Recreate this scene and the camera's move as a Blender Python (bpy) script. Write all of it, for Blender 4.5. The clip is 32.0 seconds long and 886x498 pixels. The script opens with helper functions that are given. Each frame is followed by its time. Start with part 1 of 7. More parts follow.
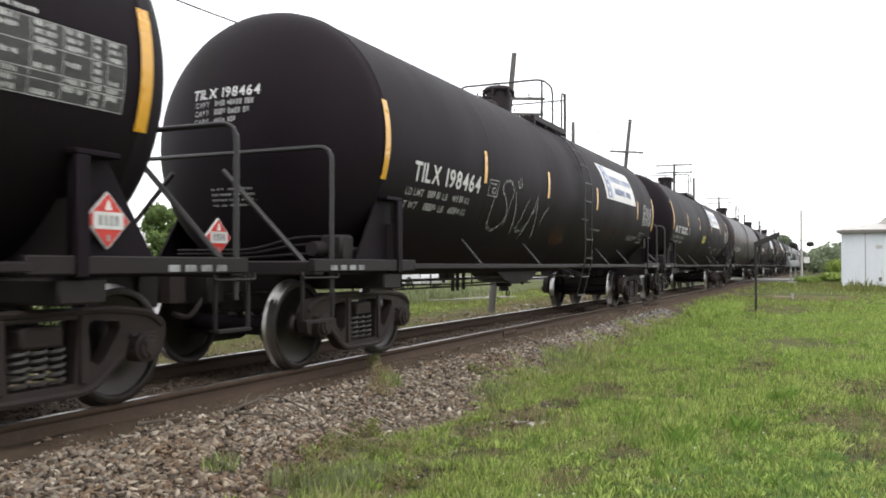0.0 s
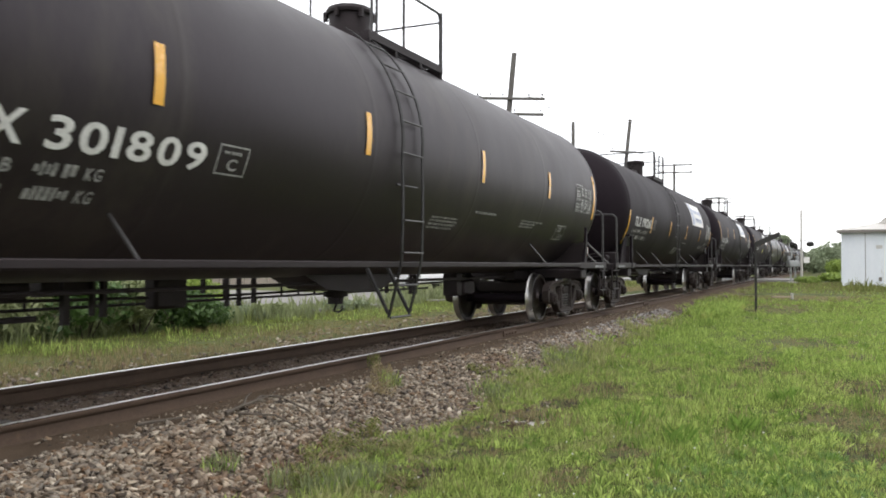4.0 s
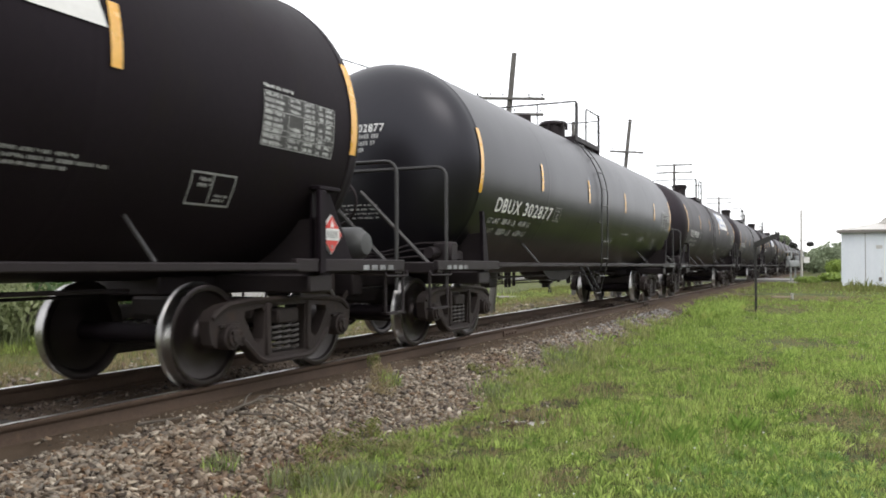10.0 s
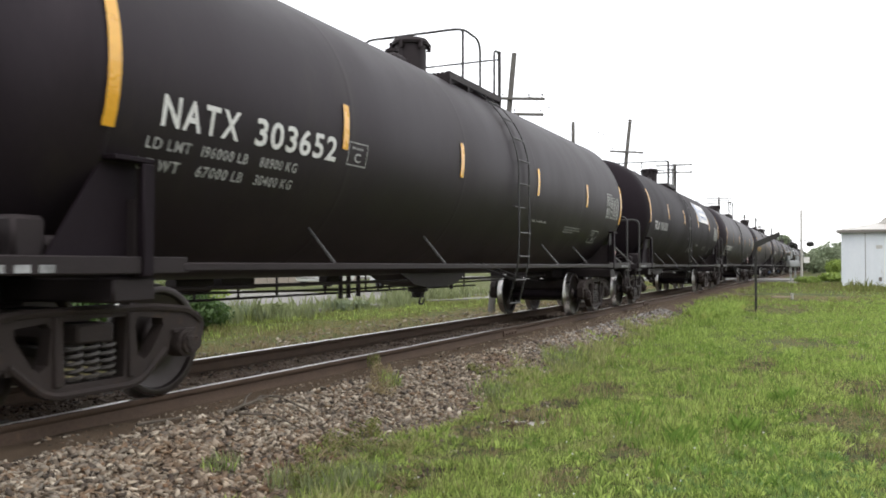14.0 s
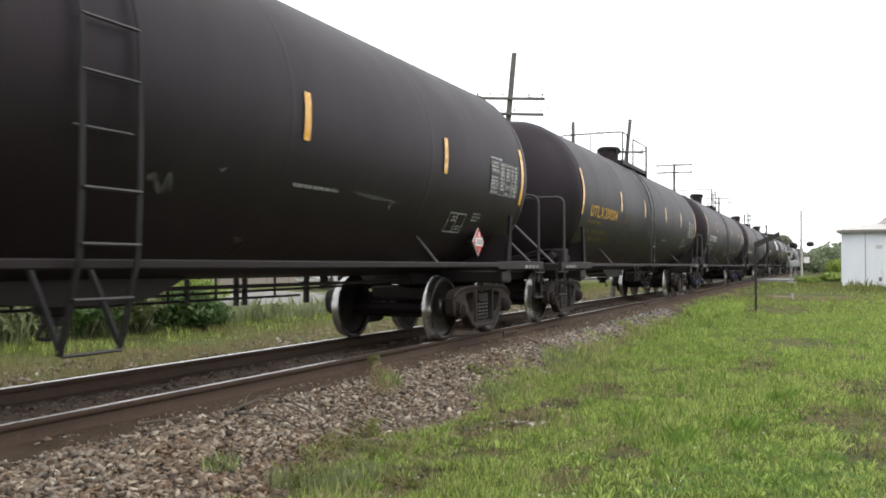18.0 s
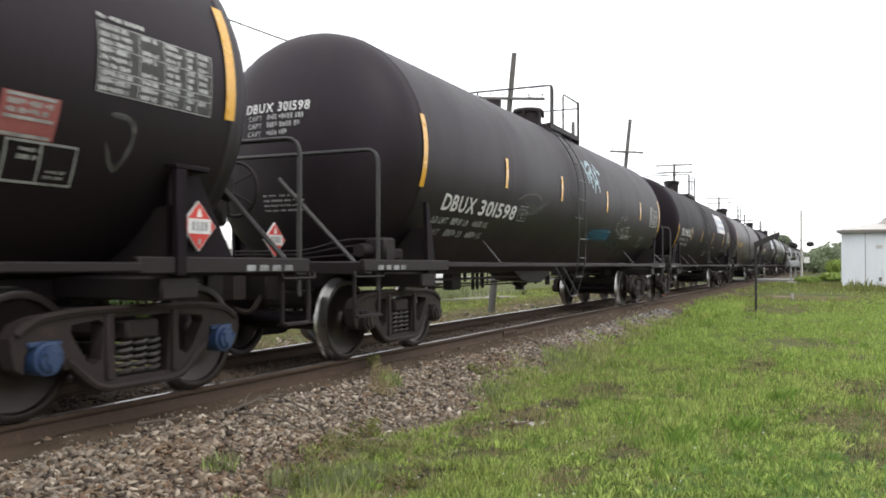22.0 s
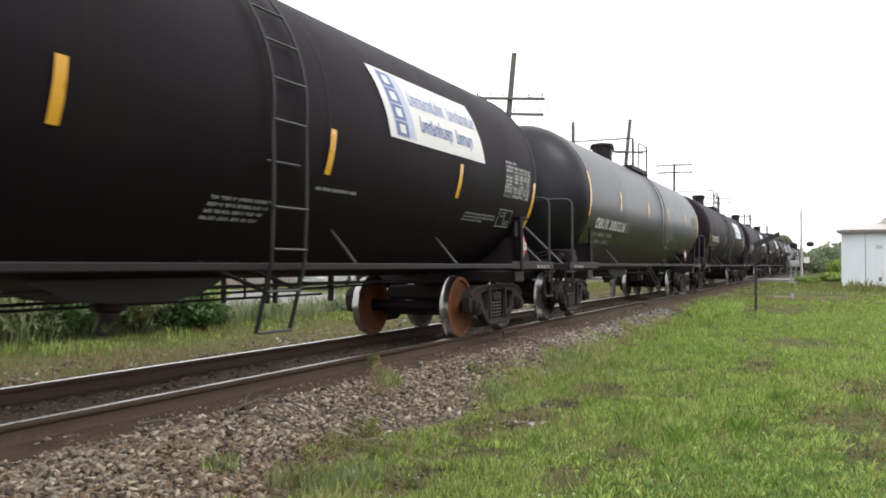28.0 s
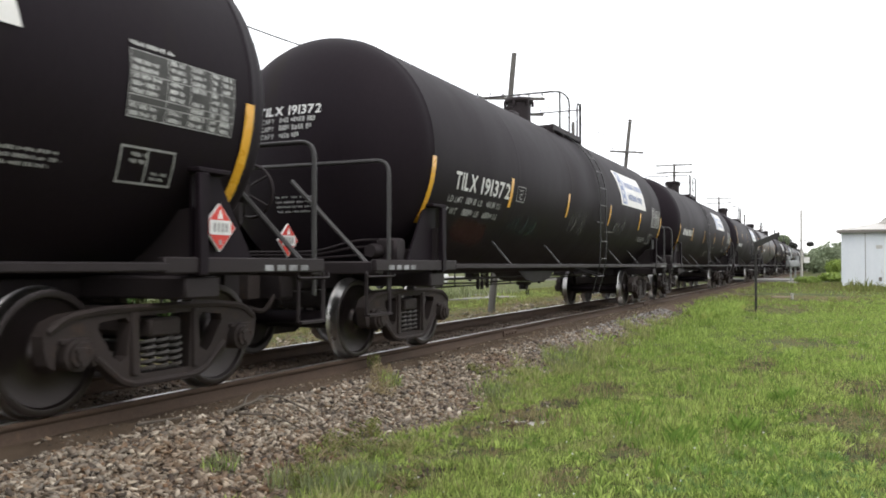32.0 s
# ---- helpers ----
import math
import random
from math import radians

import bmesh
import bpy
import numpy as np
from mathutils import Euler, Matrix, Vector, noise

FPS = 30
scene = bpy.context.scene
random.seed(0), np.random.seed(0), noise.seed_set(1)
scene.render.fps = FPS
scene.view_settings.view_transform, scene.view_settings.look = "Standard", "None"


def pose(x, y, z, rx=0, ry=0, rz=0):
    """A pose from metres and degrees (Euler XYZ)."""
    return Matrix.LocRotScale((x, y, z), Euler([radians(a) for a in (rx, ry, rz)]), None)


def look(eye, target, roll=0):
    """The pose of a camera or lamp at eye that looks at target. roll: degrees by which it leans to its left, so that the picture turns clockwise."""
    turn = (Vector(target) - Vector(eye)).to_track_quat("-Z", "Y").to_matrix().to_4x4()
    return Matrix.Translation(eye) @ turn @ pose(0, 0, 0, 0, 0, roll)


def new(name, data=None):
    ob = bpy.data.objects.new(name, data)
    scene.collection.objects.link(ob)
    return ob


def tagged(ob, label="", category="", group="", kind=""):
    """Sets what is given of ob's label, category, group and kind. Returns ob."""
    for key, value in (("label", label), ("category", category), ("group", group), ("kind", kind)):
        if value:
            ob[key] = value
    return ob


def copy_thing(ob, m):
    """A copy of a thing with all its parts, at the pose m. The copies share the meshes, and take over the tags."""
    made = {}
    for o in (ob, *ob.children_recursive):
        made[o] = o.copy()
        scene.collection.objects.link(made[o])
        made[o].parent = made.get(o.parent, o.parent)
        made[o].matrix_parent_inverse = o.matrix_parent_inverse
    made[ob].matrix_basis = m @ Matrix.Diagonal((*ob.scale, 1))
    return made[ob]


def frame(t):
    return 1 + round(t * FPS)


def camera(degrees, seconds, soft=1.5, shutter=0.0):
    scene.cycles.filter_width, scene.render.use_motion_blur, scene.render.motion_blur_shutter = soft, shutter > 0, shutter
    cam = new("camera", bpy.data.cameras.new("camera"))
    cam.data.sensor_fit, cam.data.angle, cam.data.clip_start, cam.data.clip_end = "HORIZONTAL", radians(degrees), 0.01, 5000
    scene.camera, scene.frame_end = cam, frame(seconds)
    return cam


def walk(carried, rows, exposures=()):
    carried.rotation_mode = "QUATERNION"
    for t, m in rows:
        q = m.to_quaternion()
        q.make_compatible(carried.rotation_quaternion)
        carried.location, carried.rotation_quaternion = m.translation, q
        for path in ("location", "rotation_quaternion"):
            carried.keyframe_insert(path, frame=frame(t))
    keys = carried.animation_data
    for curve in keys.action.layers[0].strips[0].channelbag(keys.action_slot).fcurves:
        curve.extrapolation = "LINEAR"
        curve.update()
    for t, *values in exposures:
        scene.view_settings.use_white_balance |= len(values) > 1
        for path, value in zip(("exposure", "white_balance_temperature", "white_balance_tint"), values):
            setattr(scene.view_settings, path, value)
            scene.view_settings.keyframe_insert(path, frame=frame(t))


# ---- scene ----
# The camera stands still beside a railway line. x runs along the track, away from the camera,
# y across it, z = 0 is the top of the rails.
cam = camera(56.32, 32.0, soft=1.8, shutter=0.09)
EYE = (0.0, 0.0, 1.082)
YAW, TILT = radians(25.007), radians(1.13)
AIM = (EYE[0] + math.cos(YAW) * math.cos(TILT), EYE[1] + math.sin(YAW) * math.cos(TILT), EYE[2] + math.sin(TILT))
walk(cam, [(0.0, look(EYE, AIM)), (32.0, look(EYE, AIM))])

TRACK_Y = 5.853          # centre line of the track
RAIL_Y = 0.7525          # rail centres from it
CAR_PITCH = 18.378         # coupled length of one car
FIRST_X = 15.08           # centre of the second car at the start
TANK_R, TANK_Z, TANK_HALF, HEAD = 1.53, 2.47, 7.36, 0.76


def run(t):
    """Metres that the train has gone at t seconds; it gains a little speed."""
    return 10.678 * t + 0.0061 * t * t


# ---------------------------------------------------------------- light
world = bpy.data.worlds.new("overcast")
scene.world = world
world.use_nodes = True
wn, wl = world.node_tree.nodes, world.node_tree.links
wn.clear()
sky = wn.new("ShaderNodeTexSky")
sky.sky_type, sky.sun_disc = "NISHITA", False
sky.sun_elevation, sky.sun_rotation = radians(58), radians(200)
cloud = wn.new("ShaderNodeMix")
cloud.data_type = "RGBA"
cloud.inputs["Factor"].default_value = 0.9
skygain = wn.new("ShaderNodeVectorMath")
skygain.operation = "SCALE"
skygain.inputs["Scale"].default_value = 0.10
wl.new(sky.outputs[0], skygain.inputs[0])
wl.new(skygain.outputs[0], cloud.inputs[6])
cloud.inputs[7].default_value = (1.0, 1.0, 1.02, 1)
back = wn.new("ShaderNodeBackground")
back.inputs["Strength"].default_value = 1.92
wl.new(cloud.outputs[2], back.inputs["Color"])
wout = wn.new("ShaderNodeOutputWorld")
wl.new(back.outputs[0], wout.inputs["Surface"])
sun = new("sun", bpy.data.lights.new("sun", "SUN"))
sun.data.energy, sun.data.angle, sun.data.color = 1.0, radians(25), (1.0, 0.95, 0.88)
sun.matrix_world = look((-20, -25, 45), (0, 0, 0))
scene.view_settings.exposure = 0.0


# ---------------------------------------------------------------- materials
def node(nt, kind, **values):
    n = nt.nodes.new(kind)
    for k, v in values.items():
        n.inputs[k].default_value = v
    return n


def surface(name, dark, light, rough=0.6, metal=0.0, scale=6.0, fine=60.0, bump=0.15, depth=0.01, spread=0.5, per_object=0.0,
            islands=False, spec=0.5, stain=None, stain_scale=1.2, stain_cut=0.6, stretch=(1, 1, 1), gloss_spread=0.12, through_light=0.0,
            stain2=None, stain2_scale=2.0, stain2_cut=0.6, tint=None):
    """A surface whose colour wanders between dark and light at two scales, with fine relief and patches of stain."""
    m = bpy.data.materials.new(name)
    m.use_nodes = True
    nt = m.node_tree
    lk = nt.links
    b = nt.nodes["Principled BSDF"]
    tc = nt.nodes.new("ShaderNodeTexCoord")
    mp = nt.nodes.new("ShaderNodeMapping")
    mp.inputs["Scale"].default_value = stretch
    lk.new(tc.outputs["Object"], mp.inputs["Vector"])
    big = node(nt, "ShaderNodeTexNoise", Scale=scale, Detail=5.0, Roughness=0.6)
    small = node(nt, "ShaderNodeTexNoise", Scale=fine, Detail=4.0, Roughness=0.65)
    lk.new(mp.outputs[0], big.inputs["Vector"])
    lk.new(mp.outputs[0], small.inputs["Vector"])
    add = nt.nodes.new("ShaderNodeMath")
    add.operation = "MULTIPLY_ADD"
    add.inputs[1].default_value = 0.55
    lk.new(big.outputs["Fac"], add.inputs[0])
    half = nt.nodes.new("ShaderNodeMath")
    half.operation = "MULTIPLY"
    half.inputs[1].default_value = 0.45
    lk.new(small.outputs["Fac"], half.inputs[0])
    lk.new(half.outputs[0], add.inputs[2])
    last = add.outputs[0]
    if islands or per_object:
        if islands:
            rnd = nt.nodes.new("ShaderNodeNewGeometry").outputs["Random Per Island"]
        else:
            rnd = nt.nodes.new("ShaderNodeObjectInfo").outputs["Random"]
        mixr = node(nt, "ShaderNodeMix")
        mixr.inputs["Factor"].default_value = 0.8 if islands else per_object
        lk.new(last, mixr.inputs[2])
        lk.new(rnd, mixr.inputs[3])
        last = mixr.outputs[0]
    ramp = nt.nodes.new("ShaderNodeMapRange")
    ramp.inputs["From Min"].default_value = 0.5 - spread / 2
    ramp.inputs["From Max"].default_value = 0.5 + spread / 2
    lk.new(last, ramp.inputs["Value"])
    mix = nt.nodes.new("ShaderNodeMix")
    mix.data_type = "RGBA"
    mix.inputs[6].default_value = (*dark, 1)
    mix.inputs[7].default_value = (*light, 1)
    lk.new(ramp.outputs[0], mix.inputs["Factor"])
    colour = mix.outputs[2]
    for patch_colour, patch_scale, patch_cut in ((stain, stain_scale, stain_cut), (stain2, stain2_scale, stain2_cut)):
        if not patch_colour:
            continue
        blot = node(nt, "ShaderNodeTexNoise", Scale=patch_scale, Detail=7.0, Roughness=0.7)
        lk.new(mp.outputs[0], blot.inputs["Vector"])
        cut = nt.nodes.new("ShaderNodeMapRange")
        cut.inputs["From Min"].default_value = patch_cut
        cut.inputs["From Max"].default_value = patch_cut + 0.14
        lk.new(blot.outputs["Fac"], cut.inputs["Value"])
        over = nt.nodes.new("ShaderNodeMix")
        over.data_type = "RGBA"
        lk.new(cut.outputs[0], over.inputs["Factor"])
        lk.new(colour, over.inputs[6])
        over.inputs[7].default_value = (*patch_colour, 1)
        colour = over.outputs[2]
    lk.new(colour, b.inputs["Base Color"])
    gl = nt.nodes.new("ShaderNodeMapRange")
    gl.inputs["To Min"].default_value = max(0.03, rough - gloss_spread)
    gl.inputs["To Max"].default_value = min(1.0, rough + gloss_spread)
    lk.new(big.outputs["Fac"], gl.inputs["Value"])
    lk.new(gl.outputs[0], b.inputs["Roughness"])
    b.inputs["Metallic"].default_value = metal
    b.inputs["Specular IOR Level"].default_value = spec
    if tint:
        b.inputs["Specular Tint"].default_value = (*tint, 1)
    if bump:
        bp = node(nt, "ShaderNodeBump", Strength=bump, Distance=depth)
        lk.new(small.outputs["Fac"], bp.inputs["Height"])
        lk.new(bp.outputs[0], b.inputs["Normal"])
    if through_light:
        # thin leaves let some light through
        tl = nt.nodes.new("ShaderNodeBsdfTranslucent")
        lk.new(colour, tl.inputs["Color"])
        both = nt.nodes.new("ShaderNodeMixShader")
        both.inputs[0].default_value = through_light
        lk.new(b.outputs[0], both.inputs[1])
        lk.new(tl.outputs[0], both.inputs[2])
        lk.new(both.outputs[0], nt.nodes["Material Output"].inputs["Surface"])
    return m


def sprayed(name, colour, cover, grain=26.0, stretch=(1, 1, 1)):
    """Thin paint: patchy, fading out towards the rim of each stroke, with the ground showing through."""
    m = bpy.data.materials.new(name)
    m.use_nodes = True
    nt = m.node_tree
    lk = nt.links
    b = nt.nodes["Principled BSDF"]
    b.inputs["Base Color"].default_value = (*colour, 1)
    b.inputs["Roughness"].default_value = 0.65
    b.inputs["Specular IOR Level"].default_value = 0.25
    tc = nt.nodes.new("ShaderNodeTexCoord")
    mp = nt.nodes.new("ShaderNodeMapping")
    mp.inputs["Scale"].default_value = stretch
    lk.new(tc.outputs["Object"], mp.inputs["Vector"])
    ns = node(nt, "ShaderNodeTexNoise", Scale=grain, Detail=5.0, Roughness=0.7)
    lk.new(mp.outputs[0], ns.inputs["Vector"])
    rg = nt.nodes.new("ShaderNodeMapRange")
    rg.inputs["From Min"].default_value = 0.34
    rg.inputs["From Max"].default_value = 0.60
    rg.inputs["To Min"].default_value = cover * 0.25
    rg.inputs["To Max"].default_value = cover
    lk.new(ns.outputs["Fac"], rg.inputs["Value"])
    at = nt.nodes.new("ShaderNodeAttribute")
    at.attribute_name = "cover"
    ml = nt.nodes.new("ShaderNodeMath")
    ml.operation = "MULTIPLY"
    lk.new(rg.outputs[0], ml.inputs[0])
    lk.new(at.outputs["Fac"], ml.inputs[1])
    tr = nt.nodes.new("ShaderNodeBsdfTransparent")
    both = nt.nodes.new("ShaderNodeMixShader")
    lk.new(ml.outputs[0], both.inputs[0])
    lk.new(tr.outputs[0], both.inputs[1])
    lk.new(b.outputs[0], both.inputs[2])
    lk.new(both.outputs[0], nt.nodes["Material Output"].inputs["Surface"])
    return m


def stone_surface(name, shades, stain):
    """Broken stone: each piece takes its own shade from a row of shades."""
    m = surface(name, (0.1, 0.1, 0.1), (0.2, 0.2, 0.2), 0.85, scale=9, fine=60, bump=0.3)
    nt = m.node_tree
    lk = nt.links
    geo = nt.nodes.new("ShaderNodeNewGeometry")
    ramp = nt.nodes.new("ShaderNodeValToRGB")
    while len(ramp.color_ramp.elements) < len(shades):
        ramp.color_ramp.elements.new(0.5)
    for k, (e, c) in enumerate(zip(ramp.color_ramp.elements, shades)):
        e.position, e.color = k / (len(shades) - 1), (*c, 1)
    lk.new(geo.outputs["Random Per Island"], ramp.inputs[0])
    tc = nt.nodes.new("ShaderNodeTexCoord")
    blot = node(nt, "ShaderNodeTexNoise", Scale=0.8, Detail=6.0, Roughness=0.7)
    lk.new(tc.outputs["Object"], blot.inputs["Vector"])
    cut = nt.nodes.new("ShaderNodeMapRange")
    cut.inputs["From Min"].default_value, cut.inputs["From Max"].default_value, cut.inputs["To Max"].default_value = 0.54, 0.72, 0.55
    lk.new(blot.outputs["Fac"], cut.inputs["Value"])
    mix = nt.nodes.new("ShaderNodeMix")
    mix.data_type, mix.blend_type = "RGBA", "MULTIPLY"
    lk.new(cut.outputs[0], mix.inputs["Factor"])
    lk.new(ramp.outputs[0], mix.inputs[6])
    mix.inputs[7].default_value = (*stain, 1)
    lk.new(mix.outputs[2], nt.nodes["Principled BSDF"].inputs["Base Color"])
    return m


M = {
    "black": surface("black_tank_paint", (0.0074, 0.0052, 0.0068), (0.0138, 0.0101, 0.0126), 0.58, scale=1.1, fine=30, bump=0.03, spec=0.10, tint=(0.98, 0.88, 1.0),
                     stain=(0.012, 0.0092, 0.0082), stain_scale=1.0, stain_cut=0.56, stretch=(1, 1, 0.35)),
    "worn": surface("worn_black_paint", (0.0085, 0.0060, 0.0074), (0.0165, 0.0124, 0.0142), 0.52, scale=1.0, fine=26, bump=0.03, spec=0.28, tint=(0.98, 0.88, 1.0),
                    stain=(0.018, 0.0145, 0.013), stain_scale=0.9, stain_cut=0.55, stretch=(1, 1, 0.32)),
    "faded": surface("faded_black_paint", (0.0125, 0.0093, 0.0106), (0.0238, 0.0191, 0.0212), 0.46, scale=1.0, fine=24, bump=0.04, spec=0.34, tint=(0.98, 0.91, 1.0),
                     stain=(0.034, 0.029, 0.026), stain_scale=0.9, stain_cut=0.54, stretch=(1, 1, 0.3)),
    "gloss": surface("glossy_black_paint", (0.0043, 0.0038, 0.0050), (0.0084, 0.0074, 0.0092), 0.36, scale=0.9, fine=26, bump=0.012, spec=0.40, gloss_spread=0.06, tint=(0.90, 0.90, 1.0),
                     stain2=(0.055, 0.024, 0.010), stain2_scale=13.0, stain2_cut=0.70,
                     stain=(0.030, 0.025, 0.022), stain_scale=0.8, stain_cut=0.6, stretch=(1, 1, 0.3)),
    "frame": surface("black_frame_steel", (0.0080, 0.0063, 0.0069), (0.0202, 0.0163, 0.0170), 0.6, scale=5, fine=70, bump=0.12, spec=0.3, tint=(1.0, 0.88, 0.92)),
    "ladder": surface("grey_black_flat_bar", (0.007, 0.0062, 0.0066), (0.016, 0.0143, 0.0148), 0.6, scale=6, fine=70, bump=0.1, spec=0.35),
    "rail_pipe": surface("grey_black_pipe", (0.012, 0.011, 0.0110), (0.030, 0.027, 0.027), 0.48, scale=8, fine=90, bump=0.1, spec=0.6),
    "bogie": surface("dusty_cast_steel", (0.0142, 0.0098, 0.0092), (0.037, 0.0268, 0.0246), 0.75, scale=5, fine=80, bump=0.4, spec=0.35,
                     stain=(0.055, 0.032, 0.021), stain_scale=4, stain_cut=0.58),
    "wheel": surface("grimy_wheel_steel", (0.0060, 0.0046, 0.0046), (0.016, 0.0120, 0.0114), 0.36, scale=4, fine=60, bump=0.15, spec=0.5, tint=(1.0, 0.88, 0.88)),
    "tread": surface("polished_tread_steel", (0.30, 0.29, 0.28), (0.52, 0.51, 0.50), 0.30, 1.0, scale=6, fine=60, bump=0.03),
    "rustwheel": surface("rusty_wheel_steel", (0.085, 0.026, 0.010), (0.21, 0.072, 0.027), 0.8, scale=7, fine=60, bump=0.25),
    "spring": surface("grey_spring_steel", (0.03, 0.026, 0.024), (0.075, 0.066, 0.062), 0.55, scale=12, fine=90, bump=0.1),
    "bluecap": surface("blue_bearing_paint", (0.014, 0.032, 0.08), (0.034, 0.066, 0.15), 0.5, scale=12, fine=90, bump=0.1),
    "tankgrey": surface("dull_grey_paint", (0.04, 0.04, 0.042), (0.08, 0.08, 0.08), 0.5, scale=5, fine=60, bump=0.08),
    "white": surface("white_lettering", (0.50, 0.50, 0.49), (0.74, 0.74, 0.73), 0.6, scale=5, fine=40, bump=0.0, spec=0.3, spread=0.35),
    "dull": surface("worn_white_stencil", (0.14, 0.14, 0.14), (0.46, 0.46, 0.45), 0.7, scale=7, fine=40, bump=0.0, spec=0.3, spread=0.35),
    "tableink": surface("worn_table_stencil", (0.210, 0.210, 0.210), (0.690, 0.690, 0.675), 0.7, scale=7, fine=40, bump=0.0, spec=0.3, spread=0.35),
    "yellow": surface("yellow_lettering", (0.45, 0.25, 0.03), (0.68, 0.42, 0.07), 0.6, scale=4, fine=40, bump=0.0, spec=0.3, spread=0.35),
    "dullyellow": surface("worn_yellow_stencil", (0.07, 0.05, 0.012), (0.22, 0.15, 0.035), 0.7, scale=5, fine=40, bump=0.0, spec=0.3),
    "stripe": surface("orange_reflective_tape", (0.64, 0.31, 0.015), (0.82, 0.44, 0.045), 0.28, scale=3, fine=30, bump=0.02, spec=1.0),
    "tableground": surface("worn_stencil_ground", (0.0250, 0.0245, 0.0240), (0.0800, 0.0800, 0.0775), 0.7, scale=5, fine=30, bump=0.0, spread=0.4),
    "panel": surface("white_vinyl_panel", (0.66, 0.65, 0.63), (0.80, 0.79, 0.77), 0.5, scale=2, fine=30, bump=0.0),
    "inkmid": surface("faded_blue_ink", (0.20, 0.25, 0.42), (0.36, 0.40, 0.55), 0.5, scale=5, fine=40, bump=0.0),
    "inkblue": surface("blue_ink", (0.07, 0.12, 0.28), (0.15, 0.20, 0.38), 0.5, scale=5, fine=40, bump=0.0),
    "inkpale": surface("pale_blue_ink", (0.42, 0.45, 0.58), (0.52, 0.55, 0.66), 0.5, scale=5, fine=40, bump=0.0),
    "red": surface("red_placard", (0.45, 0.025, 0.02), (0.62, 0.05, 0.035), 0.5, scale=8, fine=50, bump=0.0),
    "redfaded": surface("faded_red_sticker", (0.20, 0.045, 0.045), (0.38, 0.13, 0.12), 0.6, scale=4, fine=30, bump=0.0),
    "sticker": surface("yellow_sticker", (0.42, 0.40, 0.05), (0.60, 0.56, 0.12), 0.5, scale=6, fine=40, bump=0.0),
    "paleblue": sprayed("pale_blue_spray", (0.52, 0.68, 0.74), 0.95),
    "teal": sprayed("teal_spray", (0.02, 0.15, 0.25), 0.85),
    "tealfaint": sprayed("faint_teal_spray", (0.052, 0.092, 0.086), 0.42),
    "silverpaint": sprayed("silver_spray", (0.50, 0.52, 0.52), 0.95),
    "faintspray": sprayed("faint_grey_spray", (0.20, 0.205, 0.19), 0.40),
    "blockspray": sprayed("thin_pale_grey_spray", (0.20, 0.20, 0.205), 0.46, 4.5),
    "darkspray": sprayed("dark_green_cover_spray", (0.0075, 0.0080, 0.0062), 0.75, 2.5),
    "blackspray": sprayed("black_cover_spray", (0.0055, 0.0050, 0.0055), 0.8, 2.5),
    "whitespray": sprayed("thin_white_spray_paint", (0.45, 0.47, 0.45), 0.50),
    "greenwhite": sprayed("greenish_white_spray", (0.48, 0.52, 0.38), 0.62),
    "purplespray": sprayed("faint_purple_spray", (0.09, 0.045, 0.085), 0.5),
    "hazespray": sprayed("soft_pale_drip_spray", (0.40, 0.45, 0.46), 0.45, 9.0),
    "rustbright": sprayed("rust_brown_spray", (0.17, 0.075, 0.032), 0.36, 9.0, (2.0, 1, 0.5)),
    "rustspray": sprayed("brown_red_spray", (0.09, 0.026, 0.018), 0.45, 6.0),
    "chalk": surface("thin_white_spray", (0.06, 0.06, 0.06), (0.42, 0.43, 0.44), 0.7, scale=3, fine=14, bump=0.0, spread=0.4),
    "edgegrass": surface("muted_edge_grass", (0.16, 0.18, 0.06), (0.52, 0.53, 0.24), 0.7, through_light=0.4, scale=0.9, fine=6, bump=0.0, islands=True, spread=1.0, spec=0.2,
                         stain=(0.34, 0.30, 0.16), stain_scale=1.6, stain_cut=0.56),
    "rail": surface("brown_rail_steel", (0.049, 0.0325, 0.0235), (0.098, 0.067, 0.048), 0.8, scale=3, fine=50, bump=0.25, spec=0.25,
                    stain=(0.11, 0.070, 0.045), stain_scale=2.5, stain_cut=0.6),
    "railhead": surface("bright_rail_head", (0.55, 0.54, 0.53), (0.78, 0.77, 0.75), 0.3, 1.0, scale=3, fine=40, bump=0.02, stretch=(0.2, 1, 1)),
    "tie": surface("weathered_tie_wood", (0.05, 0.04, 0.033), (0.13, 0.11, 0.09), 0.85, scale=4, fine=50, bump=0.5, per_object=0.4),
    "bed": surface("ballast_bed_dirt", (0.064, 0.045, 0.031), (0.140, 0.103, 0.072), 0.95, scale=4, fine=45, bump=0.8, depth=0.03, spread=0.6, spec=0.15),
    "stone": stone_surface("ballast_stone", ((0.028, 0.021, 0.016), (0.107, 0.080, 0.059), (0.196, 0.161, 0.125), (0.158, 0.094, 0.051), (0.287, 0.245, 0.191), (0.124, 0.108, 0.091), (0.235, 0.166, 0.107),
                                             (0.048, 0.038, 0.031), (0.383, 0.328, 0.257), (0.196, 0.161, 0.122), (0.536, 0.472, 0.379)), (0.783, 0.587, 0.417)),
    # the ballast shades again, darkened: the train's shadow is put into the colour
    "shadestone": stone_surface("shaded_ballast_stone", ((0.017, 0.011, 0.008), (0.052, 0.035, 0.025), (0.096, 0.069, 0.053), (0.072, 0.042, 0.026), (0.144, 0.107, 0.082), (0.081, 0.063, 0.051), (0.114, 0.074, 0.050),
                                             (0.031, 0.022, 0.017), (0.191, 0.146, 0.115), (0.100, 0.074, 0.056), (0.267, 0.210, 0.167)), (0.85, 0.60, 0.45)),
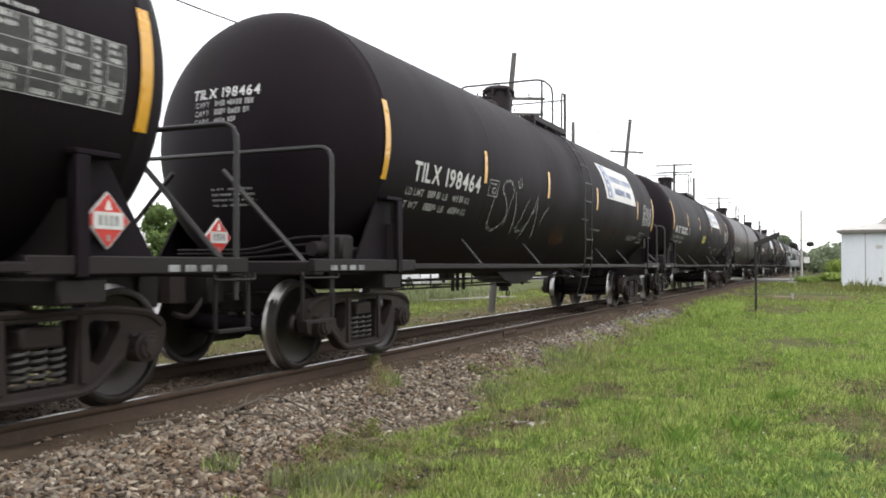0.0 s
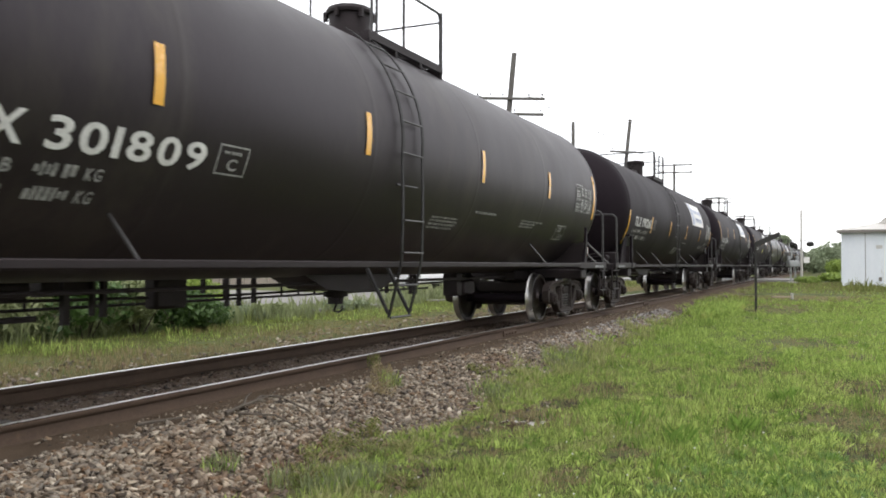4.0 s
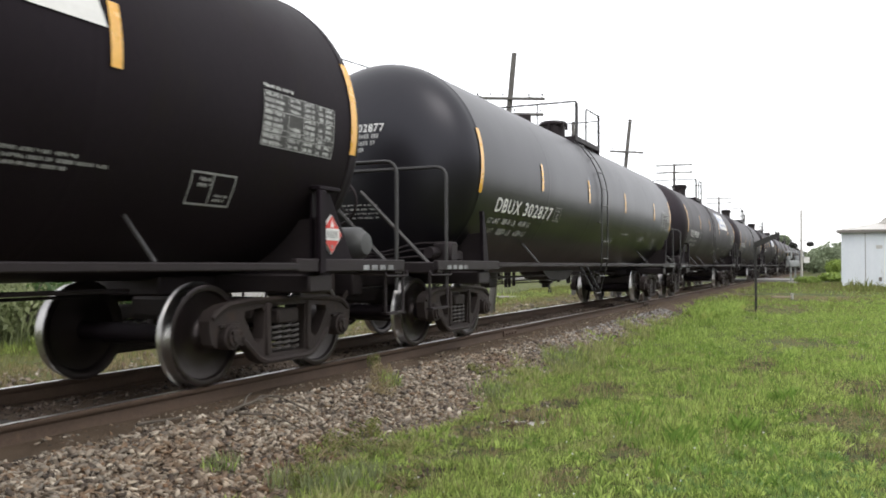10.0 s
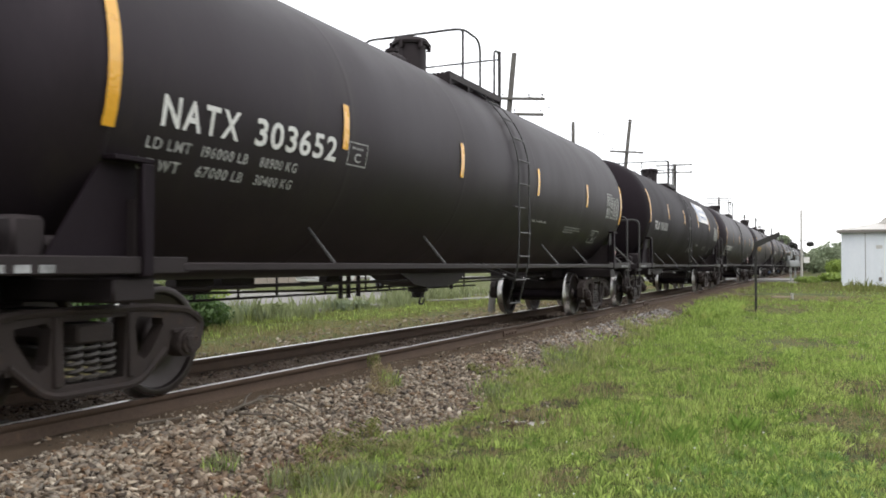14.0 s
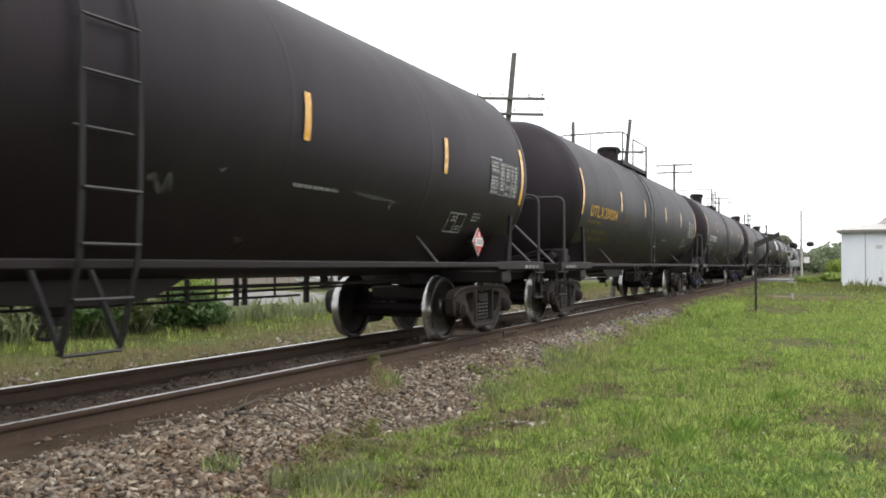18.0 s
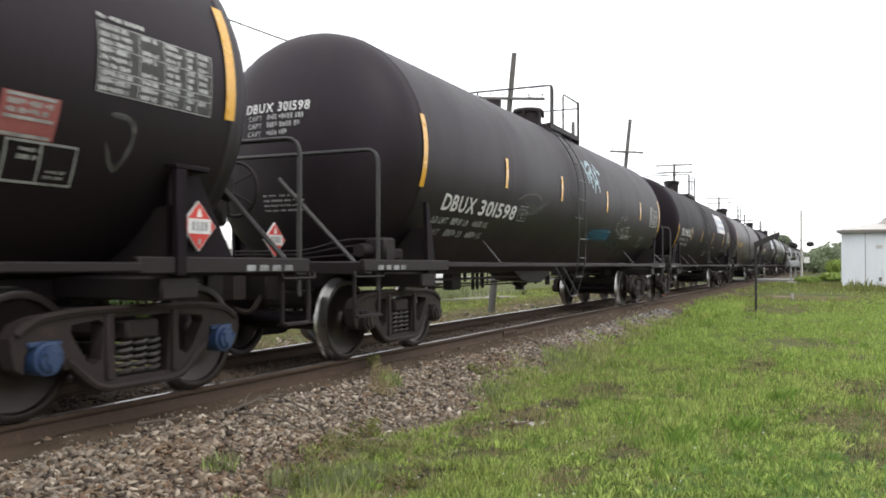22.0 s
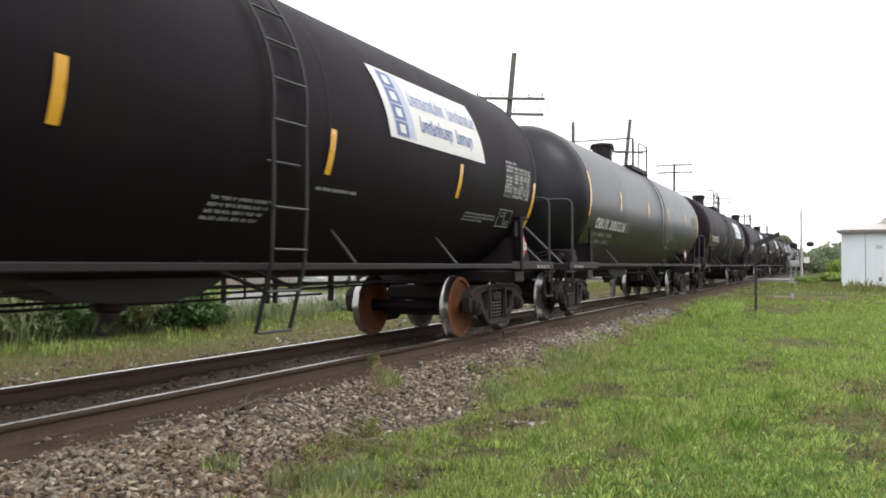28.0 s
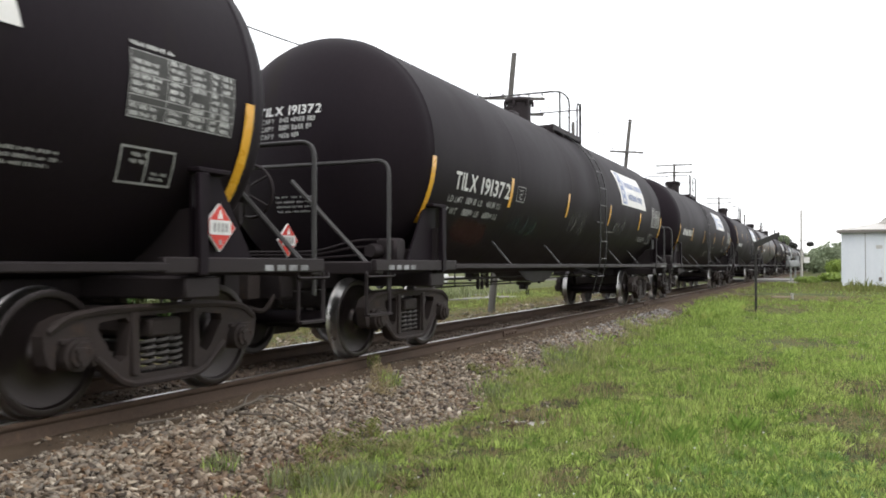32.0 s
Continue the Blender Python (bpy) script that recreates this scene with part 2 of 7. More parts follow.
    # soil colour kept dark so that gaps between the blades read as shade
    "dirt": surface("grassy_soil", (0.042, 0.052, 0.017), (0.105, 0.118, 0.036), 0.95, scale=1.6, fine=25, bump=0.6, depth=0.03, spread=0.5, spec=0.15,
                    stain=(0.115, 0.088, 0.055), stain_scale=1.6, stain_cut=0.56),
    "grass": surface("fresh_grass_blades", (0.045, 0.080, 0.016), (0.66, 0.80, 0.24), 0.6, scale=0.9, fine=7, bump=0.0, islands=True, spread=0.95, spec=0.25, through_light=0.45,
                     stain=(0.13, 0.26, 0.05), stain_scale=2.3, stain_cut=0.54, stain2=(0.40, 0.40, 0.15), stain2_scale=1.5, stain2_cut=0.585),
    "lightgrass": surface("pale_meadow_blades", (0.13, 0.20, 0.038), (0.53, 0.67, 0.19), 0.6, scale=0.9, fine=7, bump=0.0, islands=True, spread=0.95, spec=0.25, through_light=0.45,
                          stain=(0.20, 0.33, 0.06), stain_scale=0.9, stain_cut=0.56, stain2=(0.46, 0.47, 0.16), stain2_scale=1.0, stain2_cut=0.58),
    "bluegrass": surface("blue_green_weed_leaves", (0.07, 0.135, 0.04), (0.36, 0.52, 0.19), 0.6, through_light=0.4, scale=1.2, fine=7, bump=0.0, islands=True, spread=1.0, spec=0.25),
    "palestone": stone_surface("pale_broken_stone", ((0.06, 0.052, 0.046), (0.16, 0.145, 0.13), (0.26, 0.245, 0.23), (0.36, 0.345, 0.33), (0.11, 0.095, 0.085), (0.48, 0.465, 0.45)), (0.8, 0.72, 0.65)),
    "darkgrass": surface("dark_grass_blades", (0.08, 0.15, 0.028), (0.28, 0.43, 0.09), 0.6, through_light=0.45, scale=0.7, fine=6, bump=0.0, islands=True, spread=1.0, spec=0.2),
    "olive": surface("muted_trackside_grass", (0.10, 0.12, 0.035), (0.29, 0.31, 0.11), 0.7, through_light=0.4, scale=0.7, fine=6, bump=0.0, islands=True, spread=1.0, spec=0.2,
                     stain=(0.30, 0.25, 0.12), stain_scale=0.5, stain_cut=0.54),
    "dry": surface("dry_grass_stalks", (0.20, 0.15, 0.08), (0.42, 0.35, 0.20), 0.8, through_light=0.3, scale=2, fine=10, bump=0.0, islands=True, spread=1.0),
    "leaf": surface("green_leaves", (0.03, 0.065, 0.018), (0.095, 0.17, 0.04), 0.55, through_light=0.35, scale=1, fine=8, bump=0.0, islands=True, spread=1.0),
    "brightleaf": surface("bright_green_leaves", (0.13, 0.20, 0.04), (0.36, 0.46, 0.10), 0.55, through_light=0.35, scale=1, fine=8, bump=0.0, islands=True, spread=1.0),
    "greyleaf": surface("grey_green_weeds", (0.13, 0.155, 0.07), (0.32, 0.36, 0.18), 0.7, through_light=0.35, scale=1, fine=8, bump=0.0, islands=True, spread=1.0),
    # leaf colour paled to include distance haze; some lot bushes share it
    "hazeleaf": surface("distant_pale_leaves", (0.14, 0.18, 0.11), (0.32, 0.37, 0.23), 0.7, through_light=0.35, scale=1, fine=8, bump=0.0, islands=True, spread=1.0),
    "bark": surface("brown_bark", (0.05, 0.04, 0.03), (0.12, 0.1, 0.08), 0.9, scale=5, fine=40, bump=0.6),
    "pole": surface("weathered_pole_wood", (0.07, 0.065, 0.06), (0.17, 0.16, 0.15), 0.9, scale=6, fine=50, bump=0.4, stretch=(1, 1, 0.1)),
    "wire": surface("dark_wire", (0.03, 0.03, 0.03), (0.06, 0.06, 0.06), 0.5),
    "shedwall": surface("white_sheet_metal", (0.62, 0.66, 0.72), (0.76, 0.79, 0.83), 0.5, scale=1.5, fine=20, bump=0.05,
                        stain=(0.52, 0.52, 0.5), stain_scale=1.6, stain_cut=0.62, stretch=(1, 1, 0.3)),
    "shedroof": surface("grey_metal_roof", (0.36, 0.35, 0.33), (0.52, 0.50, 0.47), 0.6, scale=2, fine=20, bump=0.1),
    "fascia": surface("brown_grey_fascia", (0.12, 0.11, 0.10), (0.22, 0.2, 0.18), 0.7),
    "asphalt": surface("grey_asphalt", (0.16, 0.155, 0.15), (0.28, 0.27, 0.26), 0.9, scale=1.5, fine=40, bump=0.4),
    "gravel": surface("grey_gravel", (0.12, 0.115, 0.105), (0.23, 0.22, 0.205), 0.9, scale=0.35, fine=18, bump=0.5, stain=(0.30, 0.29, 0.275), stain_scale=0.25, stain_cut=0.56),
    "silver": surface("silver_cabinet_paint", (0.24, 0.25, 0.25), (0.40, 0.41, 0.41), 0.45, 0.3, scale=4, fine=40, bump=0.05),
    "darkwood": surface("dark_weathered_board", (0.012, 0.012, 0.012), (0.035, 0.033, 0.03), 0.8, scale=6, fine=40, bump=0.3),
    "carwhite": surface("white_car_paint", (0.66, 0.67, 0.68), (0.74, 0.75, 0.76), 0.25, scale=2, fine=20, bump=0.0),
    "carglass": surface("dark_car_glass", (0.02, 0.022, 0.025), (0.03, 0.032, 0.035), 0.08, scale=2, fine=20, bump=0.0),
    "rubber": surface("black_rubber", (0.015, 0.015, 0.015), (0.03, 0.03, 0.03), 0.8),
    "lotwall": surface("weathered_grey_brown_wall", (0.17, 0.145, 0.12), (0.33, 0.29, 0.25), 0.9, scale=1.5, fine=14, bump=0.2, spread=0.7),
    "midleaf": surface("yellow_green_leaves", (0.06, 0.105, 0.026), (0.20, 0.28, 0.075), 0.55, through_light=0.4, scale=1, fine=8, bump=0.0, islands=True, spread=1.0),
    "block": surface("pale_wall_block", (0.42, 0.41, 0.40), (0.58, 0.57, 0.55), 0.8, scale=1.2, fine=20, bump=0.2),
    "concrete": surface("pale_concrete", (0.34, 0.33, 0.31), (0.52, 0.50, 0.47), 0.85, scale=3, fine=40, bump=0.2),
}


# ---------------------------------------------------------------- mesh helpers
def finish(bm, name, mats, angle=38):
    me = bpy.data.meshes.new(name)
    bmesh.ops.recalc_face_normals(bm, faces=bm.faces)
    bm.to_mesh(me)
    bm.free()
    me.polygons.foreach_set("use_smooth", [True] * len(me.polygons))
    me.set_sharp_from_angle(angle=radians(angle))
    for m in mats if isinstance(mats, (list, tuple)) else [mats]:
        me.materials.append(m)
    return me


def part(name, bm, material, parent, label=""):
    """Links a bmesh, or a mesh, as one mesh object under a thing or under a part."""
    me = finish(bm, name, material) if isinstance(bm, bmesh.types.BMesh) else bm
    ob = new(name, me)
    ob.parent = parent
    if label:
        ob["label"] = label
    return ob


def thing(name, label, category, group="", kind="", at=(0, 0, 0)):
    ob = new(name)
    ob.empty_display_size = 0.2
    ob.location = at
    return tagged(ob, label, category, group, kind)


def solid(name, bm, material, label, category="", group="", kind="", at=(0, 0, 0)):
    ob = part(name, bm, material, None)
    ob.location = at
    return tagged(ob, label, category, group, kind)


def B():
    return bmesh.new()


def box(bm, x0, x1, y0, y1, z0, z1, bevel=0.0):
    v = [bm.verts.new(c) for c in ((x0, y0, z0), (x1, y0, z0), (x1, y1, z0), (x0, y1, z0), (x0, y0, z1), (x1, y0, z1), (x1, y1, z1), (x0, y1, z1))]
    fs = [bm.faces.new([v[i] for i in q]) for q in ((0, 3, 2, 1), (4, 5, 6, 7), (0, 1, 5, 4), (1, 2, 6, 5), (2, 3, 7, 6), (3, 0, 4, 7))]
    if bevel:
        es = list({e for f in fs for e in f.edges})
        bmesh.ops.bevel(bm, geom=es, offset=bevel, segments=1, affect="EDGES", profile=0.5)
    return bm


def tube(bm, pts, r, n=8, caps=True):
    """A round bar along a line of points; r may be one radius or one for each point."""
    pts = [Vector(q) for q in pts]
    rs = r if isinstance(r, (list, tuple)) else [r] * len(pts)
    rings, side = [], None
    for i, q in enumerate(pts):
        d = (pts[min(i + 1, len(pts) - 1)] - pts[max(i - 1, 0)]).normalized()
        if side is None:
            side = d.orthogonal().normalized()
        side = (side - d * side.dot(d)).normalized()
        up = d.cross(side)
        rings.append([bm.verts.new(q + (side * math.cos(a) + up * math.sin(a)) * rs[i]) for a in (2 * math.pi * k / n for k in range(n))])
    for a, b in zip(rings, rings[1:]):
        for k in range(n):
            bm.faces.new((a[k], a[(k + 1) % n], b[(k + 1) % n], b[k]))
    if caps:
        bm.faces.new(rings[0][::-1])
        bm.faces.new(rings[-1])
    return bm


def bend(pts, r, steps=4):
    """Rounds the inner corners of a line of points."""
    pts = [Vector(q) for q in pts]
    out = [pts[0]]
    for a, b, c in zip(pts, pts[1:], pts[2:]):
        p, q = b + (a - b).normalized() * r, b + (c - b).normalized() * r
        for i in range(steps + 1):
            s = i / steps
            out.append(p * (1 - s) ** 2 + b * 2 * s * (1 - s) + q * s * s)
    return out + [pts[-1]]


def lathe(bm, profile, axis, n, at=(0, 0, 0)):
    """Turns a profile of (radius, way along the axis) round the axis."""
    rings = []
    for r, a in profile:
        ring = []
        for k in range(n if r > 1e-6 else 1):
            w = 2 * math.pi * k / n
            c, s = r * math.cos(w), r * math.sin(w)
            q = {"x": (a, c, s), "y": (c, a, s), "z": (c, s, a)}[axis]
            ring.append(bm.verts.new(Vector(q) + Vector(at)))
        rings.append(ring)
    for a, b in zip(rings, rings[1:]):
        for k in range(n):
            q = [a[k % len(a)], a[(k + 1) % len(a)], b[(k + 1) % len(b)], b[k % len(b)]]
            q = list(dict.fromkeys(q))
            if len(q) > 2:
                bm.faces.new(q)
    return bm


def plate(bm, outline, axis, a0, a1, holes=()):
    """A flat outline with holes, given thickness along an axis from a0 to a1. Axis y takes (x, z), x takes (y, z), z takes (x, y)."""
    def put(p, a):
        return {"y": (p[0], a, p[1]), "x": (a, p[0], p[1]), "z": (p[0], p[1], a)}[axis]
    loops = [outline, *holes]
    tmp = bmesh.new()
    edges = []
    for lp in loops:
        vs = [tmp.verts.new(put(q, a0)) for q in lp]
        edges += [tmp.edges.new((vs[i], vs[(i + 1) % len(vs)])) for i in range(len(vs))]
    bmesh.ops.triangle_fill(tmp, use_beauty=True, edges=edges)
    tmp.verts.index_update()
    tris = [[v.index for v in f.verts] for f in tmp.faces]
    co = [v.co.copy() for v in tmp.verts]
    tmp.free()
    lo = [bm.verts.new(c) for c in co]
    k = {"x": 0, "y": 1, "z": 2}[axis]
    hi = []
    for c in co:
        c[k] = a1
        hi.append(bm.verts.new(c))
    for t in tris:
        bm.faces.new([lo[i] for i in t])
        bm.faces.new([hi[i] for i in reversed(t)])
    s = 0
    for lp in loops:
        m = len(lp)
        for i in range(m):
            a, b = s + i, s + (i + 1) % m
            bm.faces.new((lo[a], lo[b], hi[b], hi[a]))
        s += m
    return bm


def raw(name, verts, faces, mats, smooth=False):
    me = bpy.data.meshes.new(name)
    me.from_pydata(verts, [], faces)
    for m in mats if isinstance(mats, (list, tuple)) else [mats]:
        me.materials.append(m)
    if smooth:
        me.polygons.foreach_set("use_smooth", [True] * len(me.polygons))
    return me


def fast(name, verts, faces, mat):
    """A mesh from numpy arrays of vertices and of faces with equal numbers of corners."""
    me = bpy.data.meshes.new(name)
    k = faces.shape[1]
    me.vertices.add(len(verts))
    me.vertices.foreach_set("co", np.ascontiguousarray(verts, dtype=np.float32).ravel())
    me.loops.add(faces.size)
    me.loops.foreach_set("vertex_index", np.ascontiguousarray(faces, dtype=np.int32).ravel())
    me.polygons.add(len(faces))
    me.polygons.foreach_set("loop_start", np.arange(0, faces.size, k, dtype=np.int32))
    me.update(calc_edges=True)
    me.materials.append(mat)
    return me


# ---------------------------------------------------------------- ground and track
def smooth(a, b, x):
    s = min(1.0, max(0.0, (x - a) / (b - a)))
    return s * s * (3 - 2 * s)


def ground_z(x, y):
    z = -0.47 + 0.30 * smooth(15, 60, x)
    if y > 9:
        z = -0.42 + 0.27 * smooth(15, 60, x)
    if x < 90 and abs(y) < 40:
        z += 0.05 * noise.noise((x * 0.35, y * 0.35, 0.0)) * smooth(1.6, 2.6, abs(y - TRACK_Y))
        z += 0.025 * noise.noise((x * 1.3, y * 1.3, 3.0)) * smooth(1.6, 2.6, abs(y - TRACK_Y))
    return z


def bed_z(x, y):
    """The top of the ballast, which falls away from the ties."""
    d = abs(y - TRACK_Y)
    base = ground_z(x, y) - 0.03
    top = -0.165 if d < 0.68 else (-0.152 if y < TRACK_Y else -0.170)
    far = 1.55 if y < TRACK_Y else 1.35
    s = smooth(far - 0.2, 2.65, d)
    return top * (1 - s) + base * s + 0.018 * noise.noise((x * 2.1, y * 2.1, 7.0)) + 0.012 * noise.noise((x * 7, y * 7, 2.0))


def sheet(name, xs, ys, zf, mat):
    nx, ny = len(xs), len(ys)
    v = [(x, y, zf(x, y)) for x in xs for y in ys]
    f = [(i * ny + j, (i + 1) * ny + j, (i + 1) * ny + j + 1, i * ny + j + 1) for i in range(nx - 1) for j in range(ny - 1)]
    return new(name, raw(name, v, f, mat, True))


near = [i * 0.5 for i in range(-16, 120)]
xs = [-2500, -900, -300, -100, -40, -20, -12] + near + [62, 66, 72, 80, 90, 110, 150, 220, 400, 900, 2500]
ys = [-2500, -900, -300, -120, -60, -35, -22] + [-15 + i * 0.5 for i in range(0, 72)] + [22, 24, 28, 34, 42, 60, 100, 200, 500, 1200, 2500]
ground = sheet("ground", xs, ys, ground_z, M["dirt"])
tagged(ground, "level ground of short green grass and bare soil", "ground", kind="structure")
bx = [-40, -25, -15] + [-8 + i * 0.3 for i in range(0, 220)] + [60, 70, 90, 130, 200, 320, 500]
by = [TRACK_Y - 2.75 + i * 0.18 for i in range(0, 31)]
bed = sheet("ballast_bed", bx, by, bed_z, M["bed"])
tagged(bed, "brown ballast bed of the railway track", "ballast", kind="structure")

RAIL_PROFILE = [(-0.070, -0.175), (0.070, -0.175), (0.070, -0.160), (0.020, -0.146), (0.009, -0.120), (0.009, -0.062), (0.030, -0.044), (0.036, -0.036),
                (0.036, -0.012), (0.028, -0.003), (0.016, 0.0), (-0.016, 0.0), (-0.028, -0.003), (-0.036, -0.012), (-0.036, -0.036), (-0.030, -0.044), (-0.009, -0.062), (-0.009, -0.120),
                (-0.020, -0.146), (-0.070, -0.160)]
for sgn in (-1, 1):
    rail = thing("rail", "rust-brown steel rail with a bright worn running surface", "rail", "rails of the track", at=(0, TRACK_Y + sgn * RAIL_Y, 0))
    bm = B()
    lo = [bm.verts.new((-40, y, z)) for y, z in RAIL_PROFILE]
    hi = [bm.verts.new((480, y, z)) for y, z in RAIL_PROFILE]
    for i in range(len(lo)):
        f = bm.faces.new((lo[i], lo[(i + 1) % len(lo)], hi[(i + 1) % len(lo)], hi[i]))
        f.material_index = 1 if i in (9, 10, 11) else 0
    bm.faces.new(lo)
    bm.faces.new(hi)
    part("rail_bar", bm, [M["rail"], M["railhead"]], rail)
    for x in ((13.63, 25.5, 37.4) if sgn < 0 else (31.4,)):
        bar = part("joint_bar", plate(B(), [(-0.046, -0.140), (-0.022, -0.145), (-0.012, -0.060), (-0.030, -0.048), (-0.040, -0.062)], "x", x - 0.3, x + 0.3), M["rail"], rail)
        for k in range(4):
            bm = B()
            lathe(bm, [(0.0, -0.074), (0.017, -0.074), (0.017, -0.03)], "y", 6, (x - 0.225 + 0.15 * k, 0, -0.10))
            part("bolt", bm, M["rail"], bar)

tie_bm = B()
box(tie_bm, -0.115, 0.115, -1.3, 1.3, -0.16, 0.0, 0.012)
tie_mesh = finish(tie_bm, "tie", M["tie"])
track_ties = thing("railway_ties", "weathered wooden ties bedded in the ballast", "railway ties", kind="structure")
rt = random.Random(4)
for i in range(120):
    t = new("tie", tie_mesh)
    t.parent = track_ties
    t.location = (-6 + i * 0.5 + rt.uniform(-0.03, 0.03), TRACK_Y + rt.uniform(-0.06, 0.06), -0.172)
    t.rotation_euler = (0, 0, rt.uniform(-0.02, 0.02))


# ---------------------------------------------------------------- lettering
def make_glyphs():
    """Outlines of the letters, one mesh each, one unit high."""
    made = {}
    obs = {}
    for ch in "ABCDEGHIKLMNOPRSTUWXY0123456789":
        cu = bpy.data.curves.new("glyph", "FONT")
        cu.body, cu.resolution_u, cu.offset = ch, 3, 0.022
        obs[ch] = new("glyph", cu)
    bpy.context.view_layer.update()
    dg = bpy.context.evaluated_depsgraph_get()
    for ch, ob in obs.items():
        me = bpy.data.meshes.new_from_object(ob.evaluated_get(dg))
        co = np.array([v.co[:2] for v in me.vertices])
        made[ch] = (co, [tuple(q.vertices) for q in me.polygons])
        bpy.data.meshes.remove(me)
    tall = made["H"][0][:, 1].max()
    for ch in made:
        co, fs = made[ch]
        lo, hi = co[:, 0].min(), co[:, 0].max()
        made[ch] = ((co - (lo, 0)) / tall, fs, (hi - lo) / tall)
    for ob in obs.values():
        cu = ob.data
        bpy.data.objects.remove(ob)
        bpy.data.curves.remove(cu)
    return made


GLYPHS = make_glyphs()


def lettering(text, x0, x1, z0, z1):
    """Flat verts (x, z) and faces of a line of text that fills a box."""
    vs, fs, x = [], [], 0.0
    for ch in text:
        if ch == " ":
            x += 0.5
            continue
        co, gf, w = GLYPHS[ch]
        s = len(vs)
        vs += [(x + a, b) for a, b in co]
        fs += [tuple(s + i for i in q) for q in gf]
        x += w + 0.16
    x -= 0.16
    return [(x0 + a / x * (x1 - x0), z0 + b * (z1 - z0)) for a, b in vs], fs


def side_point(x, z, lift=0.007):
    """A point on the flank of the tank towards the camera."""
    a = math.asin(max(-1, min(1, (z - TANK_Z) / TANK_R)))
    r = TANK_R + lift
    return (x, -r * math.cos(a), TANK_Z + r * math.sin(a))


def head_point(y, z, lift=0.012):
    """A point on the front head of the tank."""
    q = 1 - (y * y + (z - TANK_Z) ** 2) / TANK_R ** 2
    return (-TANK_HALF - HEAD * math.sqrt(max(0, q)) - lift, y, z)


def on_side(flat, faces, lift=0.007):
    return [side_point(x, z, lift) for x, z in flat], faces


def patch(x0, x1, z0, z1, nz=6, nx=1, skew=0.0):
    """A rectangle on the flank, cut finely enough to follow the curve."""
    vs = [(x0 + (x1 - x0) * i / nx + skew * (j / nz), z0 + (z1 - z0) * j / nz) for i in range(nx + 1) for j in range(nz + 1)]
    fs = [(i * (nz + 1) + j, (i + 1) * (nz + 1) + j, (i + 1) * (nz + 1) + j + 1, i * (nz + 1) + j + 1) for i in range(nx) for j in range(nz)]
    return vs, fs


def merge(*shapes):
    vs, fs = [], []
    for a, b in shapes:
        s = len(vs)
        vs += a
        fs += [tuple(s + i for i in q) for q in b]
    return vs, fs


def decal(name, shape, mat, parent, label="", lift=0.007):
    vs, fs = on_side(*shape, lift=lift)
    return part(name, raw(name, vs, fs, mat), None, parent, label)


def stroke(pts, w, rough=0.2, seed=0, curved=True):
    """A sprayed stroke as a ribbon along points (x, z): its outline, faces and how well each corner is covered."""
    rnd = random.Random(seed)
    p = [Vector((a, b, 0)) for a, b in pts]
    q = []
    for i in range(len(p) - 1):
        a, b, c, d = p[max(0, i - 1)], p[i], p[i + 1], p[min(len(p) - 1, i + 2)]
        for k in range(5):
            s = k / 5
            bow = 0.5 * ((2 * b) + (c - a) * s + (2 * a - 5 * b + 4 * c - d) * s * s + (3 * b - a - 3 * c + d) * s ** 3)
            q.append(bow if curved else b.lerp(c, s))
    q.append(p[-1])
    vs, fs, cover = [], [], []
    core = 0.55 if w < 0.075 else 0.82
    last = len(q) - 1
    for i, c in enumerate(q):
        d = (q[min(i + 1, last)] - q[max(0, i - 1)]).normalized()
        end = min(i, last - i)
        n = Vector((-d.y, d.x, 0)) * w * 0.5 * (1 + rnd.uniform(-rough, rough)) * (0.35, 0.75, 1)[min(end, 2)]
        full = (0.35, 0.85, 1)[min(end, 2)] * rnd.uniform(0.8, 1)
        for k, share in ((1, 0), (core, full), (-core, full), (-1, 0)):
            vs.append((c.x + n.x * k, c.y + n.y * k))
            cover.append(share)
        if i:
            fs += [(4 * i - 4 + k, 4 * i - 3 + k, 4 * i + 1 + k, 4 * i + k) for k in range(3)]
    return vs, fs, cover


def spray(name, lines, width, ink, car, label, lift, curved=True):
    """Strokes of one tag in one coat of paint."""
    vs, fs, cover = [], [], []
    for k, q in enumerate(lines):
        a, b, c = stroke(q, width, seed=k, curved=curved)
        fs += [tuple(len(vs) + i for i in f) for f in b]
        vs += [side_point(x, z, lift + 0.0003 * (k % 12)) for x, z in a]
        cover += c
    me = raw(name, vs, fs, M[ink])
    me.attributes.new("cover", "FLOAT", "POINT").data.foreach_set("value", cover)
    return part(name, me, None, car, label)


def hatch(x0, x1, z0, z1, count, lean, seed, long=(0.4, 1.0), kinks=0):
    """Short jittered strokes that fill a patch: from top to bottom, leaning sideways."""
    rnd = random.Random(seed)
    out = []
    for k in range(count):
        x = x0 + (x1 - x0) * (k + rnd.random()) / count
        h = (z1 - z0) * rnd.uniform(*long)
        zb = z0 + rnd.random() * (z1 - z0 - h)
        q = [(x + lean * (zb + h - z0) + rnd.uniform(-0.01, 0.01), zb + h)]
        for j in range(kinks):
            q.append((x + lean * (zb + h / 2 - z0) + rnd.uniform(-0.16, 0.16), zb + h * rnd.random()))
        q.append((x + lean * (zb - z0) + rnd.uniform(-0.02, 0.02), zb))
        out.append(q)
    return out


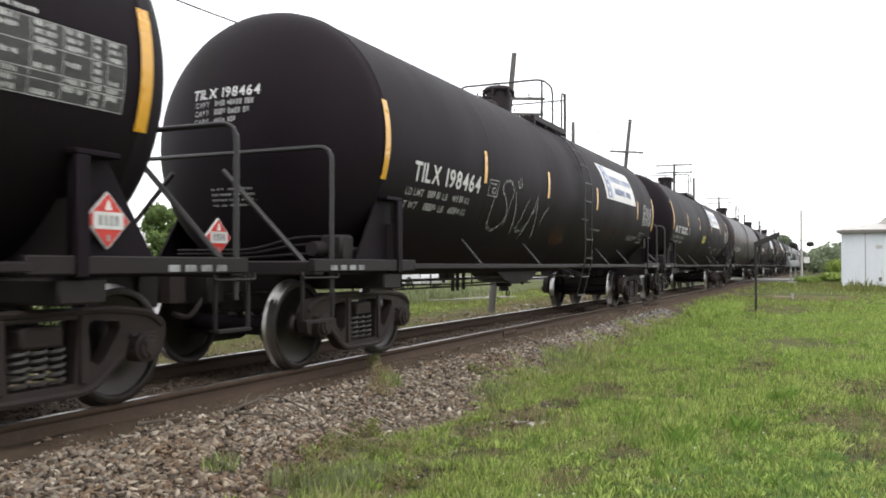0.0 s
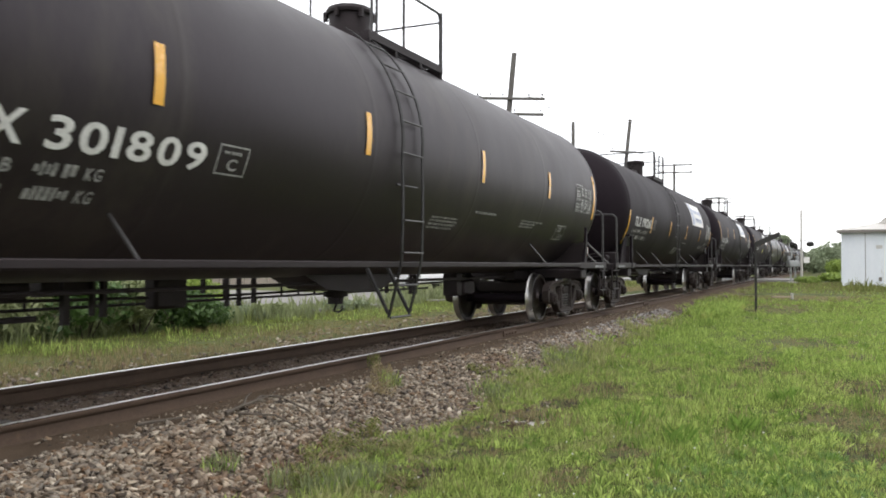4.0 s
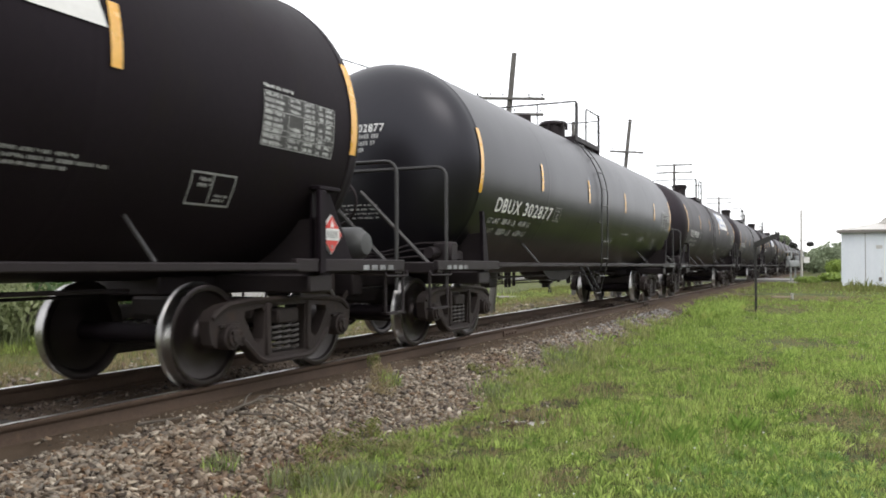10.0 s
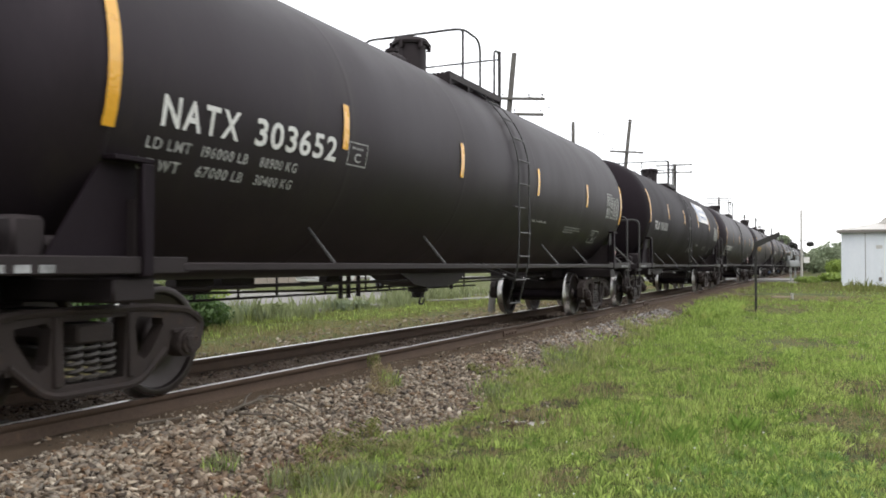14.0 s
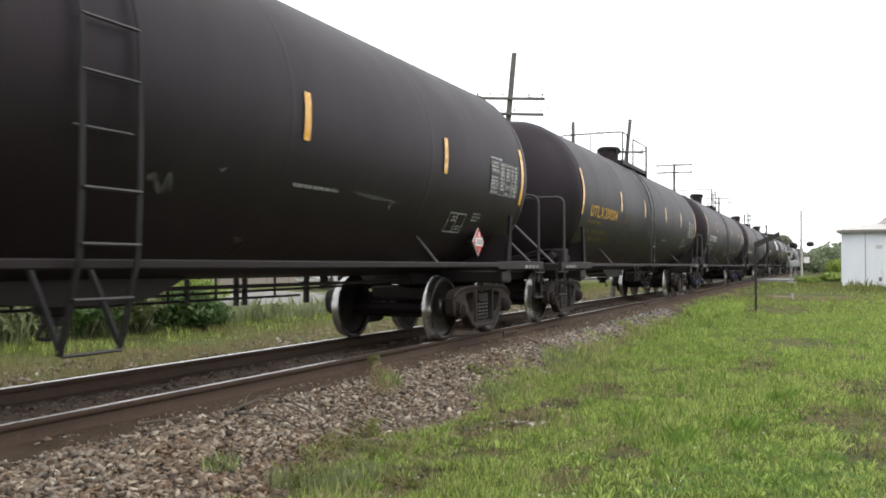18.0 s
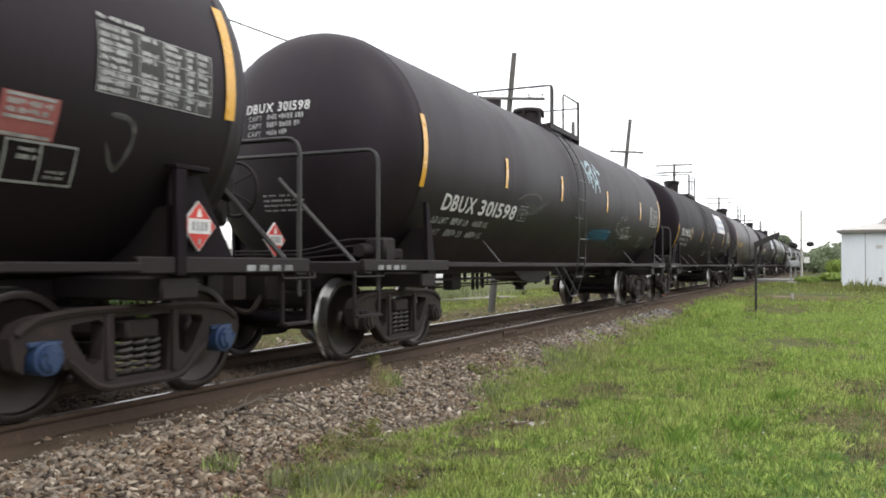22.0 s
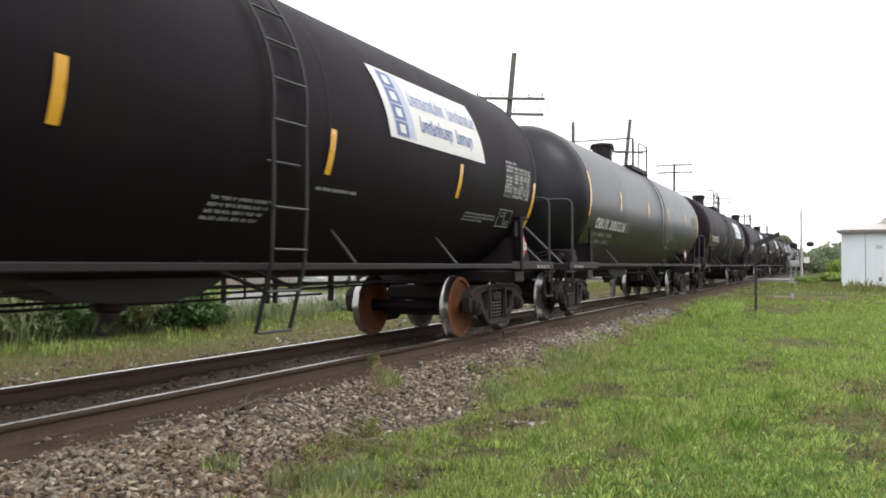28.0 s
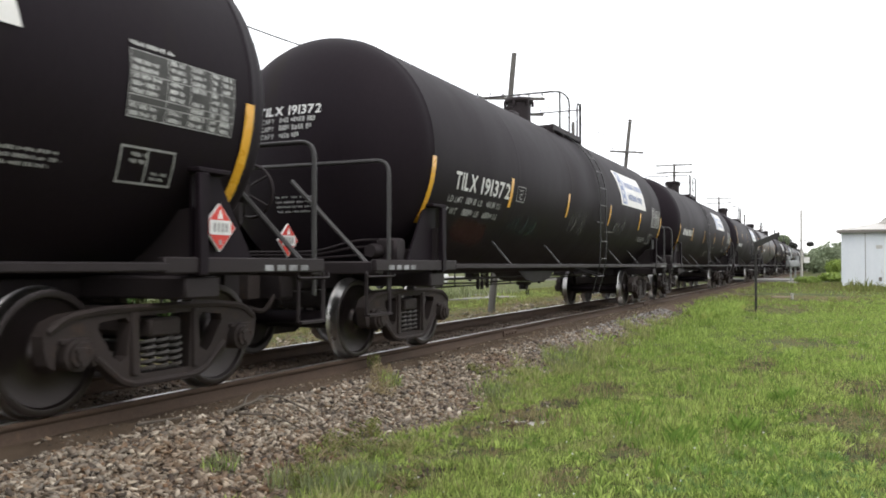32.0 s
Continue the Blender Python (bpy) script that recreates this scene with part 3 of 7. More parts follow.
def bars(x0, x1, z0, z1, rows, seed, gap=0.5, words=True, fill=0.9):
    """Rows of short plain bars for lines of small writing."""
    rnd = random.Random(seed)
    out = []
    h = (z1 - z0) / rows
    for r in range(rows):
        zt = z1 - r * h
        x, end = x0, x0 + (x1 - x0) * (fill if r == rows - 1 else rnd.uniform(fill, 1.0))
        left = rnd.randint(3, 7)
        while x < end:
            w = min(end - x, h * rnd.uniform(0.30, 0.48))
            cut = rnd.choice((0.0, 0.0, 0.12, 0.2)) * h
            out.append(patch(x, x + w, zt - h * (1 - gap * 0.5) + (cut if rnd.random() < 0.5 else 0), zt - h * gap * 0.25 - (cut if rnd.random() < 0.4 else 0), 1))
            left -= 1
            x += w + h * (0.5 if left == 0 else 0.13)
            if left == 0:
                left = rnd.randint(3, 7)
    return merge(*out)


# ---------------------------------------------------------------- the tank cars
def spring_mesh():
    bm = B()
    pts = [(0.058 * math.cos(a), 0.058 * math.sin(a), 0.25 + 0.27 * a / (2 * math.pi * 5.2)) for a in (2 * math.pi * i / 9 for i in range(47))]
    tube(bm, pts, 0.016, 5)
    return finish(bm, "spring", M["spring"], 60)


def wheel_mesh(mat):
    """A dished wheel with its flange on the inner side; its axle lies along y, the outer face towards -y."""
    bm = B()
    prof = [(0.0, -0.075), (0.085, -0.075), (0.115, -0.068), (0.125, -0.03), (0.17, -0.005), (0.30, -0.012), (0.385, -0.032), (0.40, -0.062), (0.44, -0.068), (0.4545, -0.060),
            (0.457, -0.03), (0.459, 0.035), (0.468, 0.05), (0.483, 0.06), (0.480, 0.072), (0.45, 0.076), (0.40, 0.066), (0.38, 0.03), (0.2, 0.03), (0.12, 0.075), (0.0, 0.08)]
    lathe(bm, prof, "y", 30)
    bm.faces.ensure_lookup_table()
    for f in bm.faces:
        c = f.calc_center_median()
        r = math.hypot(c.x, c.z)
        if r > 0.452 and -0.062 < c.y < 0.066:
            f.material_index = 1
    return finish(bm, "wheel", [mat, M["tread"]], 50)


def side_frame_mesh():
    out = [(-1.13, 0.50), (-1.14, 0.60), (-1.08, 0.69), (-0.95, 0.735), (-0.60, 0.775), (0.60, 0.775), (0.95, 0.735), (1.08, 0.69), (1.14, 0.60), (1.13, 0.50), (1.10, 0.40),
           (1.04, 0.36), (1.03, 0.48), (0.98, 0.56), (0.80, 0.56), (0.75, 0.48), (0.72, 0.36), (0.62, 0.36), (0.46, 0.20), (0.34, 0.155), (-0.34, 0.155), (-0.46, 0.20), (-0.62, 0.36),
           (-0.72, 0.36), (-0.75, 0.48), (-0.80, 0.56), (-0.98, 0.56), (-1.03, 0.48), (-1.04, 0.36), (-1.10, 0.40)]
    tri = [(-0.66, 0.665), (-0.42, 0.69), (-0.375, 0.65), (-0.40, 0.40), (-0.47, 0.36), (-0.53, 0.40), (-0.67, 0.61)]
    win = [(-0.285, 0.70), (0.285, 0.70), (0.26, 0.25), (-0.26, 0.25)]
    bm = B()
    plate(bm, out, "y", -0.06, 0.06, [tri, [(-x, z) for x, z in reversed(tri)], win])
    # ribs along the top and the bottom edge
    tube(bm, bend([(-1.1, -0.055, 0.62), (-0.95, -0.06, 0.72), (-0.58, -0.06, 0.758), (0.58, -0.06, 0.758), (0.95, -0.06, 0.72), (1.1, -0.055, 0.62)], 0.08, 3), 0.03, 6)
    tube(bm, bend([(-0.70, -0.055, 0.42), (-0.45, -0.06, 0.215), (-0.33, -0.06, 0.18), (0.33, -0.06, 0.18), (0.45, -0.06, 0.215), (0.70, -0.055, 0.42)], 0.05, 3), 0.028, 6)
    for s in (-1, 1):
        box(bm, s * 0.33 - 0.035, s * 0.33 + 0.035, -0.085, 0.0, 0.24, 0.73, 0.012)
    return finish(bm, "side_frame", M["bogie"])


def bolster_mesh():
    bm = B()
    box(bm, -0.17, 0.17, -1.07, 1.07, 0.52, 0.665, 0.02)
    box(bm, -0.21, 0.21, -0.80, 0.80, 0.54, 0.76, 0.03)
    lathe(bm, [(0.0, 0.73), (0.19, 0.73), (0.19, 0.80), (0.0, 0.80)], "z", 20)
    for s in (-1, 1):
        box(bm, s * 0.55 - 0.05, s * 0.55 + 0.05, -0.70, 0.70, 0.30, 0.40, 0.015)
        for w in (-1, 1):
            box(bm, s * 0.40 - 0.03, s * 0.40 + 0.03, w * 0.75 - 0.06, w * 0.75 + 0.06, 0.27, 0.46, 0.012)
    return finish(bm, "bolster", M["bogie"])


def cap_mesh(mat):
    bm = B()
    lathe(bm, [(0.0, -0.145), (0.05, -0.145), (0.06, -0.13), (0.088, -0.128), (0.092, -0.10), (0.118, -0.095), (0.118, 0.06), (0.0, 0.06)], "y", 20)
    for k in range(3):
        a = 2 * math.pi * k / 3 + 0.4
        lathe(bm, [(0.0, -0.15), (0.018, -0.15), (0.018, -0.12)], "y", 6, (0.062 * math.cos(a), 0, 0.062 * math.sin(a)))
    box(bm, -0.13, 0.13, -0.07, 0.05, 0.075, 0.115, 0.01)
    return finish(bm, "bearing_cap", mat)


SPRING, SIDE_FRAME, BOLSTER = spring_mesh(), side_frame_mesh(), bolster_mesh()
WHEEL, RUST_WHEEL = wheel_mesh(M["wheel"]), wheel_mesh(M["rustwheel"])
CAP, BLUE_CAP = cap_mesh(M["bogie"]), cap_mesh(M["bluecap"])
axle_bm = B()
lathe(axle_bm, [(0.0, -1.0), (0.078, -1.0), (0.08, -0.86), (0.105, -0.80), (0.105, -0.70), (0.088, -0.55), (0.083, 0.0), (0.088, 0.55), (0.105, 0.70), (0.105, 0.80), (0.08, 0.86),
                (0.078, 1.0), (0.0, 1.0)], "y", 18)
AXLE = finish(axle_bm, "axle", M["black"])
TRUCK, BASE = 7.06, 0.889
AXLES = (-TRUCK - BASE, -TRUCK + BASE, TRUCK - BASE, TRUCK + BASE)


def tank_mesh(mat, longer):
    """longer: how much further the tank reaches behind its middle than before it."""
    bm = B()
    half = [(TANK_R * math.cos(a), TANK_HALF + HEAD * math.sin(a)) for a in (math.pi / 2 * i / 14 for i in range(15))]
    rings = [(TANK_R, TANK_HALF), (TANK_R + 0.006, TANK_HALF - 0.01), (TANK_R + 0.006, TANK_HALF - 0.04), (TANK_R, TANK_HALF - 0.05), (TANK_R, TANK_HALF - 0.09)]
    courses = []
    for x in (4.3, 1.43):
        courses += [(TANK_R, x + 0.06), (TANK_R, x + 0.03), (TANK_R + 0.001, x + 0.02), (TANK_R + 0.001, x - 0.02), (TANK_R, x - 0.03), (TANK_R, x - 0.06)]
    right = half[::-1] + rings[1:] + courses
    prof = [(r, x + longer if x > 5 else x) for r, x in right] + [(r, -x) for r, x in reversed(right)]
    prof[0], prof[-1] = (0.0, TANK_HALF + longer + HEAD), (0.0, -TANK_HALF - HEAD)
    lathe(bm, prof, "x", 68, (0, 0, TANK_Z))
    return finish(bm, "tank", mat, 25)


TANKS = {k + st: tank_mesh(M[k], more) for k in ("black", "worn", "faded", "gloss") for st, more in (("a", 0.14), ("b", 0.30), ("c", 0.19))}


def coupler_mesh():
    bm = B()
    box(bm, -0.02, 0.62, -0.075, 0.075, 0.78, 0.93, 0.02)
    plate(bm, [(-0.24, -0.16), (-0.05, -0.17), (0.06, -0.09), (0.06, 0.10), (-0.10, 0.18), (-0.18, 0.10), (-0.13, 0.02), (-0.24, -0.04)], "z", 0.72, 1.0)
    tube(bm, bend([(0.35, -0.28, 0.95), (0.1, -0.30, 0.80), (-0.02, -0.20, 0.55), (-0.08, -0.05, 0.62)], 0.1), 0.028, 7)
    tube(bm, bend([(0.30, -0.75, 0.98), (-0.02, -0.72, 0.97), (-0.05, -0.15, 0.98), (0.02, -0.05, 1.03)], 0.05), 0.014, 6)
    return finish(bm, "coupler", M["bogie"])


COUPLER = coupler_mesh()


def placard_parts(parent, x, y, z, s, facing, tilt=0.0):
    """A diamond placard on its holder, turned to face the camera's side (-y) or the end (-x)."""
    d = [(0, -s), (s, 0), (0, s), (-s, 0)]
    inner = [(0, -s * 0.93), (s * 0.93, 0), (0, s * 0.93), (-s * 0.93, 0)]
    ax = "y" if facing == "side" else "x"
    at = x if facing == "side" else y
    dep = y if facing == "side" else x
    def mv(q):
        return [(at + a, z + b) for a, b in q]
    bm = B()
    plate(bm, mv(d), ax, dep, dep + 0.02)
    holder = part("placard", bm, M["white"], parent, "red and white diamond placard in a metal holder")
    bm = B()
    plate(bm, mv(inner), ax, dep - 0.006, dep)
    part("red_face", bm, M["red"], holder)
    bm = B()
    h = s * 0.30
    w, c = s * 0.62, s * 0.66
    plate(bm, mv([(-w, -h), (w, -h), (c, -h * 0.8), (c, h * 0.8), (w, h), (-w, h), (-c, h * 0.8), (-c, -h * 0.8)]), ax, dep - 0.010, dep - 0.006)
    part("number_panel", bm, M["white"], holder)
    bm = B()
    plate(bm, mv([(-0.15 * s, s * 0.36), (0.15 * s, s * 0.36), (0.10 * s, s * 0.52), (0.0, s * 0.74), (-0.10 * s, s * 0.52)]), ax, dep - 0.010, dep - 0.006)
    part("pale_symbol", bm, M["panel"], holder)
    bm = B()
    for k in range(4):
        cx = (-0.36 + 0.24 * k) * s
        plate(bm, mv([(cx - 0.07 * s, -h * 0.6), (cx + 0.07 * s, -h * 0.6), (cx + 0.07 * s, h * 0.6), (cx - 0.07 * s, h * 0.6)]), ax, dep - 0.013, dep - 0.010)
    plate(bm, mv([(-0.07 * s, -s * 0.72), (0.07 * s, -s * 0.72), (0.07 * s, -s * 0.5), (-0.07 * s, -s * 0.5)]), ax, dep - 0.010, dep - 0.006)
    part("print", bm, M["dull"], holder)["kind"] = "stuff"


def end_parts(car, s, style):
    """Everything at one end of a car: s = -1 the front, +1 the rear."""
    def X(a):
        return s * (a + 0.19)
    def span(a, b):
        return (min(X(a), X(b)), max(X(a), X(b)))
    bm = B()
    x0, x1 = span(5.9, 8.62)
    box(bm, x0, x1, -0.33, 0.33, 0.80, 1.10, 0.02)
    x0, x1 = span(8.40, 8.66)
    box(bm, x0, x1, -0.36, 0.36, 0.70, 1.12, 0.02)
    part("draft_sill", bm, M["frame"], car)
    bm = B()
    x0, x1 = span(8.30, 8.48)
    box(bm, x0, x1, -1.47, 1.47, 0.985, 1.125, 0.015)
    part("end_sill", bm, M["frame"], car)
    x0, x1 = span(6.4, 8.5)
    for w in (-1, 1):
        part("side_beam", box(B(), x0, x1, w * 1.455 - 0.035, w * 1.455 + 0.035, 1.02, 1.145, 0.01), M["frame"], car)
    bm = B()
    x0, x1 = span(7.35, 8.3)
    for k in range(9):
        a = x0 + (x1 - x0) * k / 8
        box(bm, a - 0.02, a + 0.02, -1.42, 1.42, 1.085, 1.115)
    part("end_platform", bm, M["frame"], car)
    # body bolster with its web, seen below the tank
    bm = B()
    x0, x1 = span(TRUCK - 0.39, TRUCK + 0.01)
    box(bm, x0, x1, -1.44, 1.44, 0.82, 1.0, 0.02)
    web = [(-1.44, 1.0), (1.44, 1.0), (1.44, 1.55), (1.2, 1.52), (0.9, 1.24), (0.45, 1.02), (-0.45, 1.02), (-0.9, 1.24), (-1.2, 1.52), (-1.44, 1.55)]
    x0, x1 = span(TRUCK - 0.21, TRUCK - 0.17)
    plate(bm, web, "x", x0, x1)
    part("body_bolster", bm, M["frame"], car)
    for w in (-1, 1):
        bm = B()
        if style != "b":
            box(bm, X(6.81) - 0.055, X(6.81) + 0.055, w * 1.475 - 0.03, w * 1.475 + 0.03, 1.0, 1.80, 0.01)
            box(bm, min(X(6.75), X(7.12)), max(X(6.75), X(7.12)), w * 1.44 - 0.06, w * 1.44 + 0.06, 1.80, 1.84, 0.008)
            # gusset takes the darker tank paint to stand in for its weak side light
            gus = [(X(6.81), 1.0), (X(7.65), 1.0), (X(7.50), 1.22), (X(7.12), 1.80), (X(6.81), 1.80)]
            part("gusset", plate(B(), gus if s > 0 else gus[::-1], "y", w * 1.36 - 0.012, w * 1.36 + 0.012), M["black"], car)
        else:
            post = [(X(6.96), 1.0), (X(6.75), 1.0), (X(6.96), 1.84), (X(7.02), 1.84)]
            plate(bm, post if s > 0 else post[::-1], "y", w * 1.45 - 0.025, w * 1.45 + 0.025)
        part("bolster_post", bm, M["black"], car)
    # transverse handrail; the rear one stands at the very end, the brake wheel before it
    hx, hy, hz = (-8.27, 1.41, 2.35 if style == "b" else 2.26) if s < 0 else (8.60, 1.43, 2.26)
    bm = B()
    tube(bm, bend([(hx, -hy, 0.80), (hx, -hy, hz), (hx, hy, hz), (hx, hy, 0.80)], 0.16), 0.024, 8)
    part("handrail", bm, M["rail_pipe"], car)
    for w in (-1, 1):
        bm = B()
        tube(bm, [(X(8.40), w * 0.33, 2.04), (X(8.40), w * 1.32, 1.10)], 0.026, 6)
        part("brace", bm, M["rail_pipe"], car)
    # corner step below the platform
    sa, sb = (-8.78, -8.27) if s < 0 else (8.36, 8.77)
    for w in (-1, 1):
        bm = B()
        tube(bm, bend([(sa, w * 1.42, 1.02), (sa, w * 1.42, 0.55), (sb, w * 1.42, 0.55), (sb, w * 1.42, 1.02)], 0.04), 0.019, 6)
        tube(bm, bend([(sa - 0.05, w * 1.44, 1.02), (sa - 0.05, w * 1.46, 0.965), (sb + 0.05, w * 1.46, 0.965), (sb + 0.05, w * 1.44, 1.02)], 0.03), 0.012, 5)
        box(bm, sa, sb, w * 1.42 - 0.045, w * 1.42 + 0.045, 0.54, 0.562)
        part("corner_step", bm, M["frame"], car)
    c = part("coupler", COUPLER, None, car)
    c.location = (X(8.72), 0, 0)
    if s > 0:
        c.rotation_euler = (0, 0, math.pi)
    # white marks on the platform edge
    x0, x1 = span(7.55, 8.25)
    for k in range(4):
        a = x0 + 0.03 + k * (x1 - x0) / 4
        part("sill_mark", box(B(), a, a + (x1 - x0) / 4 - 0.06, -1.494, -1.488, 1.035, 1.085), M["chalk"], car)
    if s > 0:
        # brake gear on the rear platform
        bm = B()
        tube(bm, [(8.89, -0.46 + 0.27 * math.cos(a), 1.84 + 0.27 * math.sin(a)) for a in (2 * math.pi * k / 24 for k in range(25))], 0.018, 6)
        for k in range(5):
            a = 2 * math.pi * k / 5
            tube(bm, [(8.74, -0.46, 1.84), (8.89, -0.46 + 0.27 * math.cos(a), 1.84 + 0.27 * math.sin(a))], 0.012, 5)
        part("brake_wheel", bm, M["frame"], car)
        bm = B()
        box(bm, 8.58, 8.76, -0.58, -0.34, 1.70, 1.98, 0.05)
        box(bm, 8.56, 8.70, -0.54, -0.40, 1.46, 1.74, 0.04)
        tube(bm, [(8.62, -0.46, 1.55), (8.62, -0.46, 1.1)], 0.03, 6)
        tube(bm, [(8.60, -0.46, 1.62), (8.56, -0.20, 1.12)], 0.02, 6)
        part("brake_housing", bm, M["frame"], car)
    else:
        # valves and pipes on the front platform
        bm = B()
        box(bm, -7.94, -7.69, -1.32, -1.05, 1.12, 1.40, 0.03)
        box(bm, -7.67, -7.41, -1.28, -1.10, 1.14, 1.28, 0.03)
        lathe(bm, [(0, -0.12), (0.075, -0.12), (0.085, 0.0), (0.075, 0.12), (0, 0.12)], "x", 12, (-8.04, -1.1, 1.25))
        part("valve_block", bm, M["frame"], car)
        for k, (za, zb) in enumerate(((1.16, 1.20), (1.20, 1.30), (1.24, 1.38))):
            bm = B()
            tube(bm, bend([(-8.44, 0.4, za), (-8.3, -0.5, za), (-8.14, -0.9, zb), (-7.8, -1.15, zb)], 0.2), 0.013, 6)
            part("pipe", bm, M["frame"], car)


def tank_car(style, wide=False):
    """A tank car at the origin with all the parts that its fellows share."""
    car = thing("tank_car", "black tank car", "tank car", "tank cars of the train")
    part("tank", TANKS["black" + style], None, car)
    for s in (-1, 1):
        end_parts(car, s, style)
    # the long side bars between the platforms
    for w in (-1, 1):
        bm = B()
        z = 1.055 if style == "b" else 1.035
        box(bm, -6.64, 6.64, w * 1.46 - 0.035, w * 1.46 + 0.035, z, z + 0.07, 0.012)
        part("side_bar", bm, M["frame"], car)
    # slanted struts that carry the bars
    for x in {"a": (-4.51, -1.93, 2.87, 4.88), "c": (-4.85, -2.82, 2.05, 4.58), "b": (-4.65, 4.6)}[style]:
        for w in (-1, 1):
            bm = B()
            y0 = -math.sqrt(TANK_R ** 2 - (1.45 - TANK_Z) ** 2) - 0.012
            tube(bm, [(x, -w * y0, 1.45), (x, w * 1.46, 1.10)], 0.017, 6)
            part("strut", bm, M["rail_pipe"], car)
    # pipe frame that hangs under the far side
    bm = B()
    for z in (0.64, 0.80):
        tube(bm, [(-5.6, 1.30, z), (5.6, 1.30, z)], 0.018, 6)
    part("safety_pipe", bm, M["frame"], car)
    rnd = random.Random(11)
    x = -5.5
    while x < 5.6:
        bm = B()
        tube(bm, [(x, 1.30, 1.06), (x, 1.30, 0.64)], 0.018, 5)
        part("hanger", bm, M["frame"], car)
        x += rnd.choice((0.42, 0.85, 1.25))
    # brake rigging under the belly
    bm = B()
    tube(bm, [(-5.8, -0.25, 0.86), (5.8, -0.25, 0.86)], 0.022, 6)
    tube(bm, [(-5.8, 0.3, 0.80), (-1.5, 0.35, 0.74), (5.8, 0.3, 0.80)], 0.016, 6)
    part("train_pipe", bm, M["frame"], car)
    bm = B()
    lathe(bm, [(0, -0.30), (0.08, -0.30), (0.11, -0.26), (0.11, 0.26), (0.08, 0.30), (0, 0.30)], "x", 16, (-4.3, 0.55, 0.88))
    box(bm, -3.9, -3.3, 0.45, 0.65, 0.80, 1.0)
    part("brake_cylinder", bm, M["frame"], car)
    # irregular brackets and rods between the bogies
    for x, w, low in ((-4.6, 0.10, 0.60), (-3.79, 0.07, 0.55), (-3.49, 0.03, 0.62), (-3.36, 0.05, 0.60), (-2.0, 0.02, 0.78), (-1.61, 0.025, 0.62), (-1.4, 0.02, 0.62), (-1.13, 0.025, 0.64),
                      (2.1, 0.02, 0.66), (2.9, 0.03, 0.62), (3.05, 0.03, 0.62), (4.3, 0.05, 0.60)):
        if style != "a" or w < 0.026:
            part("bracket", box(B(), x - w / 2, x + w / 2, 0.26, 0.32, low, 1.06), M["frame"], car)
    if style == "a":
        part("valve_box", box(B(), -2.02, -1.72, 0.22, 0.40, 0.84, 1.02, 0.03), M["frame"], car)
    else:
        part("valve_box", box(B(), -2.76, -2.30, 0.22, 0.40, 0.64, 1.0, 0.03), M["frame"], car)
    if style == "b":
        part("equipment_box", box(B(), 3.95, 4.42, -0.2, 0.2, 0.58, 0.82, 0.03), M["frame"], car)
        part("equipment_plate", box(B(), 3.72, 3.96, -0.16, 0.1, 0.56, 1.04, 0.02), M["frame"], car)
        part("hanger", box(B(), 4.24, 4.31, -0.05, 0.05, 0.80, 1.06, 0.01), M["frame"], car)
        part("reservoir", box(B(), 4.52, 4.86, -0.12, 0.12, 0.74, 0.88, 0.04), M["frame"], car)
    if style != "a":
        part("brake_beam", box(B(), -5.2, -4.1, 0.24, 0.32, 0.60, 0.65, 0.01), M["frame"], car)
    # belly outlet
    bm = B()
    plate(bm, [(-1.0, 1.0), (1.55, 1.0), (1.05, 0.79), (0.7, 0.75), (0.0, 0.75), (-0.45, 0.79)], "y", -0.28, 0.28)
    lathe(bm, [(0.0, 0.72), (0.16, 0.72), (0.16, 0.66), (0.10, 0.64), (0.10, 0.56), (0.12, 0.56), (0.12, 0.56), (0.0, 0.56)], "z", 18, (0.2, 0, 0.02))
    tube(bm, bend([(0.10, -0.10, 0.64), (-0.04, -0.16, 0.58), (-0.10, -0.16, 0.50), (0.06, -0.16, 0.48), (0.14, -0.14, 0.56)], 0.05), 0.014, 6)
    part("outlet", bm, M["frame"], car)
    # manway, walkway and rails on top
    top = TANK_Z + TANK_R
    # manway place, height and radius; the fore rail from xa to xb, the aft rail from xc to xe
    mx, tall, mr, xa, xb, xc, xe = {"a": (-0.07, 0.47, 0.25, -0.05, 0.63, 1.24, 1.45), "c": (0.42, 0.46, 0.26, -0.95, -0.74, -0.08, 0.60), "b": (0.78, 0.35, 0.28, -0.40, -0.28, 0.43, 1.53),
                                    "u": (0.99, 0.45, 0.28, -1.10, -0.47, 0.19, 2.00)}[style if not wide else "u"]
    dome = part("manway", lathe(B(), [(mr, -0.36), (mr, tall), (0.0, tall)], "z", 28, (mx, 0, top)), M["frame"], car)
    cover = [(0.0, tall), (mr + 0.04, tall), (mr + 0.05, tall + 0.04), (mr + 0.02, tall + 0.09), (0.0, tall + 0.12)]
    part("cover", lathe(B(), cover, "z", 28, (mx, 0, top)), M["frame"], dome)
    for k in range(6):
        a = 2 * math.pi * k / 6
        x, y = mx + (mr + 0.04) * math.cos(a), (mr + 0.04) * math.sin(a)
        part("bolt", box(B(), x - 0.025, x + 0.025, y - 0.025, y + 0.025, top + tall - 0.08, top + tall + 0.045), M["frame"], dome)
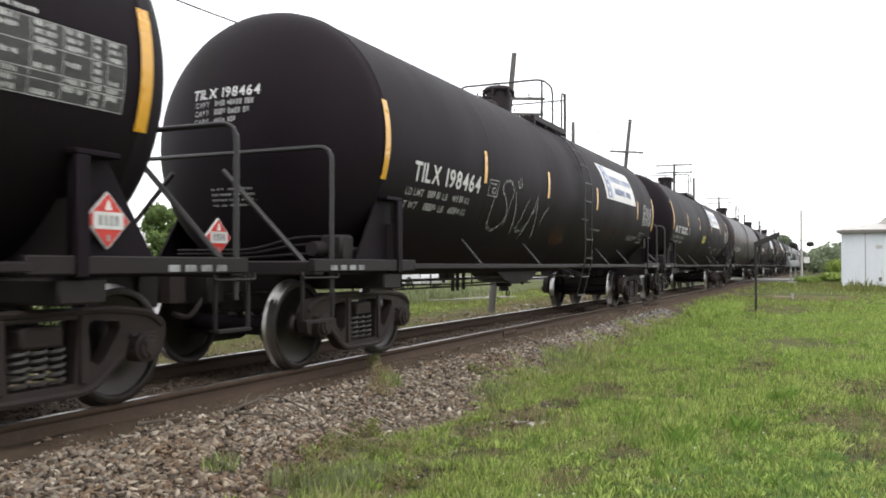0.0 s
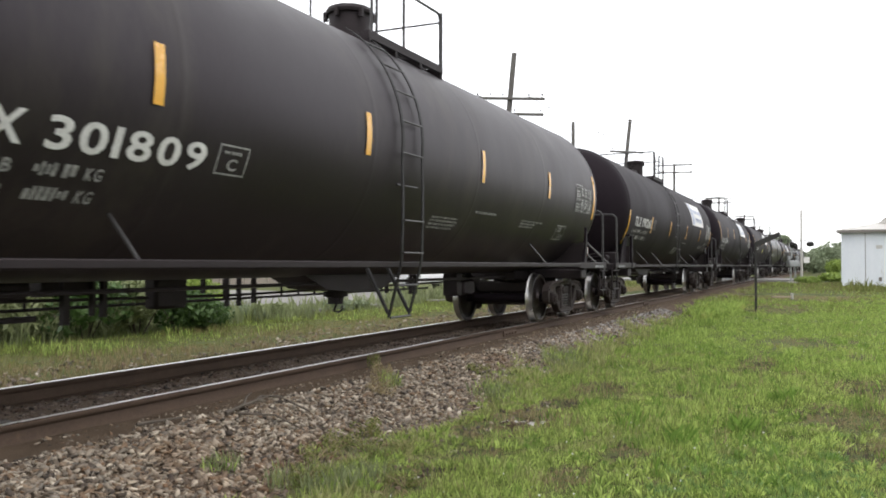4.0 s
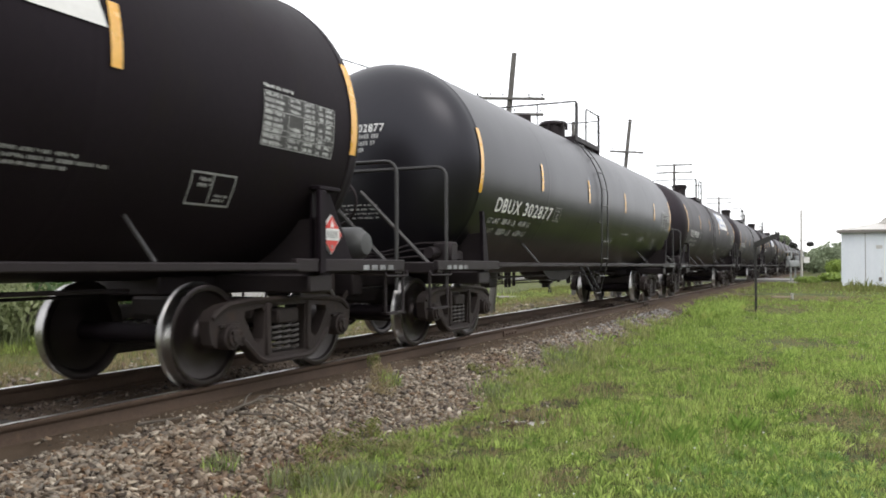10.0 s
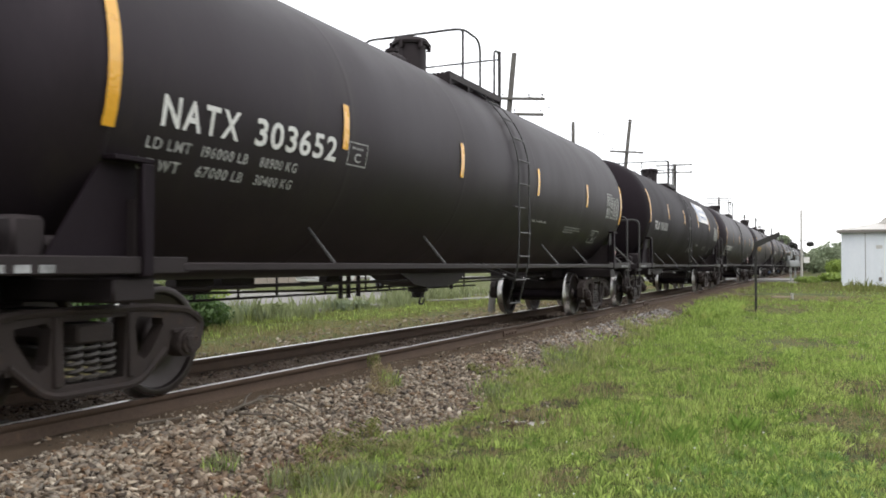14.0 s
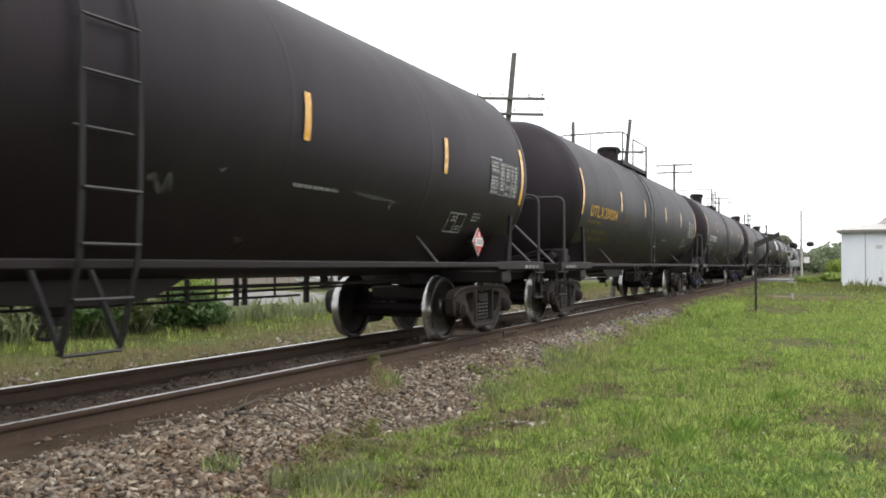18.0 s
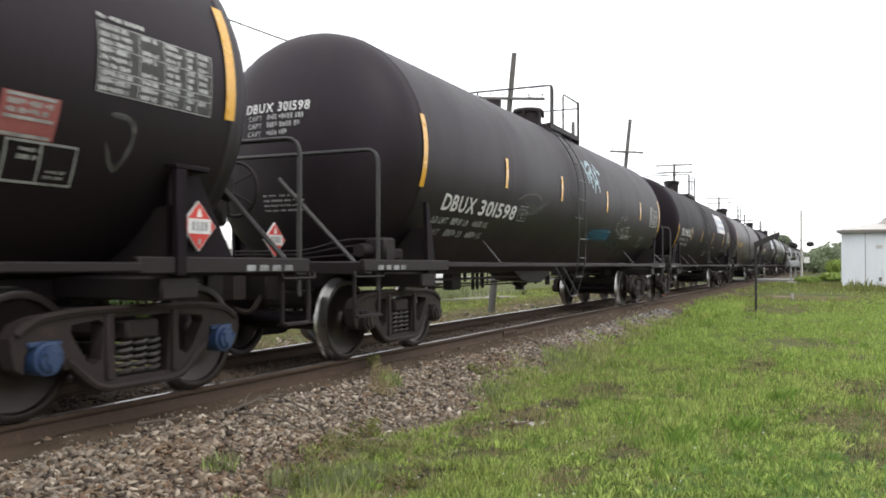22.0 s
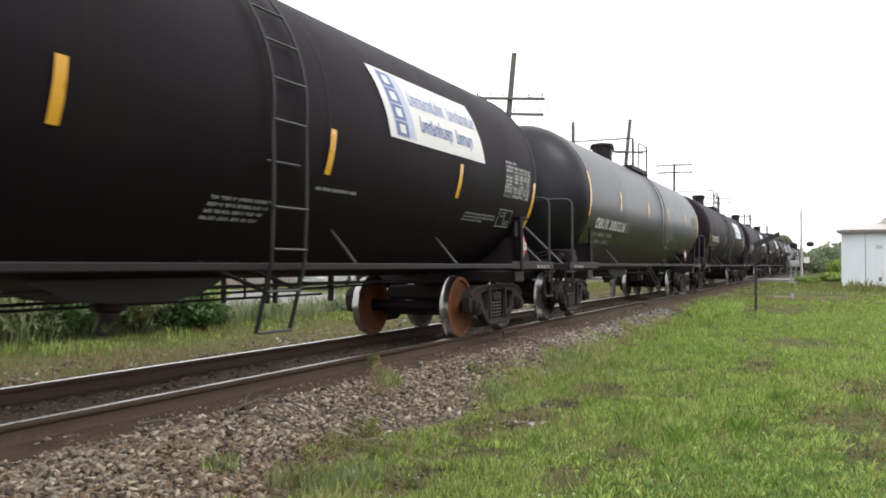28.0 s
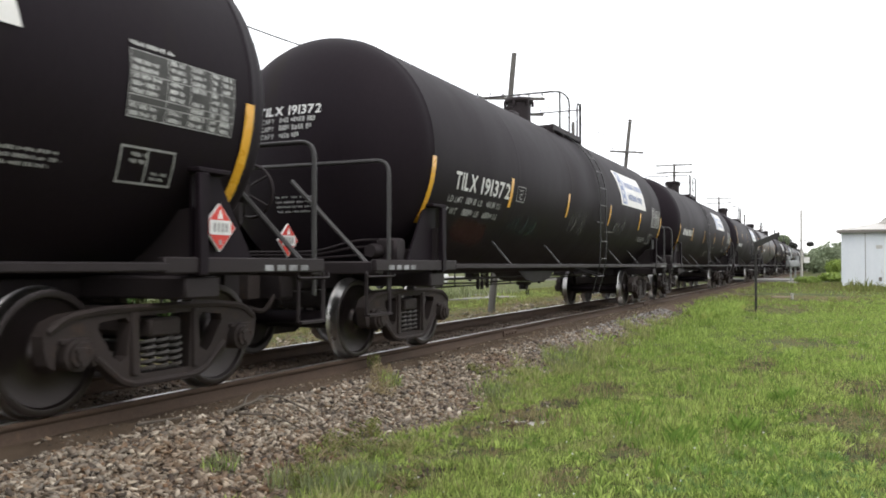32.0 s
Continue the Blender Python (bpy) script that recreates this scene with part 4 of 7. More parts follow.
    if style == "b":
        part("valve", lathe(B(), [(0, -0.05), (0.12, -0.05), (0.12, 0.12), (0.16, 0.13), (0.16, 0.26), (0, 0.3)], "z", 16, (-1.3, 0, top)), M["frame"], car)
        part("hatch", lathe(B(), [(0, -0.05), (0.16, -0.05), (0.16, 0.04), (0, 0.06)], "z", 16, (3.4, 0, top)), M["frame"], car)
    else:
        bm = B()
        box(bm, mx - 0.78, mx - 0.38, -0.16, 0.16, top - 0.02, top + 0.20, 0.04)
        lathe(bm, [(0, 0), (0.07, 0), (0.07, 0.12), (0.1, 0.12), (0.1, 0.16), (0, 0.16)], "z", 12, (mx - 0.6, 0, top + 0.12))
        part("valve", bm, M["frame"], car)
    w0, w1 = min(xa, mx - 0.4) - 0.1, xe + 0.06
    for w in (-1, 1):
        walkway = part("walkway", box(B(), w0, w1, w * 0.88 - 0.02, w * 0.88 + 0.02, top - 0.20, top - 0.10), M["frame"], car)
        for k in range(7):
            y = w * (0.44 + 0.065 * k)
            part("slat", box(B(), w0 + 0.02, w1 - 0.02, y - 0.014, y + 0.014, top - 0.13, top - 0.10), M["frame"], walkway)
        for x in (w0 + 0.04, w0 + (w1 - w0) / 3, w1 - (w1 - w0) / 3, w1 - 0.04):
            part("bearer", box(B(), x - 0.02, x + 0.02, w * 0.66 - 0.24, w * 0.66 + 0.24, top - 0.30, top - 0.13), M["frame"], walkway)
    zt, ys = 4.655, 0.88
    hoop = part("top_handrail", tube(B(), bend([(xa, ys, top - 0.15), (xa, ys, zt), (xa, -ys, zt), (xb, -ys, zt - 0.03), (xb, -ys, top - 0.15)], min(0.2, (xb - xa) * 0.45), 5), 0.019, 6), M["rail_pipe"], car)
    part("post", tube(B(), [(xa, -ys, top - 0.2), (xa, -ys, zt - 0.01)], 0.02, 6), M["rail_pipe"], hoop)
    part("post", tube(B(), [(xa, 0.0, top - 0.05), (xa, 0.0, zt - 0.01)], 0.015, 6), M["rail_pipe"], hoop)
    hoop = part("top_handrail", tube(B(), bend([(xc, -ys, top - 0.15), (xc, -ys, 4.63), (xe, -ys, 4.64), (xe, -ys, top - 0.2)], 0.09, 4), 0.019, 6), M["rail_pipe"], car)
    part("post", tube(B(), [(xe + 0.02, -ys - 0.01, top - 0.25), (xe + 0.02, -ys - 0.01, 4.66)], 0.022, 6), M["rail_pipe"], hoop)
    part("mid_rail", tube(B(), [(xe, -ys, 4.52), (xe, ys, 4.52)], 0.014, 6), M["rail_pipe"], hoop)
    part("post", tube(B(), [(xe, ys, top - 0.2), (xe, ys, 4.53)], 0.018, 6), M["rail_pipe"], hoop)
    if style == "c":
        for z in (4.42, 4.15):
            part("mid_rail", tube(B(), [(xb, -ys, z), (xe, -ys, z)], 0.013, 6), M["rail_pipe"], hoop)
    # side ladder that follows the curve of the tank
    la, lb = (0.48, 0.96) if style == "a" else (-0.92, -0.43)
    lad = part("ladder", tube(B(), [(la, -1.41, 0.505), (la, -1.50, 0.86), (la, -1.565, 1.1)], 0.012, 4), M["ladder"], car)
    arc = [math.radians(a) for a in range(-6, 62, 4)]
    for x in (la, lb):
        bm = B()
        line = [(x, -1.405, 0.50), (x, -1.50, 0.86), (x, -1.565, 1.12), (x, -1.583, 1.6), (x, -1.584, 1.95)] + [(x, -(TANK_R + 0.055) * math.cos(a), TANK_Z + (TANK_R + 0.055) * math.sin(a)) for a in arc]
        rings = []
        for i, c in enumerate(line):
            d = (Vector(line[min(i + 1, len(line) - 1)]) - Vector(line[max(i - 1, 0)])).normalized()
            n = Vector((0, -d.z, d.y)) * 0.007
            rings.append([bm.verts.new(Vector(c) + Vector((e, 0, 0)) + m) for e, m in ((-0.024, -n), (0.024, -n), (0.024, n), (-0.024, n))])
        for qa, qb in zip(rings, rings[1:]):
            for i in range(4):
                bm.faces.new((qa[i], qa[(i + 1) % 4], qb[(i + 1) % 4], qb[i]))
        bm.faces.new(rings[0])
        bm.faces.new(rings[-1])
        part("stile", bm, M["ladder"], lad)
    for x in (la, lb):
        if style == "b":
            part("brace", tube(B(), [(x, -1.08, 1.12), (x, -1.40, 0.54)], 0.024, 5), M["ladder"], lad)
        else:
            part("brace", tube(B(), [(x, -0.75, 1.12), (x, -1.49, 0.86)], 0.020, 5), M["ladder"], lad)
    z = 0.50
    while z < 1.9:
        y = float(np.interp(z, (0.50, 0.86, 1.12, 1.6), (-1.425, -1.52, -1.585, -1.60)))
        part("rung", tube(B(), [(la, y, z), (lb, y, z)], 0.013, 5), M["rail_pipe"], lad)
        z += 0.36
    for a in range(-18, 60, 13):
        r = TANK_R + 0.055
        q = (-r * math.cos(radians(a)), TANK_Z + r * math.sin(radians(a)))
        part("rung", tube(B(), [(la, *q), (lb, *q)], 0.013, 5), M["rail_pipe"], lad)
    # running gear
    for s in (-1, 1):
        bogie = part("bogie", BOLSTER, None, car)
        bogie.location = (s * TRUCK, 0, 0)
        for w in (-1, 1):
            f = part("side_frame", SIDE_FRAME, None, bogie)
            f.location = (0, w * 1.0, 0)
            if w > 0:
                f.rotation_euler = (0, 0, math.pi)
            for x in (-0.145, 0.0, 0.145):
                part("spring", SPRING, None, bogie).location = (x, w * 1.0, 0)
            for x in (-BASE, BASE):
                c = part("bearing_cap", CAP, None, bogie)
                c.location = (x, w * 1.02, 0.457)
                if w > 0:
                    c.rotation_euler = (0, 0, math.pi)
    for x in AXLES:
        ws = part("wheelset", AXLE, None, car)
        ws.location = (x, 0, 0.457)
        for w in (-1, 1):
            wh = part("wheel", WHEEL, None, ws)
            wh.location = (0, w * 0.755, 0)
            if w > 0:
                wh.rotation_euler = (0, 0, math.pi)
    return car


STRIPES = {"high": (3.15, 2.24, 2.91, 2.46), "mid": (2.88, 2.02, 2.67, 2.23), "upper": (3.11, 2.19, 2.855, 2.405), "low": (2.41, 1.61, 2.395, 1.965), "dark": (2.98, 2.09, 2.77, 2.32),
           "end": (2.93, 2.03, 0, 0), "none": (0, 0, 0, 0)}
# where the four short tapes stand along each tank
TAPES = {1: (-4.52, -1.66, 1.61, 5.55), 2: (-4.51, -1.65, 1.58, 4.57), 4: (-4.55, -1.66, 1.50, 4.62), 5: (-4.53, -1.73, 1.59, 4.61), 6: (-4.56, -1.48, 1.53, 4.44), 7: (-4.69, -1.715, 1.505, 5.03),
         8: (-4.37, -1.70, 1.35, 4.65), 9: (-4.42, -1.55, 1.58, 4.60), 11: (-4.38, -1.55, 1.65, 4.68), 12: (-4.10, -1.41, 1.60, 4.33), 13: (-4.43, -1.57, 1.42, 4.68), 14: (-4.61, -1.81, 1.53, 4.97),
         15: (-4.49, -1.88, 1.31, 4.92), 17: (-4.55, -1.62, 1.51, 4.58), 18: (-4.69, -1.48, 1.55, 4.79), 19: (-4.60, -1.70, 1.69, 4.79), 20: (-4.60, -1.60, 1.60, 4.75)}


def reporting_marks(car, mark, number, style, colour, z):
    ink, thin = (M["yellow"], M["dullyellow"]) if colour == "yellow" else (M["white"], M["dull"])
    zb, h = z, 0.22 if style != "b" or mark == "UTLX" else 0.2
    p, q, r, s = {"DBUX": (-6.61, -5.56, -5.40, -3.95), "UTLX": (-6.72, -5.64, -5.56, -4.42), "CITX": (-6.80, -5.87, -5.80, -4.37), "NATX": (-6.88, -6.02, -5.81, -4.56),
                  "CTCX": (-6.64, -5.93, -5.74, -4.57)}.get(mark, (-6.66, -5.94, -5.77, -4.66))
    if number == "192718":
        r, s = -5.83, -4.74
    if number == "301809":
        p, q, r, s = -6.61, -5.56, -5.40, -3.95
    drop = 0.0
    if mark == "UTLX":
        drop = 0.17
        decal("slogan", bars(p - 0.06, q + 0.02, zb - 0.15, zb - 0.07, 1, 9, 0.2), thin, car, "small worn yellow stencil line")["kind"] = "stuff"
    decal("reporting_mark", lettering(mark, p, q, zb, zb + h), ink, car, "large painted letters")
    decal("car_number", lettering(number, r, s, zb, zb + h), ink, car, "large painted numerals")
    rows = []
    loads = {"302070": ("195200", "88500"), "303652": ("196000", "88900", "67000", "30400")}.get(number, ())
    for k, (word, a, b) in enumerate((("LD LMT", -0.10, 0.36), ("LT WT", -0.13, 0.29))):
        zr = zb - drop - 0.17 - 0.15 * k
        rows.append(lettering(word, p + a, p + b, zr, zr + 0.08))
        for n, (a, b, unit) in enumerate(((0.48, 1.04, "LB"), (1.20, 1.74, "KG"))):
            if len(loads) > 2 * k:
                rows.append(lettering(loads[2 * k + n] + " " + unit, p + a, p + b, zr, zr + 0.08))
            else:
                rows += [bars(p + a, p + b - 0.17, zr - 0.01, zr + 0.09, 1, 3 + 2 * k + n, 0.2), lettering(unit, p + b - 0.14, p + b, zr, zr + 0.08)]
    decal("load_stencil", merge(*rows), thin, car, "small worn stencil lines")["kind"] = "stuff"
    e = 0.013
    x0 = -3.72 if mark == "UTLX" else (max(-4.35, s + 0.13) if number != "192718" else -4.47)
    x1, z0, z1 = x0 + 0.37, zb - 0.01, zb + 0.225
    frame4 = [patch(x0, x1, z1 - e, z1), patch(x0, x1, z0, z0 + e), patch(x0, x0 + e, z0, z1), patch(x1 - e, x1, z0, z1)]
    decal("stencil_box", merge(*frame4, lettering("C", x0 + 0.13, x0 + 0.25, z0 + 0.04, z0 + 0.13), bars(x0 + 0.07, x0 + 0.30, z1 - 0.085, z1 - 0.04, 1, 2)), thin, car, "small framed stencil")
    # the same on the front head
    def head(shape):
        vs, fs = shape
        return [head_point(-a, b) for a, b in vs], fs
    vs, fs = merge(lettering(mark + " " + number, -0.55, 0.38, 2.91, 3.02))
    part("head_mark", raw("head_mark", *head((vs, fs)), ink), None, car, "painted letters and numerals on the tank end")["kind"] = "stuff"
    small = []
    for k, (w, zz) in enumerate(((0.86, 2.815), (0.82, 2.72), (0.62, 2.625))):
        small += [lettering("CAPY", -0.50, -0.28, zz, zz + 0.06), bars(-0.20, -0.50 + w, zz - 0.008, zz + 0.068, 1, 20 + k, 0.2)]
    part("head_stencil", raw("head_stencil", *head(merge(*small)), thin), None, car, "small stencil lines on the tank end")["kind"] = "stuff"
    low = bars(-0.28, 0.35, 1.70, 1.93, 4, 8, 0.8)
    part("head_notice", raw("head_notice", *head(low), M["dull"] if colour != "yellow" else thin), None, car, "worn notice on the tank end")["kind"] = "stuff"


TABLES = {6: (-0.17, 0.0), 12: (-0.22, -0.075), 13: (-0.03, 0.115), 18: (-0.13, 0.19), 10: (-0.10, 0.0)}
BOXES = {6: (5.39, 1.57), 12: (5.22, 1.69), 13: (5.66, 1.60), 18: (5.32, 1.54), 8: (5.53, 1.56), 11: (5.22, 1.53)}


def side_stencils(car, i, style, tape):
    """The framed table near the rear, notices and the framed box."""
    seed = 100 + i
    tx, tz = TABLES.get(i, (0.0, 0.0))
    xa, xb, z1, z0 = 6.21 + tx, 7.31 + tx, 2.575 + tz, 2.115 + tz
    rnd = random.Random(seed)
    rows = []
    n = 9
    step = (z1 - z0) / n
    cols = ((0.02, 0.30), (0.35, 0.52), (0.56, 0.72), (0.76, 0.84), (0.87, 0.985))
    for k in range(n + 1):
        zt = z1 - k * step
        if k in (0, 3, 6, 7, n):
            rows.append(patch(xa, xb, zt - 0.005, zt, 1))
        if k < n:
            for a, b in cols:
                if rnd.random() < 0.88:
                    rows.append(bars(xa + (xb - xa) * a, xa + (xb - xa) * (b - rnd.uniform(0, 0.04)), zt - step * 0.95, zt - step * 0.12, 1, rnd.randint(1, 999), 0.3))
    for a in (0.0, 0.325, 0.54, 0.74, 0.855, 0.994):
        rows.append(patch(xa + (xb - xa) * a, xa + (xb - xa) * a + 0.005, z0, z1, 6))
    rows.append(bars(xa, xa + 0.48, z1 + 0.015, z1 + 0.065, 1, seed))
    decal("table_ground", patch(xa, xb, z0, z1, 6, 2), M["tableground"], car, "worn pale ground of the stencil table", 0.005)
    decal("stencil_table", merge(*rows), M["tableink"], car, "worn white stencil table")["kind"] = "stuff"
    short = {4: 1.10, 17: 1.40, 1: 1.54}.get(i, 1.62)
    decal("notice", bars(short, short + 0.85, 1.80, 1.85, 1, seed + 1), M["dull"], car, "small worn notice")["kind"] = "stuff"
    low = tape == "low" or i == 1
    na, nb = (5.02, 6.18) if low else ((3.79, 4.95) if style == "c" else (3.54, 4.66))
    if i in (11, 12, 18):
        na, nb = 5.9, 6.3
    decal("notice", bars(na, nb, 1.69, 1.82, 3, seed + 2, 0.6, True, 0.6), M["dull"], car, "small worn notice")["kind"] = "stuff"
    if style != "a" and i not in (11, 12, 14, 18):
        fa = 0.04 if low else 0.34
        decal("notice", bars(fa, fa + 0.83, 1.45 if low else 1.55, 1.67 if low else 1.72, 4, seed + 3, 0.6), M["dull"], car, "small worn notice")["kind"] = "stuff"
    e = 0.016
    x0, za = BOXES.get(i, (6.28, 1.67) if low else (5.54, 1.56))
    x1, zb = x0 + 0.53, za + 0.255
    sh = -0.05
    edge = [patch(x0, x1, za, za + e, 1, 1), patch(x0 + sh, x1 + sh, zb - e, zb, 1, 1), patch(x0, x0 + e, za, zb, 3, 1, sh), patch(x1 - e, x1, za, zb, 3, 1, sh),
            patch(x0 + 0.25, x0 + 0.25 + e, za, zb, 3, 1, sh), bars(x0 + 0.06, x0 + 0.22, za + 0.13, za + 0.22, 2, seed), bars(x0 + 0.30, x0 + 0.46, za + 0.03, za + 0.10, 2, seed)]
    decal("stencil_box", merge(*edge), M["dull"], car, "framed stencil box")


def bar_word(x0, x1, z0, z1, count, tall, tail=()):
    """One word as a row of plain upright bars, thin and thick, some taller than the rest."""
    vs, fs = [], []
    cell = (x1 - x0) / count
    low = z0 + (z1 - z0) * 0.72
    for i in range(count):
        a, b = x0 + cell * i, x0 + cell * (i + 0.84)
        top = z1 if i in tall else low
        foot = z0 - (z1 - z0) * 0.24 if i in tail else z0
        h, w = (low - z0) * 0.24, cell * 0.27
        pieces = [(a, a + w, foot, top), (b - w, b, z0, low)]
        pieces += [(a + w, b - w, low - h, low)] if i % 3 else [(a + w, b - w, z0, z0 + h)]
        if i % 2:
            pieces.append((a + w, b - w, z0 + (low - z0) * 0.40, z0 + (low - z0) * 0.58))
        for p, q, u, v in pieces:
            k = len(vs)
            vs += [(p, u), (q, u), (q, v), (p, v)]
            fs.append((k, k + 1, k + 2, k + 3))
    return vs, fs


def sign_panel(car, x0, x1, z0, z1):
    """A white sheet that leans a little along the tank, with bars for its print."""
    lean = 0.2
    w, h = x1 - x0, z1 - z0
    panel = decal("sign_panel", patch(x0 + lean, x1 + lean * 0.6, z0, z1, 8, 4, -lean), M["panel"], car, "white sign panel with blue print", 0.009)

    def at(p, height):
        return x0 + w * p + lean * (1 - height)
    decal("logo_shade", patch(at(0.055, 0.04), at(0.225, 0.04), z0 + h * 0.04, z0 + h * 0.97, 6, 1, -lean * 0.93), M["inkpale"], panel, "", 0.011)
    for k, (a, b) in enumerate(((0.74, 0.95), (0.51, 0.72), (0.28, 0.49), (0.05, 0.26))):
        decal("logo_block", patch(at(0.06, a), at(0.165, a), z0 + h * a, z0 + h * b, 2, 1, -lean * (b - a)), M["inkblue"], panel, "", 0.013)
        m = (a + b) / 2
        decal("logo_mark", patch(at(0.088, m - 0.06), at(0.137, m - 0.06), z0 + h * (m - 0.06), z0 + h * (m + 0.06), 1, 1, -lean * 0.12), M["panel"], panel, "", 0.015)
    for a, b, ink, words in ((0.56, 0.80, "inkmid", ((0.245, 0.595, 9, (0, 6, 7), ()), (0.635, 0.945, 8, (0, 3, 6), ()))),
                             (0.20, 0.44, "inkblue", ((0.285, 0.615, 9, (0, 3, 5), (8,)), (0.655, 0.845, 5, (0,), (4,))))):
        for p, q, n, tall, tail in words:
            decal("print_word", bar_word(at(p, a), at(q, a), z0 + h * a, z0 + h * b, n, tall, tail), M[ink], panel, "", 0.013)


# mark, number, paint, body style, tape heights, lettering colour, sign place, lettering base, rusty wheelsets
FLEET = [
    ("", "", "black", "a", "mid", "white", None, 2.08, ()),
    ("TILX", "198464", "black", "a", "mid", "white", (2.2, 5.2, 2.53, 3.28), 2.08, ()),
    ("NATX", "302312", "black", "a", "upper", "white", (1.5, 4.25, 2.66, 3.36), 2.125, ()),
    ("NATX", "301809", "faded", "b", "mid", "white", None, 1.83, ()),
    ("TILX", "191261", "black", "c", "low", "white", (2.45, 5.25, 2.49, 3.27), 2.08, ()),
    ("NATX", "302314", "black", "a", "upper", "white", (1.5, 4.25, 2.66, 3.36), 2.125, ()),
    ("NATX", "302070", "black", "a", "upper", "white", (1.5, 4.25, 2.66, 3.36), 2.125, ()),
    ("DBUX", "302877", "gloss", "b", "dark", "white", None, 1.88, ()),
    ("TILX", "198619", "worn", "c", "high", "white", (1.52, 4.40, 2.69, 3.38), 2.10, ()),
    ("NATX", "303652", "worn", "a", "mid", "white", None, 2.10, ()),
    ("TILX", "", "black", "c", "high", "white", (1.6, 4.4, 2.69, 3.38), 2.10, ()),
    ("CITX", "220092", "worn", "b", "mid", "white", None, 1.83, ()),
    ("UTLX", "209204", "worn", "b", "dark", "yellow", None, 2.09, ()),
    ("CTCX", "731153", "worn", "c", "high", "white", None, 2.08, ()),
    ("DBUX", "301598", "worn", "b", "mid", "white", None, 1.80, ()),
    ("TILX", "191522", "black", "c", "low", "white", (2.45, 5.25, 2.49, 3.27), 2.08, (1,)),
    ("UTLX", "203988", "faded", "b", "end", "yellow", None, 2.09, ()),
    ("TILX", "191276", "black", "c", "low", "white", (2.45, 5.25, 2.49, 3.27), 2.08, (1, 2)),
    ("DBUX", "303226", "gloss", "b", "dark", "white", None, 1.88, ()),
    ("TILX", "192718", "black", "c", "low", "white", (2.45, 5.25, 2.49, 3.27), 2.08, ()),
    ("TILX", "191372", "black", "a", "low", "white", (2.45, 5.25, 2.49, 3.27), 2.08, ()),
] + [("", "", ("black", "black", "faded")[k % 3], ("c", "a", "b")[k % 3], ("low", "high", "mid")[k % 3], "white", (1.95, 4.75, 2.62, 3.32) if k % 3 != 2 else None, 2.08, ()) for k in range(11)]

# car, colour, width of the stroke, its lines as (x, z) on the flank
TAGS = {}


def tag(i, ink, width, lines, curved=True):
    TAGS.setdefault(i, []).append((ink, width, lines, curved))


tag(1, "whitespray", 0.055, [[(-4.05, 2.35), (-4.08, 1.9), (-3.95, 1.66), (-3.6, 1.64), (-3.42, 1.85), (-3.62, 2.08), (-3.82, 2.2), (-3.7, 2.33), (-3.45, 2.32), (-3.38, 2.2)],
                             [(-3.30, 2.3), (-3.38, 2.0), (-3.36, 1.66)], [(-3.28, 2.25), (-3.1, 1.95), (-2.86, 1.56)],
                             [(-2.55, 2.2), (-2.72, 1.9), (-2.75, 1.66), (-2.5, 1.66), (-2.34, 1.8)], [(-2.2, 2.25), (-2.3, 1.9), (-2.42, 1.5)], [(-2.2, 2.2), (-2.0, 1.8), (-1.8, 1.52)],
                             [(-2.36, 1.9), (-2.1, 2.05)], [(-1.75, 1.75), (-1.7, 1.95), (-1.5, 2.1)], [(-3.1, 2.42), (-3.18, 2.34), (-3.1, 2.28), (-3.02, 2.34), (-3.1, 2.44)]])
tag(1, "rustbright", 0.055, hatch(-0.80, 0.05, 1.42, 1.70, 34, -0.30, 3, (0.3, 0.9)) + hatch(-0.86, -0.20, 1.55, 1.86, 12, -0.25, 4, (0.3, 1.0)))
tag(1, "rustbright", 0.06, hatch(2.55, 3.70, 1.74, 1.96, 28, -0.2, 5, (0.3, 0.8)))
tag(2, "faintspray", 0.035, [[(3.10, 2.17), (3.19, 2.18), (3.30, 1.96), (3.30, 1.74)], [(3.40, 2.11), (3.47, 1.87), (3.48, 1.75)], [(3.58, 2.18), (3.68, 1.94)], [(3.39, 1.99), (3.53, 2.06), (3.57, 1.90), (3.34, 1.83)],
                             [(4.38, 2.22), (4.74, 2.24), (4.74, 2.15), (4.54, 2.13)], [(4.40, 2.09), (4.89, 2.12)], [(5.15, 2.08), (5.48, 2.14)], [(5.21, 2.08), (5.36, 1.93), (5.39, 2.08), (5.41, 1.94)],
                             [(5.61, 2.09), (5.60, 1.99)], [(5.13, 1.97), (5.26, 1.83), (5.19, 1.66), (5.15, 1.52)], [(3.75, 1.66), (3.70, 1.50)], [(3.42, 1.75), (3.46, 1.79), (3.65, 1.82)]])
tag(2, "whitespray", 0.05, [[(4.39, 1.96), (4.65, 1.97), (4.54, 1.83)], [(4.52, 1.73), (4.57, 1.79), (4.71, 1.77), (4.72, 1.71), (4.56, 1.71)]])
tag(6, "whitespray", 0.022, [[(-5.00, 1.95), (-4.73, 2.00), (-4.40, 2.03), (-4.03, 1.95), (-3.67, 1.85)], [(-3.67, 1.85), (-3.36, 1.99), (-2.81, 1.96)], [(-3.75, 1.75), (-3.47, 1.56), (-2.67, 1.78)], [(-3.87, 1.74), (-3.78, 1.68), (-3.69, 1.84)],
                             [(-5.04, 1.62), (-4.82, 1.58)], [(-4.65, 1.45), (-4.37, 1.35)], [(-2.54, 1.73), (-2.09, 1.68), (-1.65, 1.75)], [(-3.70, 1.82), (-3.62, 1.66), (-3.49, 1.57)]])
